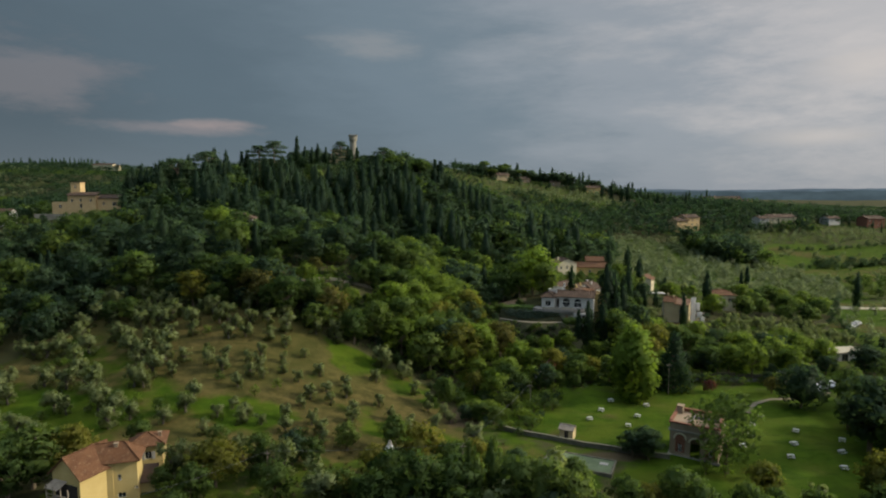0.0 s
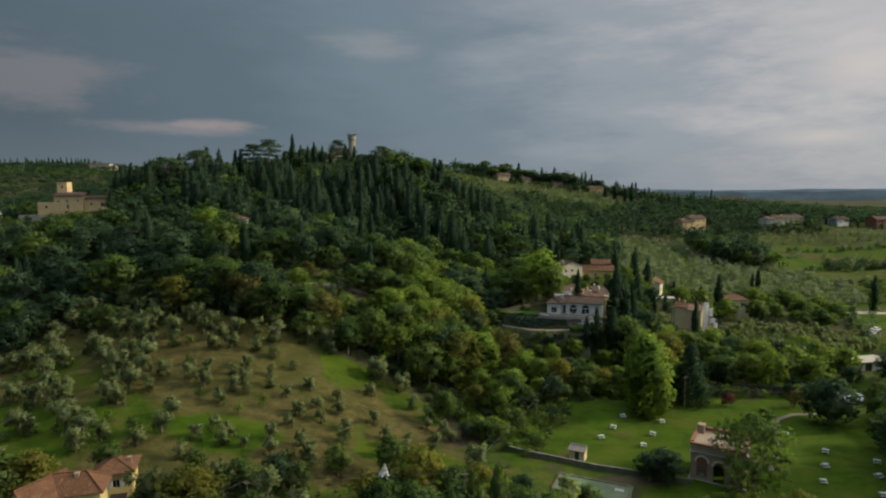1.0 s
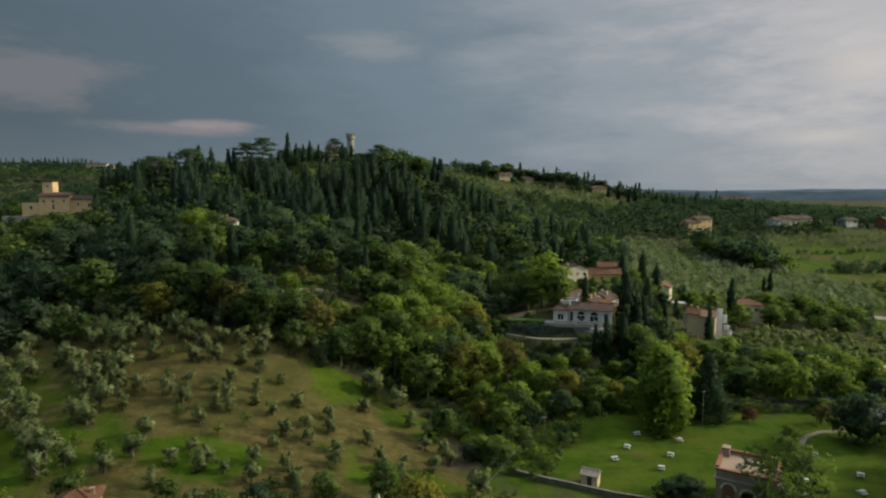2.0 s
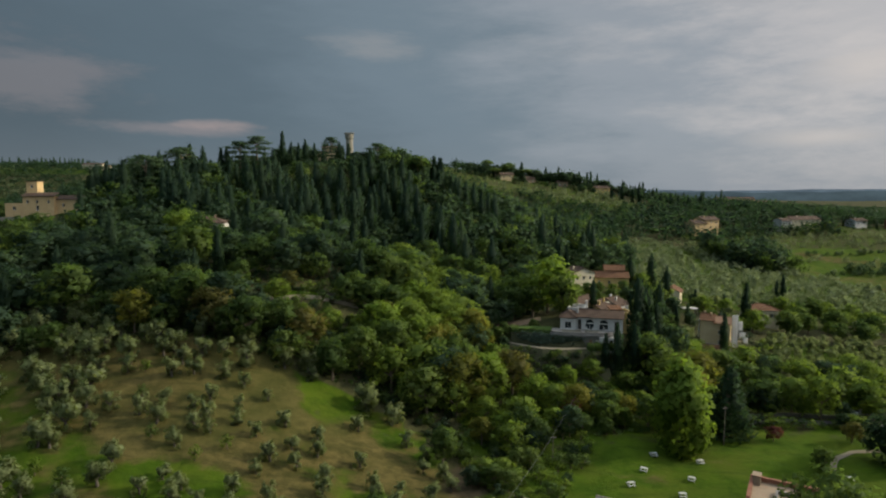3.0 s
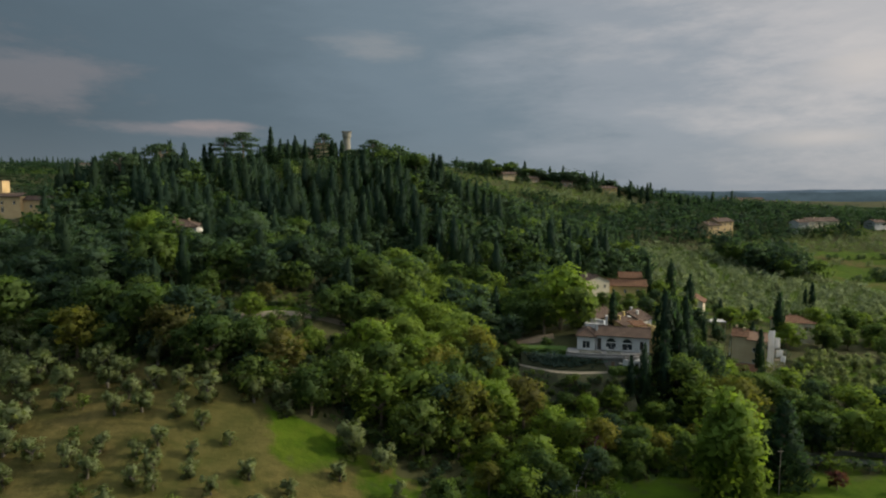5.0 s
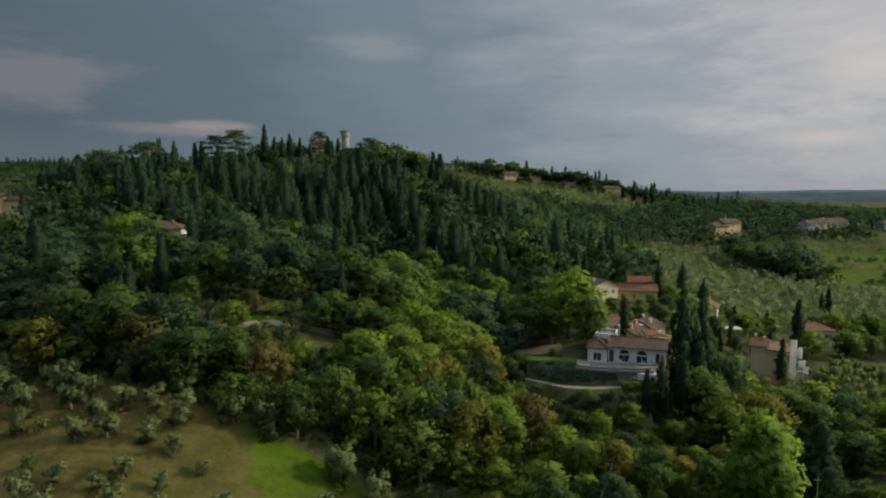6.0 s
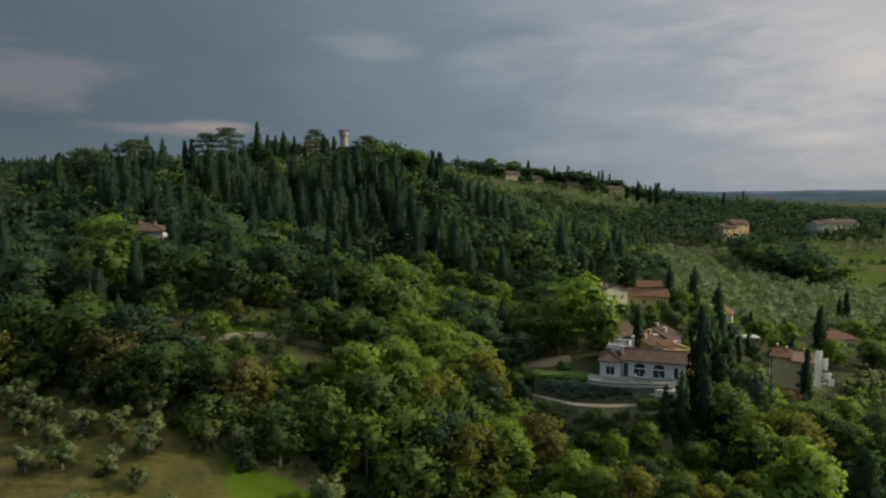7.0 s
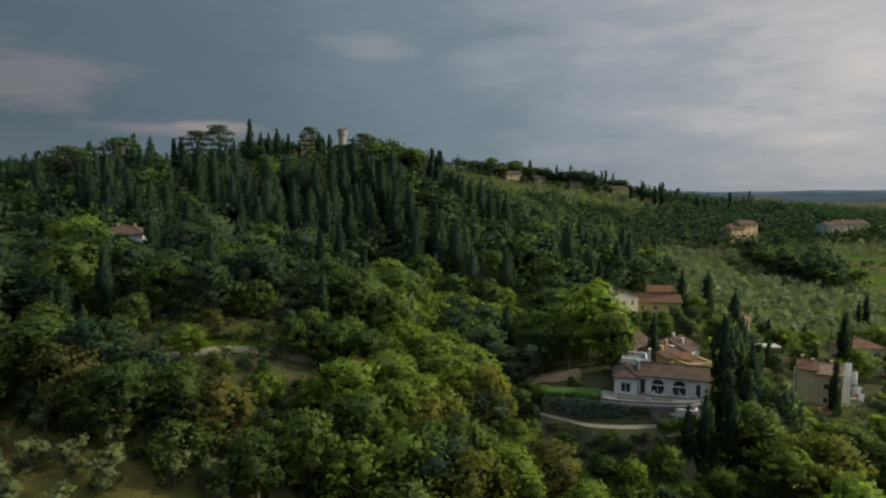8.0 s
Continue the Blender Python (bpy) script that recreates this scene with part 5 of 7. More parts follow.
def spindle(rng, lobes):
    """One uneven upright core through a column of lobes."""
    n = 8
    rings = [(0.02, lobes[0][3] * 0.5)] + [(l[2], l[3] * 0.55) for l in lobes] + [(0.985, 0.012)]
    a = np.arange(n) * 2 * math.pi / n
    v = np.concatenate([np.stack([np.cos(a) * r * rng.uniform(0.82, 1.12, n), np.sin(a) * r * rng.uniform(0.82, 1.12, n), np.full(n, z) + rng.uniform(-0.012, 0.012, n)], -1) for z, r in rings])
    f = [(k * n + i, k * n + (i + 1) % n, (k + 1) * n + (i + 1) % n, (k + 1) * n + i) for k in range(len(rings) - 1) for i in range(n)]
    return v, np.array(f)


def unit(v):
    return v / (np.linalg.norm(v, axis=1, keepdims=True) + 1e-9)


def stack(pieces):
    vs, fs, k = [], [], 0
    for v, f in pieces:
        vs.append(v)
        fs.append(f + k)
        k += len(v)
    return np.concatenate(vs), np.concatenate(fs)


def on_lobes(rng, lobes, n, near=0.68, wide=1.36):
    """Points near the outside of a heap of lobes, with outward directions."""
    L = np.array(lobes, float)
    area = (L[:, 3] * L[:, 4] * L[:, 5]) ** 0.66
    pick = rng.choice(len(L), n * 2, p=area / area.sum())
    d = rng.normal(0, 1, (n * 2, 3))
    d /= np.linalg.norm(d, axis=1, keepdims=True)
    p = L[pick, :3] + d * L[pick, 3:] * rng.uniform(near, wide, (n * 2, 1))
    deep = (((p[:, None] - L[None, :, :3]) / (L[None, :, 3:] * 0.64)) ** 2).sum(-1).min(1)
    keep = np.where(deep > 1)[0][:n]
    return p[keep], d[keep]


def crown_normals(v, lobes):
    """Outward directions that run smoothly over a heap of lobes."""
    L = np.array(lobes, float)
    off = (v[:, None] - L[None, :, :3]) / L[None, :, 3:]
    w = np.exp(-1.5 * (off ** 2).sum(-1, keepdims=True)) + 1e-9
    n = (off * w / L[None, :, 3:]).sum(1)
    n /= np.linalg.norm(n, axis=1, keepdims=True) + 1e-9
    whole = v - L[:, :3].mean(0)
    whole /= np.linalg.norm(whole, axis=1, keepdims=True) + 1e-9
    n = n + 1.0 * whole
    return n / (np.linalg.norm(n, axis=1, keepdims=True) + 1e-9)


def crown_shape(kind, rng, fine):
    """Lobes, leaf size and number of leaf clumps for a tree one metre high."""
    if kind in ("oak", "gold", "rust", "lime", "dark", "airy", "bright", "plum"):
        lobes = [(rng.normal(0, 0.02), rng.normal(0, 0.02), 0.54, 0.25, 0.25, 0.28)]
        lop, open_crown = rng.uniform(0, 6.283), 1.0 if kind in ("oak", "dark") else 1.12
        tiers = 26 if fine else 9
        for i in range(tiers):
            a, t = i * 2.399 + rng.uniform(-0.5, 0.5), -1.15 + 2.6 * (i + rng.uniform(0, 1)) / tiers
            r = 0.30 * rng.uniform(0.78, 1.08) * open_crown * (1 + 0.16 * math.cos(a - lop))
            k = rng.uniform(0.075, 0.135) * (1 if fine else 1.4)
            lobes.append((r * math.cos(a) * math.cos(t), r * math.sin(a) * math.cos(t), 0.54 + 0.33 * math.sin(t) * rng.uniform(0.85, 1.1), k * rng.uniform(0.9, 1.25), k * rng.uniform(0.9, 1.25), k * rng.uniform(0.75, 1.0)))
        return lobes, (0.031 if fine else 0.052), ((1040 if kind != "airy" else 1500) if fine else 150)
    if kind == "dome":
        lobes = [(0, 0, 0.46, 0.46, 0.46, 0.46)]
        for i in range(26):
            a, t = rng.uniform(0, 6.283), rng.uniform(-0.5, 1.45)
            lobes.append((0.42 * math.cos(a) * math.cos(t), 0.42 * math.sin(a) * math.cos(t), 0.46 + 0.44 * math.sin(t), 0.11, 0.11, 0.10))
        return lobes, 0.036, 1500
    if kind == "poplar":
        lobes = [(rng.normal(0, 0.03), rng.normal(0, 0.03), z, w, w, 0.12) for z, w in ((0.14, 0.19), (0.26, 0.22), (0.40, 0.23), (0.54, 0.22), (0.67, 0.19), (0.79, 0.145), (0.89, 0.09))]
        for i in range(18):
            a, z = rng.uniform(0, 6.283), rng.uniform(0.08, 0.80)
            r = 0.20 * (1 - 0.6 * z)
            lobes.append((r * math.cos(a), r * math.sin(a), z, 0.085, 0.085, 0.09))
        return lobes, 0.032, 2600
    if kind == "column":
        return [(rng.normal(0, 0.02), rng.normal(0, 0.02), z, w, w, 0.12) for z, w in ((0.15, 0.10), (0.3, 0.13), (0.45, 0.13), (0.6, 0.12), (0.75, 0.09), (0.88, 0.06))], 0.03, 700
    if kind == "olive":
        lobes = [(0, 0, 0.52, 0.19, 0.19, 0.30)]
        for i in range(18 if fine else 5):
            a, r, k = rng.uniform(0, 6.283), rng.uniform(0.10, 0.33), rng.uniform(0.07, 0.14) * (1 if fine else 1.6)
            lobes.append((r * math.cos(a), r * math.sin(a), rng.uniform(0.08, 0.88), k, k, k * 1.25))
        return lobes, (0.040 if fine else 0.054), (560 if fine else 100)
    if kind == "fir":
        lobes = []
        for i in range(9):
            z = 0.1 + i * 0.095
            w = 0.24 * (1.02 - z) + 0.02
            lobes.append((rng.normal(0, 0.012), rng.normal(0, 0.012), z, w, w, 0.075))
        return lobes, 0.034, 1500
    if kind == "cypress":
        lobes = []
        for i in range(9 if fine else 6):
            z = 0.06 + i * (0.105 if fine else 0.16)
            w = 0.092 * math.sin(math.pi * min(1, (z + 0.30) / 1.30)) ** 0.75 * rng.uniform(0.82, 1.2) + 0.010
            lobes.append((rng.normal(0, 0.008), rng.normal(0, 0.008), z, w, w, 0.10 if fine else 0.16))
        return lobes, (0.031 if fine else 0.045), (680 if fine else 150)
    if kind == "cedar":
        lobes = []
        for z, reach in ((0.16, 0.22), (0.29, 0.30), (0.42, 0.36), (0.56, 0.44), (0.70, 0.46), (0.82, 0.40), (0.91, 0.28), (0.97, 0.12)):
            for j in range(7):
                a = rng.uniform(0, 6.283)
                r = reach * math.sqrt(rng.uniform(0.05, 1))
                lobes.append((r * math.cos(a), r * math.sin(a), z + rng.uniform(-0.02, 0.02) - 0.05 * r, 0.13, 0.13, 0.034))
        return lobes, 0.028, 2200
    # umbrella pine
    lobes = []
    for i in range(14):
        a, r = rng.uniform(0, 6.283), 0.34 * math.sqrt(rng.uniform(0, 1))
        lobes.append((r * math.cos(a), r * math.sin(a), 0.80 - 0.9 * r * r, 0.15, 0.15, 0.13))
    return lobes, 0.030, 1100


def trunk_mesh(kind, rng):
    bm = bmesh.new()
    if kind == "cypress":
        tube(bm, (0, 0, -0.05), (0, 0, 0.25), 0.014, 0.010, 6)
    elif kind == "olive":
        fork = (rng.uniform(-0.05, 0.05), rng.uniform(-0.05, 0.05), 0.27)
        tube(bm, (0, 0, -0.12), fork, 0.05, 0.036, 7)
        for k in range(3):
            a = k * 2.1 + rng.uniform(0, 1)
            tube(bm, fork, (0.22 * math.cos(a), 0.22 * math.sin(a), 0.6), 0.036, 0.014, 5)
    else:
        tall = {"pine": 0.72, "fir": 0.8, "poplar": 0.75, "column": 0.7, "cedar": 0.9}.get(kind, 0.42)
        fork = (rng.uniform(-0.02, 0.02), rng.uniform(-0.02, 0.02), tall)
        tube(bm, (0, 0, -0.10), fork, 0.030, 0.018, 8)
        if kind not in ("fir", "poplar", "column"):
            for k in range(6):
                a = k * 1.1 + rng.uniform(0, 0.6)
                r = rng.uniform(0.14, 0.24)
                z = min(0.86, tall * rng.uniform(0.75, 1.0) + 0.14)
                tube(bm, (0, 0, tall * rng.uniform(0.7, 0.95)), (r * math.cos(a), r * math.sin(a), z), 0.013, 0.005, 5)
    me = bpy.data.meshes.new("trunk")
    bm.to_mesh(me)
    bm.free()
    me.materials.append(M_OLIVE_BARK if kind == "olive" else M_BARK)
    return me


def crown_arrays(kind, seed, fine, sparse=False, share=1.0):
    rng = np.random.default_rng(seed)
    lobes, leaf, count = crown_shape(kind, rng, fine)
    if sparse:
        lobes, count = lobes if kind == "cypress" else lobes[:5], count // 4
    near, wide = {"oak": (0.86, 1.14), "dark": (0.88, 1.12), "dome": (0.9, 1.1), "lime": (0.8, 1.22), "cypress": (0.8, 1.3), "olive": (0.8, 1.24)}.get(kind, (0.7, 1.32))
    p, d = on_lobes(rng, lobes, int(count * share) if fine else count, near, wide)
    up = 0.4 if kind in ("cypress", "column", "poplar") else 0.12
    slim = kind in ("cypress", "column")
    leaves = leaf_quads(rng, p, d, leaf, up, slim)
    pieces = [leaves]
    if slim:
        pieces.append(spindle(rng, lobes))
    elif kind != "airy":
        # the dense inner leaves of each lobe
        for l in lobes:
            m = (6 if min(l[3:]) < 0.12 else 22) if fine else 3 if sparse else 5
            c = np.array(l[:3]) + rng.normal(0, 0.26, (m, 3)) * np.array(l[3:])
            d2 = c - np.array((0, 0, 0.38)) + rng.normal(0, 0.05, (m, 3))
            pieces.append(leaf_quads(rng, c, unit(d2), min(0.11, 0.72 * min(l[3:])) if fine else 0.6 * min(l[3:])))
        if kind == "dome":
            pieces.append(ball(rng, lobes[0][:3], [r * 0.7 for r in lobes[0][3:]]))
    v, f = stack(pieces)
    return v, f, len(leaves[1]), crown_normals(v, lobes)


SPECIES = {
    "oak": ("broadleaf_tree", "full green broadleaf tree on the slope", "oak"),
    "gold": ("broadleaf_tree", "yellowing broadleaf tree in early autumn", "gold"),
    "rust": ("broadleaf_tree", "reddish-brown broadleaf tree among green ones", "rust"),
    "lime": ("broadleaf_tree", "bright yellow-green broadleaf tree in full leaf", "lime"),
    "bright": ("broadleaf_tree", "large bright yellow-green tree in full leaf", "poplar"),
    "plum": ("purple_tree", "dark purple-leaved plum tree at the wood's edge", "plum"),
    "dark": ("evergreen_oak", "dense dark evergreen oak with a rounded crown", "dark"),
    "airy": ("broadleaf_tree", "thin airy tree with sparse leaves", "oak"),
    "dome": ("evergreen_oak", "large dense dome-shaped evergreen tree on the lawn", "dark"),
    "poplar": ("poplar", "tall full yellow-green poplar at the lawn's edge", "poplar"),
    "column": ("poplar", "slender columnar poplar with upright boughs", "oak"),
    "olive": ("olive_tree", "silver-green olive tree with a gnarled trunk", "olive"),
    "fir": ("conifer", "dark conical conifer beside the lawn", "cypress"),
    "cypress": ("cypress", "dark slender cypress with a pointed top", "cypress"),
    "cedar": ("cedar", "dark cedar with flat layered boughs", "dark"),
    "pine": ("umbrella_pine", "umbrella pine with a flat dome of needles", "oak"),
}
VARIANTS = {"oak": 6, "cypress": 4, "olive": 5, "dark": 3, "lime": 3, "gold": 2, "cedar": 2, "pine": 2}
WIDTH = {"oak": 1.05, "gold": 1.05, "rust": 1.05, "lime": 1.1, "dark": 1.05, "cypress": 1.0, "olive": 1.1, "pine": 1.0}
protos = {}
dice = random.Random(11)


def in_valley(x, y):
    """Whether a place lies in the part of the valley that is built with trees."""
    return abs(x) < 0.80 * y + 8


def plant(kind, x, y, hgt, wide=1.0):
    """Sets a tree of that kind, height and relative width on the ground."""
    v = dice.randrange(VARIANTS.get(kind, 1))
    if not in_valley(x, y):
        return None
    w = hgt * WIDTH.get(kind, 1.0) * wide * dice.uniform(0.9, 1.12)
    m = pose(x, y, ground_z(x, y) - 0.05, 0, 0, dice.uniform(0, 360)) @ Matrix.Diagonal((w, w * dice.uniform(0.92, 1.08), hgt, 1))
    low = hgt < 3.3 and kind in ("oak", "lime", "dark", "gold", "bright")
    if (kind, v, low) in protos:
        first = protos[kind, v, low]
        return copy_thing(first, m @ Matrix.Diagonal((*(1 / k for k in first.scale), 1)))
    name, label, leaf = SPECIES[kind]
    if low:
        name, label = "shrub", ("dark evergreen shrub with dense leaves" if kind == "dark" else "low leafy green shrub with an uneven crown")
    ob = tagged(new(name), label, "shrub" if low else "tree", name.replace("_", " ") + "s")
    rng = np.random.default_rng(100 + v)
    cv, cf, count, cn = crown_arrays(kind, 31 * v + len(kind) + ord(kind[0]), not low)
    spray = M_LEAF if kind in ("cypress", "column") else M_SPRAY
    for pn, me in (("trunk", trunk_mesh(kind, rng)), ("crown", array_mesh("crown", cv, cf, spray[leaf], second=M_LEAF[leaf], first_count=count, normals=cn))):
        c = new(pn, me)
        c.parent = ob
    protos[kind, v, low] = ob
    ob.matrix_basis = m
    return ob


for x, y, hgt in (
    (-61, 87.2, 10.6), (-62, 83.1, 10.7), (-49.7, 96.9, 5.8), (-36.2, 84.1, 7), (-37.5, 97.9, 4.8), (-21.2, 96.2, 5.5),
    (-16.6, 102.2, 5.5), (-8.4, 104.1, 7.1), (-10.1, 83.9, 7.4), (-3.9, 82.9, 11.5), (1.3, 84.4, 10.1), (11, 83.4, 10.9),
    (14.5, 82.4, 11), (17.8, 80.8, 9.7), (27.4, 83.9, 6.7), (33.7, 85.4, 6.8), (36.6, 82.4, 7.5), (43.2, 82.8, 7.3),
    (47.3, 82.8, 6.5), (53.7, 82.8, 6.1), (81.6, 119, 8.1), (64.4, 128.1, 4.9), (71.6, 155.3, 5.9), (0.1, 129.7, 6.9),
    (15.2, 137.7, 7.9), (97.2, 142.7, 4.8), (30.9, 182.7, 11.8), (-16.7, 147.9, 11.2), (-16.6, 185.1, 13.4), (13.5, 241.4, 10.9),
):
    plant("oak", x, y, hgt)
for x, y, hgt in (
    (-56.6, 89.7, 9.2), (-3.6, 95.5, 9.7), (-15.3, 86, 6), (66.5, 88.9, 9.2), (50.1, 168.7, 8.6), (1.8, 168.6, 8.8),
    (0, 162.9, 9.2), (7.2, 170, 11),
):
    plant("gold", x, y, hgt)
for x, y, hgt in (
    (-41.3, 90.2, 6.2), (-38, 90.7, 6.5), (-25.2, 92.1, 6.8), (-14.4, 139.7, 5.5),
):
    plant("olive", x, y, hgt)
for x, y, hgt in (
    (3.9, 87.4, 11), (7.2, 87.9, 11.3), (5.1, 84.9, 10),
):
    plant("column", x, y, hgt)
for x, y, hgt in (
    (36.3, 107.5, 5.5), (78.8, 108.5, 15.5), (82.7, 150.2, 4.5), (66.2, 152.7, 7.3), (24.3, 140.7, 6.7), (56.1, 173.2, 11.4),
    (-9.2, 232.9, 9.5), (-64.8, 198, 8.6),
):
    plant("dark", x, y, hgt)
for x, y, hgt in (
    (48.5, 100.4, 14.4),
):
    plant("airy", x, y, hgt)
for x, y, hgt in (
    (79.3, 131.1, 10.2),
):
    plant("dome", x, y, hgt)
for x, y, hgt in (
    (77.3, 139.7, 4.3), (-35.5, 168.3, 4.9),
):
    plant("rust", x, y, hgt)
for x, y, hgt in (
    (43.4, 136.2, 17.9),
):
    plant("poplar", x, y, hgt)
for x, y, hgt in (
    (55, 142.2, 15), (118.3, 160.8, 9.3),
):
    plant("fir", x, y, hgt)
for x, y, hgt in (
    (73.4, 152.7, 8.8), (78.7, 151.7, 9.9), (89.6, 153.2, 8.1), (102, 160.3, 8.5), (-71.5, 192.8, 12.6), (-36.6, 161.6, 5.8),
    (-24.1, 157.1, 5.4), (-7.7, 165.8, 10.8),
):
    plant("lime", x, y, hgt)
for x, y, hgt in (
    (95.2, 217.4, 14.8), (130.9, 265.1, 9.2), (133.9, 266.1, 11.3), (73.6, 226.9, 13.9), (163.3, 237.7, 14.6), (-73.5, 310, 16.3),
    (-62.5, 308, 12.6), (-59.3, 312, 10.1), (-69.9, 312, 11.1), (-107.6, 290, 19.1), (-103, 292, 16.6), (-98.1, 300, 14.1),
    (-95.5, 300, 13.9), (-64.9, 305, 11.4), (-43.5, 312, 10.2), (-46.6, 310, 8.8), (-21.8, 300, 11.4), (-19.3, 300, 11.5),
    (-3.8, 292, 16.4), (-0.8, 292, 16.8), (-111.3, 270, 19.8), (-115.1, 250, 20.2), (-105.9, 275, 17.3), (65, 540, 14.5),
    (17.1, 560, 6), (22.4, 560, 6.9), (73, 540, 10.1), (79, 540, 9.7), (85.2, 540, 13), (89, 540, 8.1),
):
    plant("cypress", x, y, hgt)
for x, y, hgt in (
    (95.3, 540, 11.8), (103, 540, 10.7), (108.1, 540, 10.7), (113.1, 540, 12.7), (118.7, 540, 8.7), (129.7, 500, 11.5),
    (137.9, 500, 15.5), (145.9, 500, 13), (150.7, 500, 15.9), (161.4, 500, 14.2), (168.1, 500, 12), (175.5, 500, 11.8),
    (181.2, 500, 12.1), (189, 500, 11.1), (198.6, 500, 15.5), (-55.9, 192.3, 12.5), (-55.4, 163.7, 10), (-51.6, 162.2, 6.5),
    (-56.1, 162.2, 8.3), (-38.5, 156.4, 6), (-5.8, 194.2, 10.1), (-4.7, 195.7, 8), (40.2, 189.2, 9.8), (76.5, 191.3, 10.7),
    (66.7, 243.8, 13.4), (75.1, 246.7, 13.8), (50.9, 181.7, 12.2), (60.2, 195.7, 13.8), (39.9, 164.7, 12.1), (44.2, 165.7, 12.4),
):
    plant("cypress", x, y, hgt)
for x, y, hgt in (
    (37.1, 164.3, 9.3), (6.2, 176.2, 9.7), (42.5, 248.8, 10.5), (45.3, 250.3, 9.8), (-30.6, 236.9, 19.5), (-25, 239.9, 19),
    (-19.5, 245.5, 17.3), (-13.1, 244.9, 19.4), (-2.2, 255.2, 14.8), (-33.6, 230.3, 15.8), (-51.4, 258.3, 15.1), (-60.9, 246.5, 14.2),
    (-63, 226.6, 13.9), (-58.3, 198, 12.5), (-57.9, 205, 10.2),
):
    plant("cypress", x, y, hgt)
for x, y, hgt in (
    (-83.7, 305, 16), (-90.2, 302, 15.1), (-54.0, 326, 12.4), (-109.2, 285, 18.3), (-114.6, 265, 19.2), (-29.0, 302, 12.8),
):
    plant("cedar", x, y, hgt)
for x, y, hgt in (
    (-10.7, 292, 15.2), (37.5, 560, 12.5), (56.2, 560, 13.1), (64.5, 170, 8.7),
):
    plant("pine", x, y, hgt)
for x, y, hgt in (
    (28.5, 192.1, 16.6), (-72.9, 198, 12),
):
    plant("bright", x, y, hgt)

for x, y, hgt in ((-56.5, 318, 7.0), (-49.6, 322, 10.6), (-47.2, 318, 8.4), (-45.2, 320, 7.4), (-41.5, 312, 6.2), (-38.0, 308, 5.6)):
    plant("cypress", x, y, hgt, 1.25)
for x, y, hgt in ((-62.0, 326, 7.0), (-67.0, 330, 8.5), (-72.0, 326, 9.0), (-44.0, 326, 6.0), (-40.0, 318, 7.0), (-36.0, 312, 7.5), (-33.0, 306, 8.0), (-51.0, 312, 4.0), (-24.0, 298, 9.0), (-18.0, 296, 9.0), (-78.0, 318, 9.0)):
    plant("dark", x, y, hgt, 1.3)

# dark pines, oaks and cypresses round the houses of the far ridge
ridge_dice = random.Random(5)
for x0, x1, y0, hgt0 in ((22, 42, 530, 7.5), (30, 62, 536, 9.5), (68, 92, 533, 9.0), (96, 114, 530, 10.5), (122, 134, 527, 9.0), (136, 152, 522, 7.0), (56, 64, 514, 5.5), (78, 90, 512, 5.0), (104, 118, 511, 6.0)):
    x = x0
    while x < x1:
        plant("pine" if ridge_dice.random() < 0.14 else "cypress" if ridge_dice.random() < 0.25 else "dark", x, y0 + ridge_dice.uniform(-5, 5), hgt0 * ridge_dice.uniform(0.85, 1.25), 1.2)
        x += ridge_dice.uniform(2.6, 4.6)

# ---- trees by area ----
def scatter(poly, gap, seed, jitter=0.42, skip=0.0, rows_turn=0.0):
    """Places on a loose grid inside an outline."""
    r = random.Random(seed)
    px, py = [p[0] for p in poly], [p[1] for p in poly]
    cx, cy = sum(px) / len(px), sum(py) / len(py)
    span = max(max(px) - min(px), max(py) - min(py)) * 0.75 + gap
    n = int(span / gap)
    ca, sa = math.cos(radians(rows_turn)), math.sin(radians(rows_turn))
    out = []
    for i in range(-n, n + 1):
        for j in range(-n, n + 1):
            u, v = (i + (j % 2) * 0.5 * (jitter > 0.3) + r.uniform(-jitter, jitter)) * gap, (j + r.uniform(-jitter, jitter)) * gap
            k = r.random()
            x, y = cx + u * ca - v * sa, cy + u * sa + v * ca
            if k >= skip and inside(poly, x, y):
                out.append((x, y, r.random()))
    return out


BUILT = [(-78, -60, 190, 214), (-58, -38, 76, 99), (17, 36, 164, 174), (-55, -40, 76, 98), (39, 53, 100, 116), (26, 47, 168.5, 186), (15, 31, 178, 190), (34, 54, 182, 199), (43, 66, 231, 252), (70, 86, 188, 203), (97, 109, 219, 231), (73, 83, 216, 222), (74, 84, 232, 244), (-76, -61, 200, 214), (108, 122, 163, 173), (16, 34, 97, 109), (-168, -137, 255, 273), (-196, -186, 260, 272), (14, 37, 163.5, 173)]


def free(x, y):
    return not any(a < x < b and c < y < d for a, b, c, d in BUILT)


# the olive grove on the dry slope
for x, y, k in scatter(GROVE, 4.6, 5, 0.34, 0.20, -14):
    if not free(x, y) or (-30 < x < -15 and 128 < y < 140) or x > 4 or y < 102 + (x + 40) * 0.05:
        continue
    big = 1.42 if x < -58 or y > 138 else 1.15 if x < -44 else 0.95
    if k < 0.06:
        plant("lime", x, y, 2.6 + 1.5 * k)
    elif k < 0.13 and y < 134:
        plant("oak", x, y, 1.9 + 4 * k, 1.25)
    else:
        plant("olive", x, y, (2.2 + 1.5 * k) * big, 1.1)
# bushes against the farmhouse
for kind, x, y, hgt in (("oak", -41.6, 86.8, 4.4), ("lime", -40.2, 85.0, 3.2), ("oak", -42.4, 91.0, 3.2)):
    plant(kind, x, y, hgt)
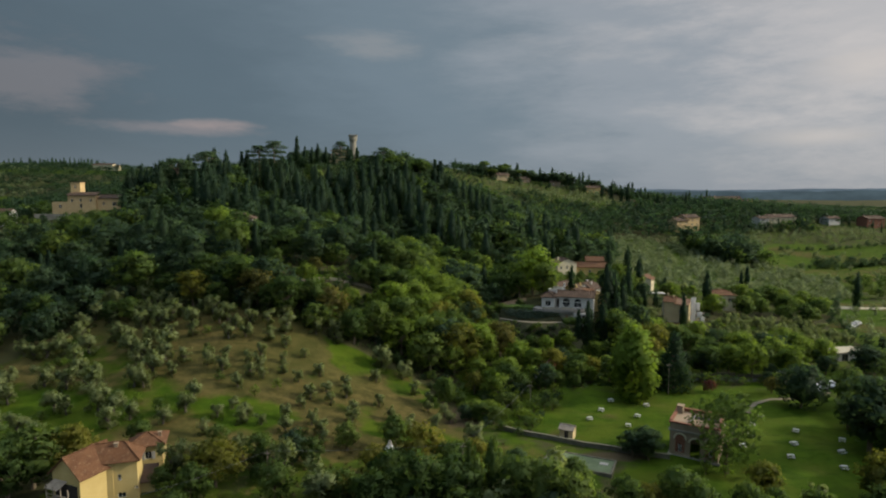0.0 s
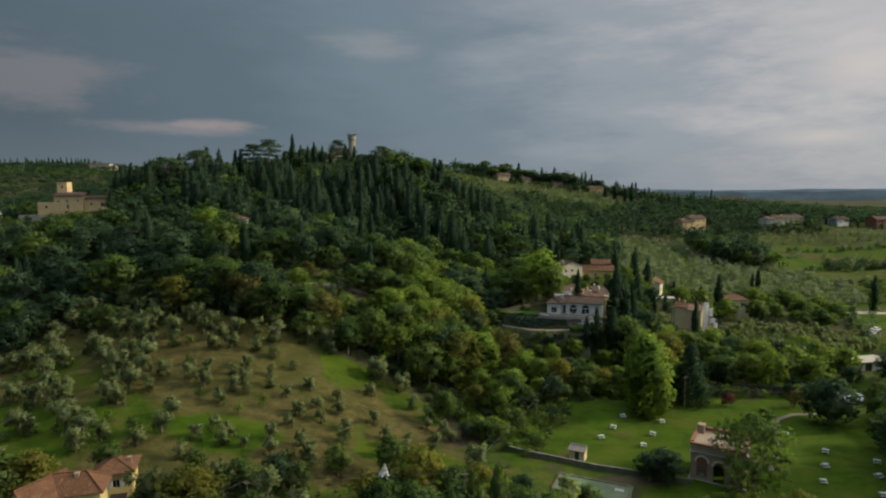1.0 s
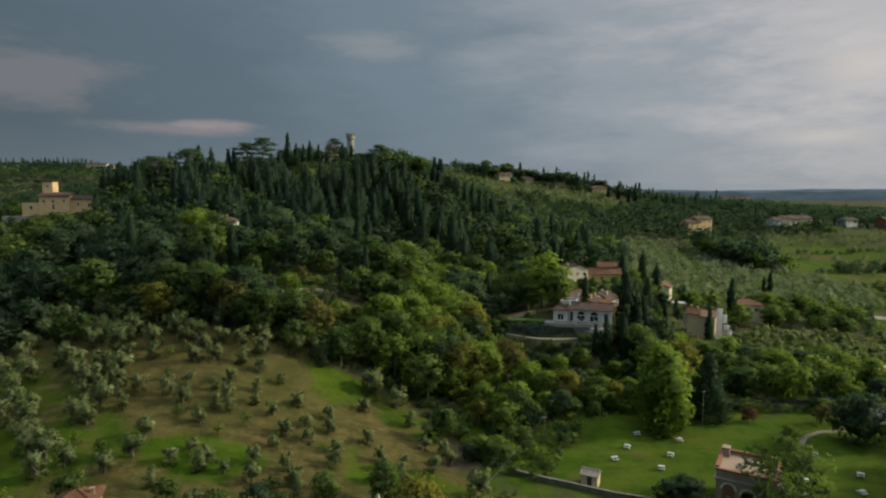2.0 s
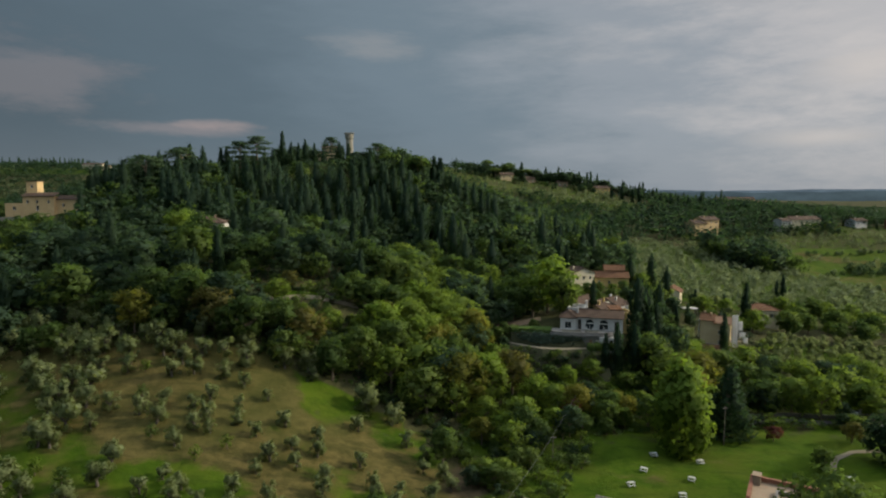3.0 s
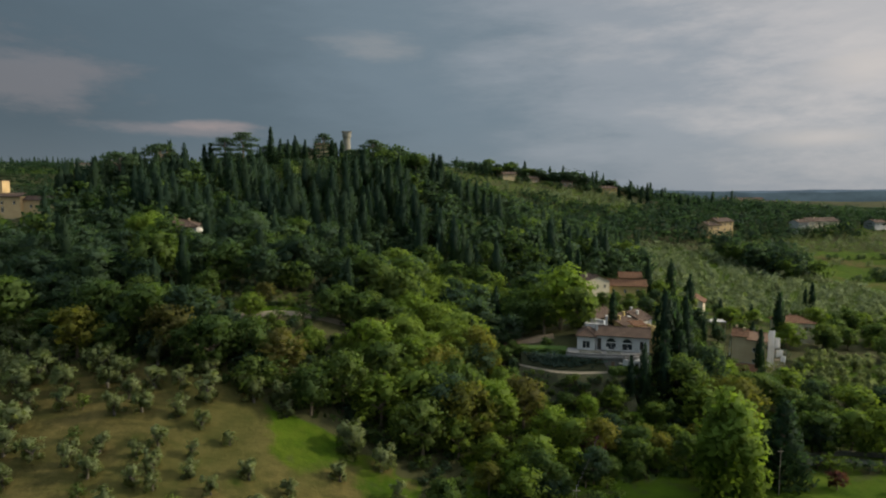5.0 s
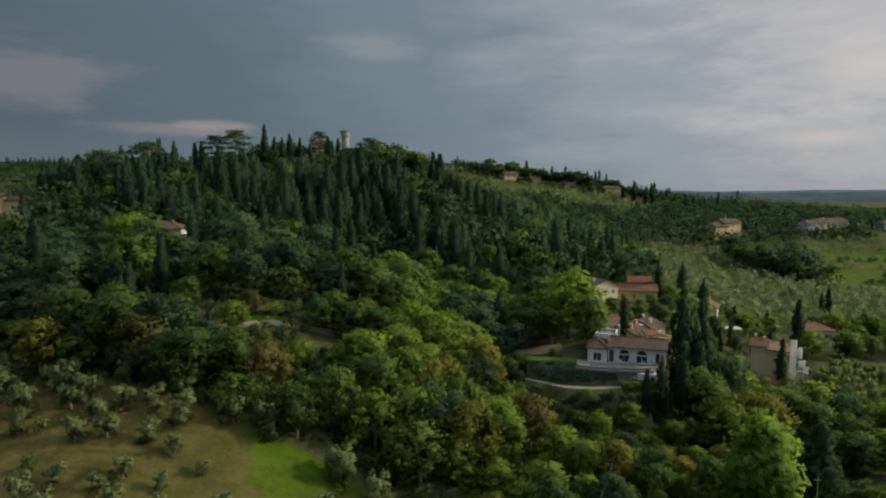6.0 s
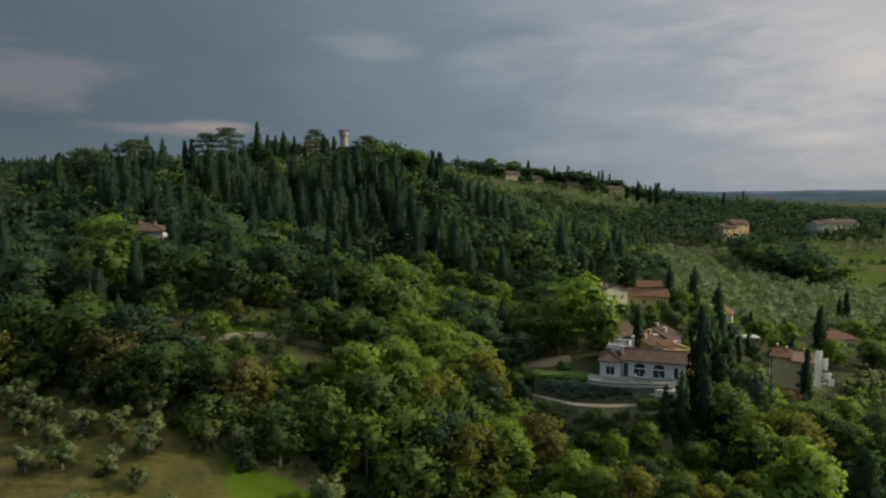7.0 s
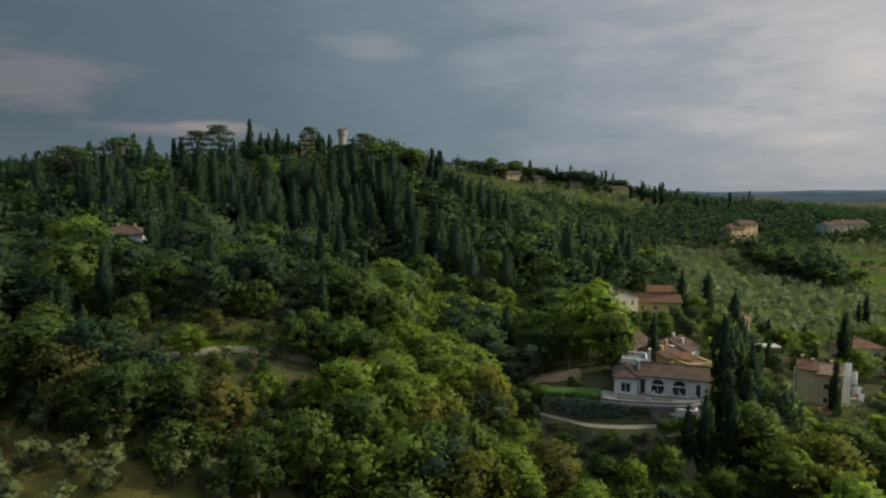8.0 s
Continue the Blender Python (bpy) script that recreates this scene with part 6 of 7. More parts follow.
# thick broadleaf wood between the grove, the lawn and the villa
WOOD = [(-26, 143), (-14, 146), (-2, 142), (8, 134), (14, 128), (22, 139), (38, 143), (58, 148), (60, 168), (46, 168), (30, 164), (12, 170), (10, 186), (-2, 186), (-18, 164), (-40, 157), (-60, 158), (-84, 150)]
mixed = ["oak"] * 5 + ["lime"] * 8 + ["gold"] * 4 + ["bright", "rust", "dark"]
mixed_west = ["oak"] * 9 + ["dark"] * 6 + ["gold"] * 2 + ["rust", "lime"]
for x, y, k in scatter(WOOD, 5.6, 8, 0.40):
    if free(x, y):
        low = 0.45 if 17 < x < 48 and y > 152 else 0.32 if -43 < x < -20 and y > 151 else 0.62 if (y < 150 and x > 4) or (-44 < x < -17 and y > 150) else 1.0
        kinds = mixed if x > -30 else mixed_west
        plant(kinds[int(k * 997) % len(kinds)], x, y, (7.0 + 5.0 * k) * low, 1.12)
# the slope above the drive
SLOPE = [(-44, 166), (-34, 176), (-18, 180), (-2, 188), (12, 190), (34, 205), (36, 228), (-60, 228), (-64, 200), (-82, 196), (-130, 205), (-150, 170), (-110, 150), (-84, 152)]
mixed2 = ["oak"] * 6 + ["dark"] * 7 + ["lime", "rust", "gold"] + ["cypress"] * 3
slope_oak, slope_dark, slope_lime = [], [], []
for x, y, k in scatter(SLOPE, 7.0, 21, 0.42):
    if free(x, y) and not inside(TERRACES, x, y):
        kind = mixed2[int(k * 991) % len(mixed2)]
        if x > -16 and k < 0.55:
            slope_lime.append((x, y, 7.0 + 7.0 * k, 1.2))
        elif y > 172 or x < -60:
            if kind == "cypress":
                plant(kind, x, y, 9 + 5 * k)
            else:
                (slope_dark if kind == "dark" or (x < -45 and k < 0.8) else slope_oak).append((x, y, 7.5 + 6.5 * k, 1.2))
        else:
            plant(kind, x, y, 6.5 + 5.0 * k if kind != "cypress" else 9 + 4 * k, 1.08)
# round the drive on the slope
for x, y, k in scatter([(-18, 163), (-40, 156), (-52, 160), (-44, 167), (-36, 177), (-18, 182), (-2, 189), (0, 182)], 5.2, 23, 0.42, 0.1):
    if not inside(TERRACES, x, y):
        (slope_dark if k < 0.3 else slope_oak).append((x, y, (4.0 + 5.0 * k) * (0.36 if y < 168 and x > -44 else 1.0), 1.2))
# shrubs on the bank beside the lawn
for x, y, k in scatter([(10, 119), (16, 129), (23, 138), (34, 141), (30, 146), (16, 142), (6, 132), (4, 121)], 2.9, 25, 0.42, 0.1):
    plant(("oak", "lime", "oak", "dark")[int(k * 97) % 4], x, y, 1.8 + 2.6 * k, 1.25)
# left border of the grove
for x, y, k in scatter([(-150, 150), (-84, 150), (-92, 132), (-106, 112), (-100, 100), (-66, 97), (-66, 88), (-150, 84)], 6.4, 33, 0.42, 0.1):
    (slope_dark if k < 0.8 else slope_oak).append((x, y, 6 + 4.5 * k, 1.15))
# the upper rim of the grove, where olives give way to wood
for x, y, k in scatter([(-92, 140), (-60, 143), (-36, 144), (-22, 143), (-22, 152), (-44, 158), (-84, 156)], 4.0, 35, 0.42, 0.1):
    if k < 0.5:
        plant("olive", x, y, 4.0 + 3 * k)
    else:
        (slope_dark if k < 0.75 else slope_oak).append((x, y, 3.5 + 3.5 * k, 1.3))
# hedgerow along the foot of the grove and the near gardens
for x, y, k in scatter([(-38, 97), (-4, 103), (8, 115), (13, 112), (16, 97), (30, 92), (60, 90), (72, 88), (72, 76), (-38, 78)], 5.4, 17, 0.44, 0.25):
    if free(x, y):
        plant(("oak", "oak", "oak", "gold", "dark", "oak", "olive")[int(k * 98) % 7], x, y, 3.2 + 3.6 * k + (1.5 if y < 90 else 0), 1.1)
# gardens and trees round the hamlet and behind the lawn
for x, y, k in scatter([(60, 152), (110, 152), (128, 160), (108, 172), (84, 180), (64, 178), (58, 168)], 6.2, 41, 0.42, 0.25):
    if free(x, y):
        plant(("lime", "oak", "oak", "dark", "lime")[int(k * 97) % 5], x, y, 4.5 + 4.5 * k, 1.2)
for x, y, k in scatter([(46, 178), (70, 184), (70, 204), (96, 208), (110, 236), (100, 246), (68, 246), (66, 226), (54, 204)], 6.0, 43, 0.42, 0.2):
    if free(x, y):
        plant(("oak", "dark", "oak", "cypress", "lime", "olive")[int(k * 95) % 6], x, y, 4.0 + 4.0 * k, 1.1)
for x, y, k in scatter([(98, 206), (128, 206), (150, 226), (140, 246), (112, 240)], 6.5, 47, 0.42, 0.15):
    plant(("oak", "lime", "oak", "dark")[int(k * 93) % 4], x, y, 4.5 + 4.0 * k, 1.15)
for x, y, k in scatter([(84, 128), (104, 138), (140, 158), (160, 140), (110, 96), (78, 92), (84, 104)], 6.5, 51, 0.42, 0.15):
    plant(("oak", "dark", "oak", "lime")[int(k * 93) % 4], x, y, 7 + 5.0 * k, 1.1)
for x, y, k in scatter(LOW_OLIVES, 3.9, 53, 0.25, 0.05, 20):
    if free(x, y):
        plant("olive", x, y, 2.8 + 1.4 * k)


# ---- woods further off, too many to count ----
def woodland(name, kind, leaf, places, label, category, seed, fine=False, sparse=False):
    """Many low-detail trees of a kind in one mesh: places are x, y, height, width factor."""
    rng = np.random.default_rng(seed)
    shapes = [crown_arrays(kind, seed + i, fine, sparse, 0.6) for i in range(5)]
    vs, fs, ts, ns, core, k = [], [], [], [], [], 0
    for x, y, hgt, wide in places:
        if not in_valley(x, y):
            continue
        v, f, count, nv = shapes[rng.integers(len(shapes))]
        a = rng.uniform(0, 6.283)
        w = hgt * wide * rng.uniform(0.88, 1.15)
        c, s = math.cos(a) * w, math.sin(a) * w
        p = np.stack([v[:, 0] * c - v[:, 1] * s + x, v[:, 0] * s + v[:, 1] * c + y, v[:, 2] * hgt + ground_z(x, y) - 0.3], -1)
        vs.append(p.astype(np.float32))
        q = nv / np.array((w, w, hgt)) * w
        ns.append(np.stack([q[:, 0] * math.cos(a) - q[:, 1] * math.sin(a), q[:, 0] * math.sin(a) + q[:, 1] * math.cos(a), q[:, 2]], -1))
        fs.append(f + k)
        core.append(np.arange(len(f)) >= count)
        ts.append(np.full(len(v), rng.uniform(0, 1), np.float32))
        k += len(v)
    me = array_mesh(name, np.concatenate(vs), np.concatenate(fs), M_SPRAY_MANY[leaf] if fine else M_MANY[leaf], normals=unit(np.concatenate(ns)))
    if fine:
        me.materials.append(M_MANY[leaf])
        me.polygons.foreach_set("material_index", np.concatenate(core).astype(np.int32))
    me.attributes.new("tree_tint", "FLOAT", "POINT").data.foreach_set("value", np.concatenate(ts))
    return tagged(new(name, me), label, category, kind="stuff")


HILL = [(-150, 196), (-130, 206), (-82, 200), (-62, 226), (36, 230), (40, 250), (70, 256), (84, 300), (70, 345), (30, 345), (10, 325), (-60, 335), (-120, 320), (-140, 285), (-240, 300), (-240, 200)]
hill_dark, far_dark = [], []
cyp, oak, far_oak, far_cyp, far_ol = [], [], [], [], []
for x, y, k in scatter(HILL, 5.8, 61, 0.44):
    if not free(x, y):
        continue
    grove_of = math.sin(x / 19.0 + 1.0) * math.sin(y / 15.0) + 0.5 * math.sin(x / 7.0 + y / 9.0)
    top = y > 280
    # the castle looks out over a dip in the tree tops
    cap = max(1.5, (64.6 if -59 < x < -47 else 66.6) + (y - 305) * 0.06 - ground_z(x, y)) if -62 < x < -30 and y > 262 else 99.0
    if -105 < x < 60 and 226 < y < 296 and grove_of > (-0.1 if x < 26 else 0.2):
        cyp.append((x, y, min(cap, (11 + 9.5 * k) * ((0.6 if x < -32 else 0.8) if top else 1)), 1.5 - 0.4 * k))
    elif x < -125:
        shy = 0.6 if -178 < x < -126 and 228 < y < 264 else 1.0
        low = 50.0 - 0.028 * y - ground_z(x, y) if x > -168 and y < 264 else 99.0
        if low > 1.2:
            (far_ol if k < 0.25 else hill_dark if k < 0.8 else oak).append((x, y, min((3.5 + 5 * k) * shy, low), 1.2))
    else:
        (oak if k > 0.91 else hill_dark).append((x, y, 4.0 + 3.0 * k if x < -112 and y < 245 else (6.5 + 6.5 * k) * ((0.62 if x < -32 else 0.95) if top else 1) if cap > 90 else min(cap, 5 + 5 * k), 1.2))
        if k > 0.84 and not top:
            cyp.append((x + 2, y + 2, 8 + 5 * k, 1.1))
for x, y, k in scatter([(-240, 300), (-140, 285), (-120, 320), (-60, 335), (10, 325), (40, 345), (60, 400), (140, 500), (150, 560), (60, 590), (-40, 600), (-150, 640), (-160, 500)], 6.3, 67, 0.42, 0.10):
    if -140 < x < -62 and y > 420 or (-64 < x < -40 and y < 362) or (35 < x < 155 and 478 < y < 548):
        continue
    if k < 0.05:
        far_cyp.append((x, y, 5 + 60 * k, 1.1))
    else:
        clump = 0.62 + 0.75 * max(0.0, math.sin(x / 17.0 + 0.6 * math.sin(y / 23.0)) * math.sin(y / 21.0 + 1.0))
        if x > 55 and y < 470:
            clump = max(clump, 0.95)
        (far_dark if k > 0.14 else far_oak).append((x, y, (4.2 + 4.4 * k) * clump, 1.5))
# the tall dark cypresses beside the towered farm
for x, y, k in scatter([(-140, 262), (-96, 256), (-92, 288), (-134, 292)], 4.4, 63, 0.42, 0.15):
    cyp.append((x, y, max(6.0, min(12 + 7 * k, 62.5 + 3 * k - ground_z(x, y))), 1.35))
# belts and copses on the right-hand slopes
for poly, gap, seed in (([(10, 560), (44, 542), (150, 542), (200, 530), (210, 560), (130, 590), (10, 610)], 6.5, 70), ([(84, 360), (120, 388), (160, 384), (215, 420), (330, 470), (330, 520), (200, 510), (140, 480), (70, 400)], 6.0, 71),
                        ([(146, 374), (182, 366), (180, 336), (164, 330), (148, 350)], 5.0, 72), ([(228, 430), (300, 470), (360, 470), (350, 430), (280, 425)], 6.0, 73),
                        ([(150, 510), (420, 540), (480, 640), (240, 640), (160, 580)], 7.0, 74), ([(240, 640), (700, 700), (1150, 1500), (400, 1500), (120, 800)], 24.0, 75),
                        ([(-250, 300), (-150, 330), (-160, 520), (-420, 620), (-420, 380)], 8.5, 76), ([(-420, 620), (-160, 560), (-160, 900), (-800, 1050), (-800, 700)], 11.0, 77)):
    for x, y, k in scatter(poly, gap, seed, 0.45, 0.12):
        if k < 0.05 + 0.06 * math.sin(x / 23):
            far_cyp.append((x, y, 6 + 60 * k, 1.2))
        elif seed == 72:
            (hill_dark if k > 0.35 else oak).append((x, y, 10.0 + 5.0 * k, 1.2))
        elif seed == 70 and y < 556:
            far_dark.append((x, y, (6.0 + 7.0 * k) * (0.75 + 0.45 * math.sin(x / 7.0)), 1.3))
        elif seed == 75:
            far_dark.append((x, y, 4.0 + 4.5 * k, 3.2))
        elif seed == 77:
            (far_dark if math.sin(x / 47 + y / 71) + 2.2 * k > 0.3 else far_ol).append((x, y, 4.5 + 6.5 * k, 2.2))
        elif seed in (71, 73) and 268 < x < 330 and y < 452:
            continue
        elif seed in (71, 74) and (x < 145 or y > 0.25 * (x - 150) + 422):
            (far_cyp if k < 0.16 else far_dark).append((x, y, 8.0 + 6.0 * k, 1.1 if k < 0.16 else 1.35))
        else:
            (far_dark if math.sin(x / 31 + y / 47) + 2 * k > 0.1 else far_oak).append((x, y, (6.0 if seed < 72 else 5.5) + 5.5 * k, 1.45))
for x, y, k in scatter([(172, 250), (205, 256), (300, 260), (330, 290), (196, 292)], 7.0, 79, 0.45, 0.3):
    oak.append((x, y, 3.5 + 4 * k, 1.2))
for x, y, k in scatter([(-760, 980), (-575, 1000), (-575, 1060), (-760, 1060)], 9.0, 80, 0.45, 0.2):
    far_cyp.append((x, y, 9 + 9 * k, 1.3))
for x, y, k in scatter([(30, 344), (84, 302), (100, 350), (84, 384), (60, 404), (20, 364)], 5.6, 88, 0.44):
    if k < 0.35:
        cyp.append((x, y, 6 + 14 * k, 1.3))
    else:
        hill_dark.append((x, y, 4.5 + 3.5 * k, 1.3))
for x, y, k in scatter([(56, 392), (92, 386), (146, 470), (66, 468)], 6.0, 92, 0.44):
    (far_cyp if k < 0.15 else far_oak if k > 0.85 else far_dark).append((x, y, 6.0 + 4.5 * k, 1.3))
# the broken crest of pines, oaks and cypresses between the ridge houses
for x, hgt in ((62, 9), (73, 12), (79, 14), (85, 13), (91, 14), (96, 10), (102, 17), (107, 19), (111, 17), (116, 9), (133, 11), (138, 9), (146, 8), (150, 10)):
    far_dark.append((x, 556 + dice.uniform(-5, 5), hgt, 0.8))
for x, hgt in ((68, 14), (99, 15), (124, 15), (128, 17), (131, 14), (141, 12), (154, 13), (158, 11), (162, 12), (166, 12), (169, 15), (173, 16), (177, 11), (182, 13), (187, 10), (193, 11), (199, 10), (205, 12), (209, 10), (216, 11), (224, 14), (233, 12), (240, 16), (244, 12)):
    far_cyp.append((x, 556 + dice.uniform(-6, 6), hgt, 1.7))
for x, y, k in scatter([(218, 342), (272, 352), (272, 362), (216, 352)], 5.0, 91, 0.42, 0.1):
    hill_dark.append((x, y, 3.8 + 3 * k, 1.4))
# hedgerows between the far fields and trees before the far houses
for line, gap in (([(190, 300), (240, 312), (310, 330)], 4.0), ([(200, 342), (262, 350), (340, 362)], 4.0), ([(214, 384), (280, 392), (350, 396)], 4.5), ([(128, 172), (136, 210), (162, 248)], 5.0), ([(150, 396), (172, 401)], 3.4), ([(176, 404), (190, 408)], 4.0),
                  ([(224, 430), (262, 432)], 4.5), ([(282, 444), (330, 442)], 5.0), ([(38, 513), (84, 516)], 5.5), ([(90, 515), (142, 509)], 5.5)):
    for (x1, y1), (x2, y2) in zip(line, line[1:]):
        for i in range(int(math.hypot(x2 - x1, y2 - y1) / gap) + 1):
            f = i * gap / math.hypot(x2 - x1, y2 - y1)
            hill_dark.append((x1 + (x2 - x1) * f + dice.uniform(-1, 1), y1 + (y2 - y1) * f + dice.uniform(-1.5, 1.5), dice.uniform(1.8, 4.2), 1.4))
olives = [(x, y, 2.4 + 2.8 * k, 1.4) for x, y, k in scatter(OLIVES, 4.2, 83, 0.42, 0.06, 24)]
olives += [(x, y, 3.0 + 1.8 * k, 1.25) for x, y, k in scatter([(190, 385), (228, 402), (340, 392), (360, 430), (228, 428), (200, 415)], 6.5, 85, 0.35, 0.12, 10)]
olives += [(x, y, 2.6 + 2.2 * k, 1.3) for x, y, k in scatter([(196, 300), (240, 292), (262, 330), (330, 345), (300, 384), (224, 398), (192, 370)], 9.5, 84, 0.42, 0.66, 15)]
olives += [(x, y, 2.4 + 1.8 * k, 1.3) for x, y, k in scatter([(35, 470), (155, 470), (155, 508), (35, 514)], 5.4, 89, 0.35, 0.5, 6)]
olives += [(x, y, 2.6 + 2.2 * k, 1.3) for x, y, k in scatter(FIELD, 8.5, 87, 0.42, 0.35, 15)]
olives += [(x, y, 3.0 + 1.8 * k, 1.25) for x, y, k in scatter([(62, 468), (140, 480), (130, 520), (50, 480)], 5.2, 86, 0.35, 0.15, 10)]
woodland("cypress_wood", "cypress", "cypress", cyp, "dense dark cypresses covering the hillside", "cypresses", 3, True)
woodland("slope_wood", "oak", "oak", slope_oak, "green broadleaf wood on the near slope", "wood", 25, True)
woodland("bright_wood", "lime", "lime", slope_lime, "bright yellow-green wood beside the villa", "wood", 29, True)
woodland("evergreen_wood", "dark", "dark", slope_dark, "dark evergreen oaks on the near slope", "wood", 27, True)
woodland("hill_wood", "oak", "oak", oak, "mixed green broadleaf wood on the hillside", "wood", 5)
woodland("dark_hill_wood", "dark", "dark", hill_dark, "dark evergreen wood on the hillside", "wood", 6)
woodland("far_wood", "oak", "oak", far_oak, "distant dark broadleaf woods", "wood", 7, sparse=True)
woodland("dark_far_wood", "dark", "cypress", far_dark, "distant dark evergreen woods", "wood", 8, sparse=True)
woodland("far_cypresses", "cypress", "cypress", far_cyp, "distant cypresses along the ridges", "cypresses", 9, sparse=True)
woodland("olive_field", "olive", "silver", olives + far_ol, "silver-green olive field on the slope", "olive trees", 13)


# ---- planting in front of the villa ----
def bed_top(x):
    return float(np.interp(x, (16.5, 22, 26.5, 30, 34), (173.2, 172.2, 170.0, 169.1, 168.3)))


def bed_foot(x):
    return float(np.interp(x, (16.5, 18, 20.7, 23.4, 28.4, 34), (172.6, 171.6, 169.7, 168.4, 167.5, 167.6)))


def path_mid(x):
    return float(np.interp(x, (16, 19.8, 23, 27.2, 32.3, 38), (172.4, 169.2, 167.1, 166.2, 166.7, 167.6)))


def bed_z(x, y):
    return 16.3 - 2.1 * min(1.0, max(0.0, (bed_top(x) - y) / max(0.4, bed_top(x) - bed_foot(x))))


bed = [16.6 + 16.9 * k / 18 for k in range(19)]
bm = bmesh.new()
rows = []
for j in range(6):
    rows.append([])
    for x in bed:
        y = bed_top(x) + (bed_foot(x) - bed_top(x)) * j / 5
        rows[-1].append(bm.verts.new((x - 0.25 * (5 - j) * (x > 33), y, bed_z(x, y))))
for j in range(5):
    for i in range(18):
        bm.faces.new((rows[j + 1][i], rows[j + 1][i + 1], rows[j][i + 1], rows[j][i]))
lip = [bm.verts.new((v.co.x, v.co.y - 0.15, v.co.z - 0.9)) for v in rows[-1]]
for i in range(18):
    bm.faces.new((lip[i], lip[i + 1], rows[-1][i + 1], rows[-1][i]))
for end, o in ((0, -0.2), (18, 0.1)):
    side = [bm.verts.new((r[end].co.x + o, r[end].co.y, r[end].co.z - 4)) for r in rows]
    for j in range(5):
        bm.faces.new((side[j], side[j + 1], rows[j + 1][end], rows[j][end]))
me = bpy.data.meshes.new("planted_bed")
bm.to_mesh(me)
bm.free()
me.materials.append(M_BED)
tagged(new("planted_bed", me), "sloping soil bed below the villa terrace", "flower bed", kind="structure")


def bank(name, near, far, material, label, category):
    """A strip of ground from one line of places to another."""
    bm = bmesh.new()
    rows = [[bm.verts.new(Vector(a).lerp(Vector(b), j / 4)) for a, b in zip(near, far)] for j in range(5)]
    for j in range(4):
        for i in range(len(near) - 1):
            bm.faces.new((rows[j + 1][i], rows[j + 1][i + 1], rows[j][i + 1], rows[j][i]))
    me = bpy.data.meshes.new(name)
    bm.to_mesh(me)
    bm.free()
    me.materials.append(material)
    return tagged(new(name, me), label, category, kind="structure")


# the gravel path below the bed and the overgrown bank below the path
along = [15.5 + 22.5 * k / 24 for k in range(25)]
line_1 = [(x, path_mid(x) + 0.65, 13.95) for x in along]
line_2 = [(x, path_mid(x) - 0.55, 13.85) for x in along]
line_3 = [(x, path_mid(x) - 6.0, ground_z(x, path_mid(x) - 6.0) - 0.3) for x in along]
bank("path", line_1, line_2, M_TRACK, "curved gravel garden path below the bed", "path")
bank("grass_bank", line_2, line_3, M_BED, "overgrown bank below the garden path", "bank")
bank("bed_foot", [(x, bed_foot(x) + 0.1, 14.0) for x in along], line_1, M_BED, "dark soil strip along the garden path", "bank")
for k in range(70):
    x, f = 17.0 + 19.5 * ((k * 0.618) % 1), dice.uniform(0.12, 0.95)
    y = path_mid(x) - 1.0 - 4.8 * f
    ob = plant(("oak", "dark", "lime", "oak")[k % 4], x, y, dice.uniform(0.8, 1.9), 1.5)
    ob.matrix_basis = Matrix.Translation((0, 0, 13.8 + (ground_z(x, path_mid(x) - 6.0) - 14.1) * f - ground_z(x, y))) @ ob.matrix_basis


def agave(x, y, z, s):
    """A rosette of stiff grey-green leaves."""
    ob = tagged(new("agave"), "grey-green agave rosette in the sloping bed", "plant", "agaves in the bed")
    ob.matrix_basis = pose(x, y, z, 0, 0, dice.uniform(0, 360)) @ Matrix.Diagonal((s, s, s, 1))
    bm = bmesh.new()
    for k in range(12):
        a, tilt = k * 2.399, 0.35 + 0.07 * k
        d = Vector((math.cos(a) * math.cos(tilt), math.sin(a) * math.cos(tilt), math.sin(tilt)))
        w = Vector((-math.sin(a), math.cos(a), 0)) * 0.09
        p = [bm.verts.new(v) for v in (w * 0.7, d * 0.3 + w, d * 0.75, d * 0.3 - w, w * -0.7)]
        bm.faces.new(p)
    part("leaf_rosette", bm, M_AGAVE, ob)
    return ob


first_agave = None
for x, y, k in scatter([(17, 173.0), (22, 172.0), (26.5, 169.9), (30, 169.0), (33.4, 168.2), (33.0, 167.7), (28.4, 167.7), (23.4, 168.6), (20.7, 169.9), (18, 171.7)], 0.52, 91, 0.3, 0.04):
    if first_agave is None:
        first_agave = agave(x, y, bed_z(x, y), 1.05)
    else:
        copy_thing(first_agave, pose(x, y, bed_z(x, y), 0, 0, k * 360) @ Matrix.Scale(0.85 + 0.5 * k, 4))


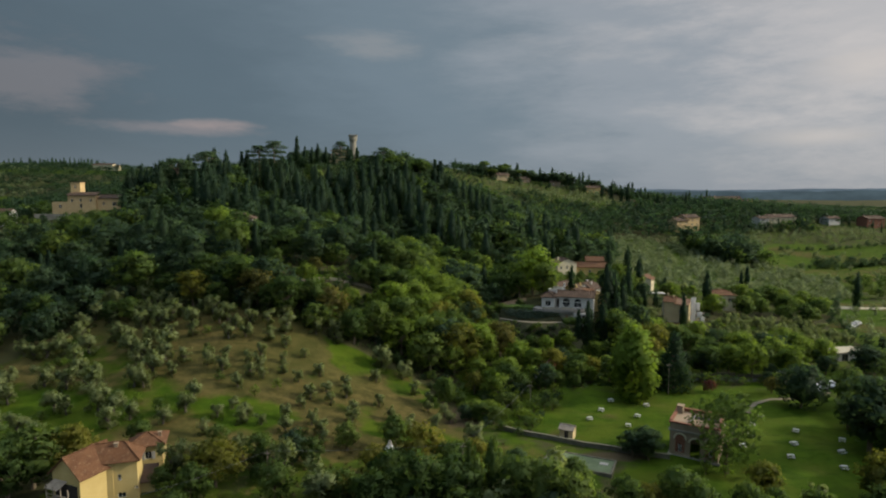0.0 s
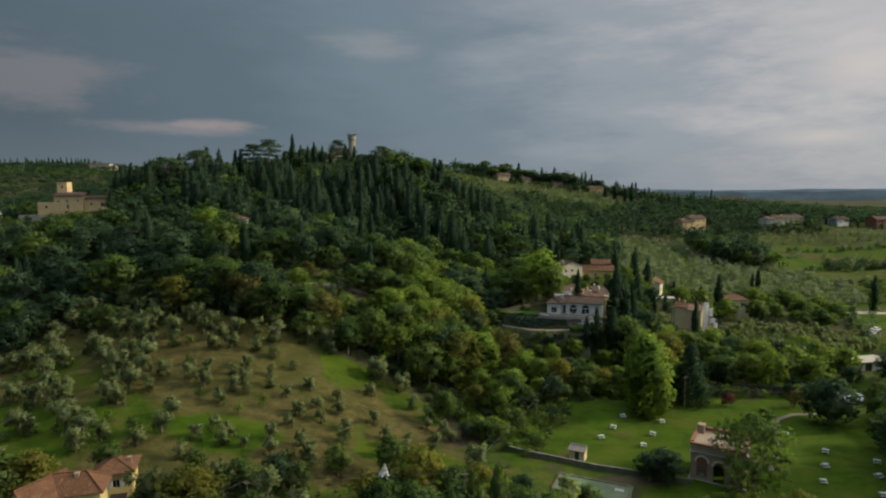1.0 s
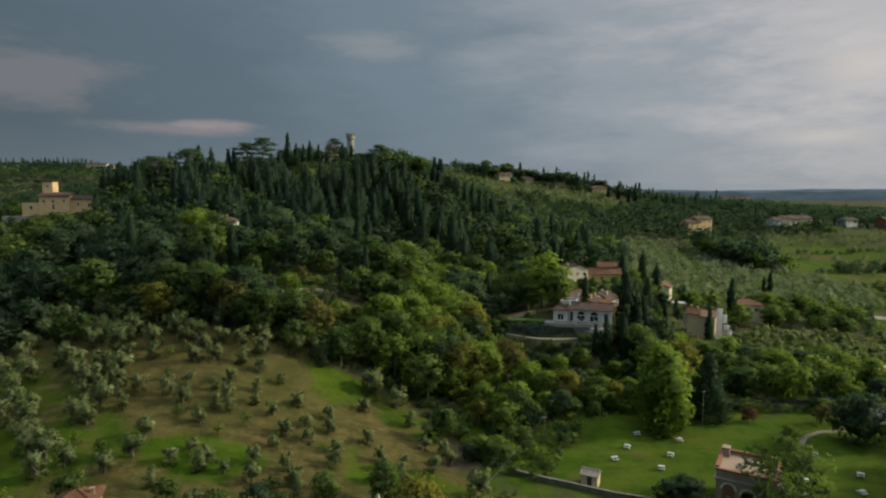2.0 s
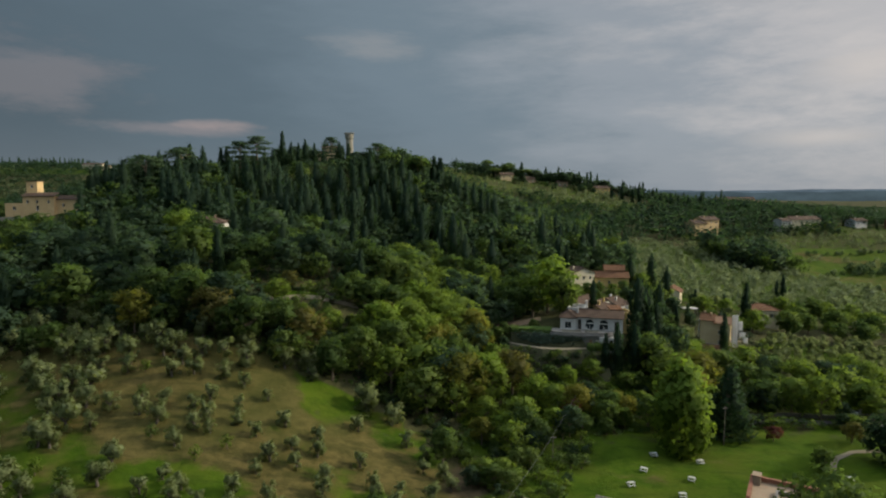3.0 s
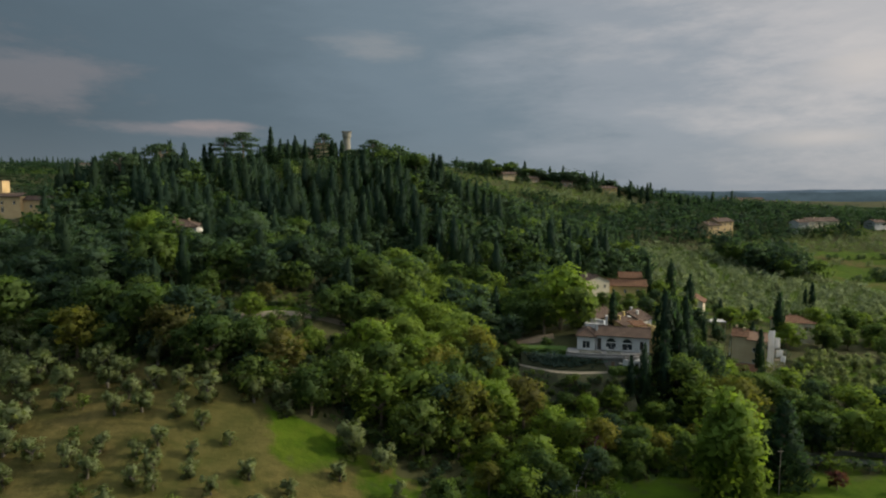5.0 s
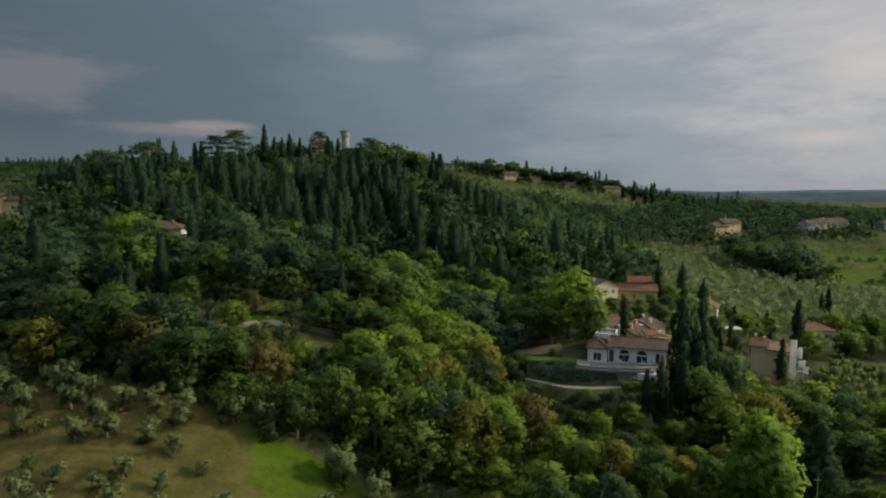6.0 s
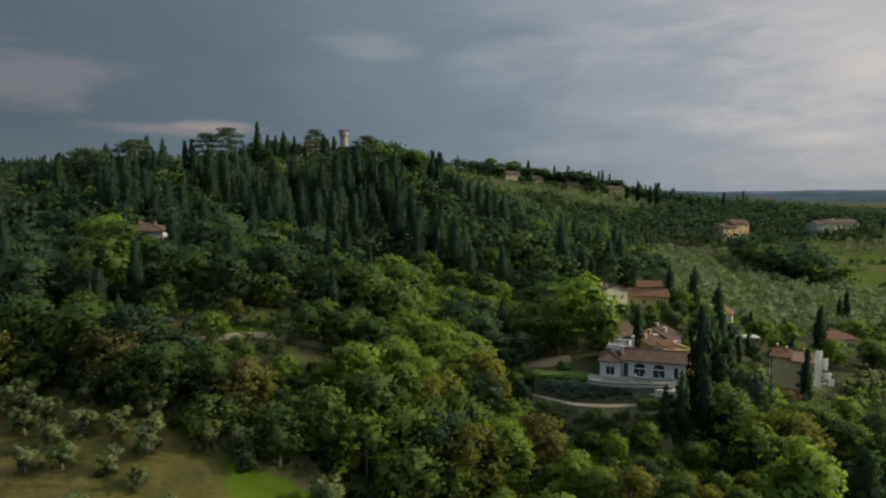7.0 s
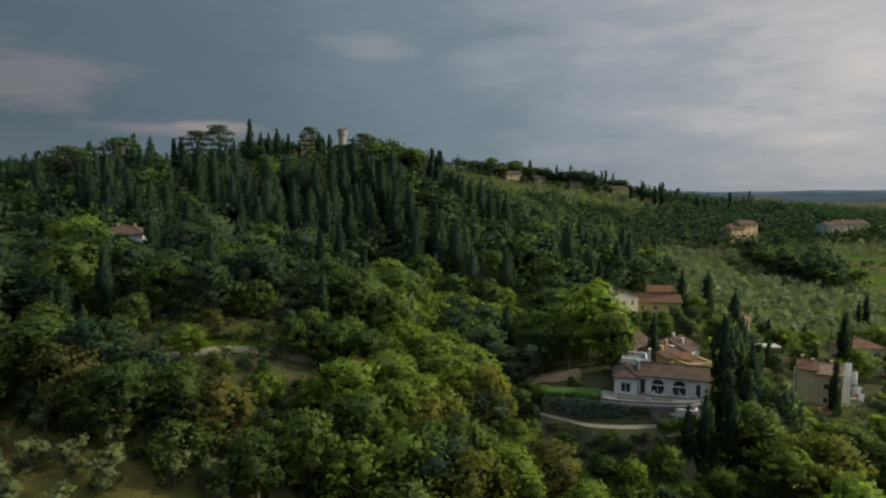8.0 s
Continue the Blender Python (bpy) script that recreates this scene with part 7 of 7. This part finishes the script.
def clipped_hedge(x0, y0, x1, y1, w, hgt, z=None):
    """A clipped hedge with an uneven leafy face."""
    ob = tagged(new("hedge"), "low clipped green hedge beside the villa", "hedge")
    a, b = Vector((x0, y0, 0)), Vector((x1, y1, 0))
    d = (b - a).normalized()
    n = Vector((-d.y, d.x, 0))
    rng = np.random.default_rng(int(abs(x0 * 7 + y0)))
    m = int((b - a).length * w * 50) + 60
    u, v, q = rng.uniform(0, 1, m), rng.uniform(-0.5, 0.5, m), rng.uniform(0, 1, m)
    pts, nor = [], []
    for i in range(m):
        p = a.lerp(b, u[i])
        zz = z if z is not None else ground_z(p.x, p.y)
        side = i % 3
        if side == 0:
            pts.append((*(p + n * v[i] * w).xy, zz + hgt))
            nor.append((0, 0, 1))
        else:
            s = 1 if side == 1 else -1
            pts.append((*(p + n * s * w / 2).xy, zz + hgt * q[i]))
            nor.append((n.x * s, n.y * s, 0.2))
    leaves = leaf_quads(rng, np.array(pts), np.array(nor, float), 0.2)
    pieces = [leaves]
    k = max(2, int((b - a).length / 1.5))
    for i in range(k):
        p = a.lerp(b, (i + 0.5) / k)
        zz = z if z is not None else ground_z(p.x, p.y)
        pieces.append(ball(rng, (p.x, p.y, zz + hgt * 0.45), (max(0.85, abs(d.x) * 1.1), max(w * 0.5, abs(d.y) * 1.0), hgt * 0.55)))
    c = new("foliage", array_mesh("foliage", *stack(pieces), M_SPRAY["oak"], second=M_LEAF["oak"], first_count=len(leaves[1])))
    c.parent = ob


clipped_hedge(16.6, 173.9, 22.0, 173.1, 0.9, 0.8, 16.3)
clipped_hedge(22.0, 173.1, 26.0, 171.3, 0.9, 0.8, 16.3)
bank("lawn_strip", [(x, bed_top(x) + 0.2, 16.3) for x in (16.6, 19, 22, 24.5, 26.6)], [(x, 176.3 - 0.08 * (x - 16), 17.1) for x in (16.6, 19, 22, 24.5, 26.6)], M_LAWN, "bright green lawn strip above the planted bed", "lawn")
clipped_hedge(33.4, 166.3, 41.5, 167.6, 1.3, 1.7, 13.4)
clipped_hedge(38.5, 167.0, 45.0, 168.6, 1.2, 1.4)
clipped_hedge(-38, 167.2, -28, 171.0, 0.9, 0.8)
for x, y, hgt in ((38.5, 164.4, 3.0), (42.0, 165.6, 3.2), (46.5, 168.6, 3.4)):
    plant(("oak", "lime", "dark")[int(x * 7) % 3], x, y, hgt, 1.25)
for k in range(26):
    plant(("oak", "dark", "lime", "oak")[k % 4], 54 + 2.0 * k, 147.0 - 0.06 * k + dice.uniform(-0.6, 0.6), dice.uniform(1.6, 3.4), 1.4)
for kind, x, y, hgt in (("oak", 9.0, 176.5, 6.0), ("dark", 12.0, 181.0, 6.5), ("oak", 13.2, 174.0, 4.6), ("gold", 10.0, 170.0, 6.0), ("oak", 14.4, 167.5, 4.0), ("dark", 13.0, 186.0, 7.0), ("lime", 11.5, 165.0, 5.5), ("oak", 15.4, 178.4, 3.6), ("dark", 15.0, 171.4, 3.4)):
    plant(kind, x, y, hgt, 1.15)
for kind, x, y, hgt in (("plum", 26.0, 147.0, 5.0), ("plum", 63.0, 140.5, 3.2), ("dark", 34.1, 105.9, 5.2), ("dark", 36.6, 104.6, 6.0), ("bright", 47.5, 98.6, 2.6), ("bright", 51.6, 98.2, 2.4), ("lime", 44.6, 99.6, 2.8),
                        # unseen trees, added out of view on the right to shade the lawn
                        ("oak", 82.0, 106.0, 11.0), ("oak", 86.5, 112.0, 12.0), ("dark", 81.0, 99.0, 10.0), ("oak", 90.0, 104.0, 12.0), ("dark", 79.0, 92.0, 9.0), ("oak", 75.0, 88.0, 7.0)):
    plant(kind, x, y, hgt, 1.15)
for x, y, k in scatter([(9, 114), (16, 127), (23, 137), (29, 137), (24, 128), (19, 118), (15, 113)], 2.1, 99, 0.42, 0.15):
    plant(("oak", "dark", "oak", "lime", "bright")[int(k * 97) % 5], x, y, 1.0 + 2.0 * k, 1.4)
for k in range(16):
    plant("bright", 17.5 + dice.uniform(-2.6, 3.4), 127.5 + dice.uniform(-3.5, 4.5), dice.uniform(0.8, 1.6), 1.8)
# shrubs and rough plants round the house under repair
for x, y, k in scatter([(62, 183), (92, 184), (96, 200), (86, 207), (68, 203), (60, 192)], 2.7, 95, 0.42, 0.2):
    if not (71 < x < 86 and 192.5 < y < 202):
        plant(("oak", "dark", "lime", "olive")[int(k * 97) % 4], x, y, 1.2 + 1.8 * k, 1.4)
for x, y, k in scatter([(17, 149), (48, 151), (52, 163), (38, 164), (34, 161.5), (18, 161.5)], 3.3, 96, 0.42, 0.1):
    plant(("oak", "lime", "oak", "dark")[int(k * 97) % 4], x, y, 2.0 + 1.25 * k, 1.4)
# low growth before the drive and along the edge of the wood, too many to count
low_oak, low_lime, low_dark = [], [], []
for x, y, k in scatter([(-46, 151), (-20, 153), (-16, 163), (-26, 165.5), (-33, 162.5), (-44, 158)], 2.0, 98, 0.42, 0.06):
    (low_oak, low_dark, low_lime)[int(k * 97) % 3].append((x, y, 1.3 + 1.6 * k, 1.5))
rim_line = [(-78, 151), (-58, 150), (-40, 149), (-25, 147), (-17, 147), (-8, 143), (-2, 139), (3, 131), (6, 124), (9, 117)]
for (x1, y1), (x2, y2) in zip(rim_line, rim_line[1:]):
    for k in range(int(math.hypot(x2 - x1, y2 - y1) / 1.3)):
        f = k * 1.3 / math.hypot(x2 - x1, y2 - y1)
        dice.choice((low_oak, low_dark, low_oak, low_lime)).append((x1 + (x2 - x1) * f + dice.uniform(-1, 1), y1 + (y2 - y1) * f + dice.uniform(-0.8, 1.6), dice.uniform(1.7, 3.2), 1.4))
for x, y, k in scatter(WOOD, 3.4, 109, 0.45, 0.2):
    if free(x, y):
        (low_oak, low_dark, low_lime)[int(k * 89) % 3].append((x, y, 1.0 + 1.2 * k, 1.6))
woodland("thicket", "oak", "oak", low_oak, "low green thicket at the edge of the wood", "shrubs", 41)
woodland("bright_thicket", "lime", "lime", low_lime, "low bright green thicket at the edge of the wood", "shrubs", 43)
woodland("dark_thicket", "dark", "dark", low_dark, "low dark evergreen thicket at the edge of the wood", "shrubs", 45)
# shrubs on the banks of the drive
for x, y, k in scatter([(-62, 166), (-40, 160), (-24, 166), (-26, 174), (-40, 176), (-58, 178)], 3.0, 97, 0.42, 0.15):
    if not (-42 < x < -20 and 1.6 < y - (162.0 + (x + 40) * 0.45) + 2.4 < 3.4):
        plant(("oak", "dark", "lime")[int(k * 97) % 3], x, y, 1.2 + 2.0 * k, 1.4)
# the dark conifers between the villa and its neighbour
for x, y, hgt, w in ((48.2, 177.0, 18.0, 1.15), (50.6, 178.0, 16.0, 1.2), (52.6, 176.0, 14.0, 1.2), (46.6, 172.0, 12.5, 1.35), (49.6, 172.0, 13.5, 1.3), (52.5, 169.0, 10.0, 1.5), (48.0, 166.5, 9.0, 1.5), (55.5, 172.0, 9.0, 1.6)):
    plant("cypress" if w < 1.3 else "fir", x, y, hgt, w if w < 1.3 else 0.95)
# bright shrubs and young trees below the house under repair
for kind, x, y, hgt in (("lime", 57.5, 177.0, 6.5), ("bright", 60.5, 180.0, 6.0), ("lime", 62.5, 176.5, 5.5), ("lime", 59.0, 172.5, 6.0), ("bright", 64.5, 182.5, 4.6), ("gold", 56.5, 171.0, 6.2), ("lime", 66.5, 186.5, 3.8), ("lime", 62.0, 186.0, 4.2), ("oak", 67.0, 178.0, 4.8)):
    plant(kind, x, y, hgt, 1.15)
# trees and shrubs that stand before the back houses
for kind, x, y, hgt in (("oak", 47.5, 226.0, 5.0), ("oak", 52.0, 229.0, 4.6), ("lime", 57.0, 231.0, 4.4), ("oak", 61.5, 233.5, 5.4), ("dark", 66.0, 235.0, 6.0), ("oak", 43.0, 222.0, 5.2),
                        ("oak", 54.5, 222.0, 5.0), ("dark", 60.0, 224.0, 6.2), ("oak", 48.6, 217.0, 4.6), ("olive", 40.0, 216.0, 4.2), ("lime", 63.0, 228.0, 4.0),
                        ("oak", 24.0, 188.5, 9.0), ("oak", 19.0, 190.0, 9.5), ("dark", 15.5, 184.0, 8.0), ("oak", 22.5, 177.6, 3.6), ("oak", 17.0, 175.0, 4.2), ("lime", 33.0, 195.0, 9.0), ("oak", 38.0, 203.0, 7.0)):
    plant(kind, x, y, hgt, 1.15)


# ---- tufts of grass and weeds ----
def tufts(name, poly, gap, seed, leaf, label, size):
    """Many small tufts standing on the ground inside an outline."""
    rng = np.random.default_rng(seed)
    pts = np.array([(x, y) for x, y, k in scatter(poly, gap, seed, 0.48, 0.35)])
    z = height(pts[:, 0], pts[:, 1])
    s = size * rng.uniform(0.4, 1.3, len(pts))
    p = np.stack([pts[:, 0], pts[:, 1], z + 0.35 * s], -1)
    p = np.concatenate([p, p + rng.normal(0, 0.12, p.shape)])
    v, f = leaf_quads(rng, p, np.tile((0.0, -0.6, 0.6), (len(p), 1)), np.concatenate([s, s])[:, None], 0.2)
    me = array_mesh(name, v, f, M_MANY[leaf], normals=np.tile((0.0, 0.0, 1.0), (len(v), 1)))
    me.attributes.new("tree_tint", "FLOAT", "POINT").data.foreach_set("value", np.repeat(rng.uniform(0, 1, len(p)), 4).astype(np.float32))
    return tagged(new(name, me), label, "grass", kind="stuff")


M_MANY["straw"] = foliage("dry_grass", (0.040, 0.046, 0.012), (0.078, 0.070, 0.022), (0.120, 0.100, 0.038), 0.2, True)
tufts("meadow_grass", [(-40, 98), (10, 112), (20, 95), (10, 78), (-40, 80)], 1.3, 104, "straw", "rough grass between the trees", 0.35)
tufts("undergrowth", WOOD, 1.1, 107, "oak", "low undergrowth on the floor of the wood", 0.8)
tufts("slope_undergrowth", SLOPE, 1.7, 108, "dark", "low undergrowth on the wooded slope", 0.9)
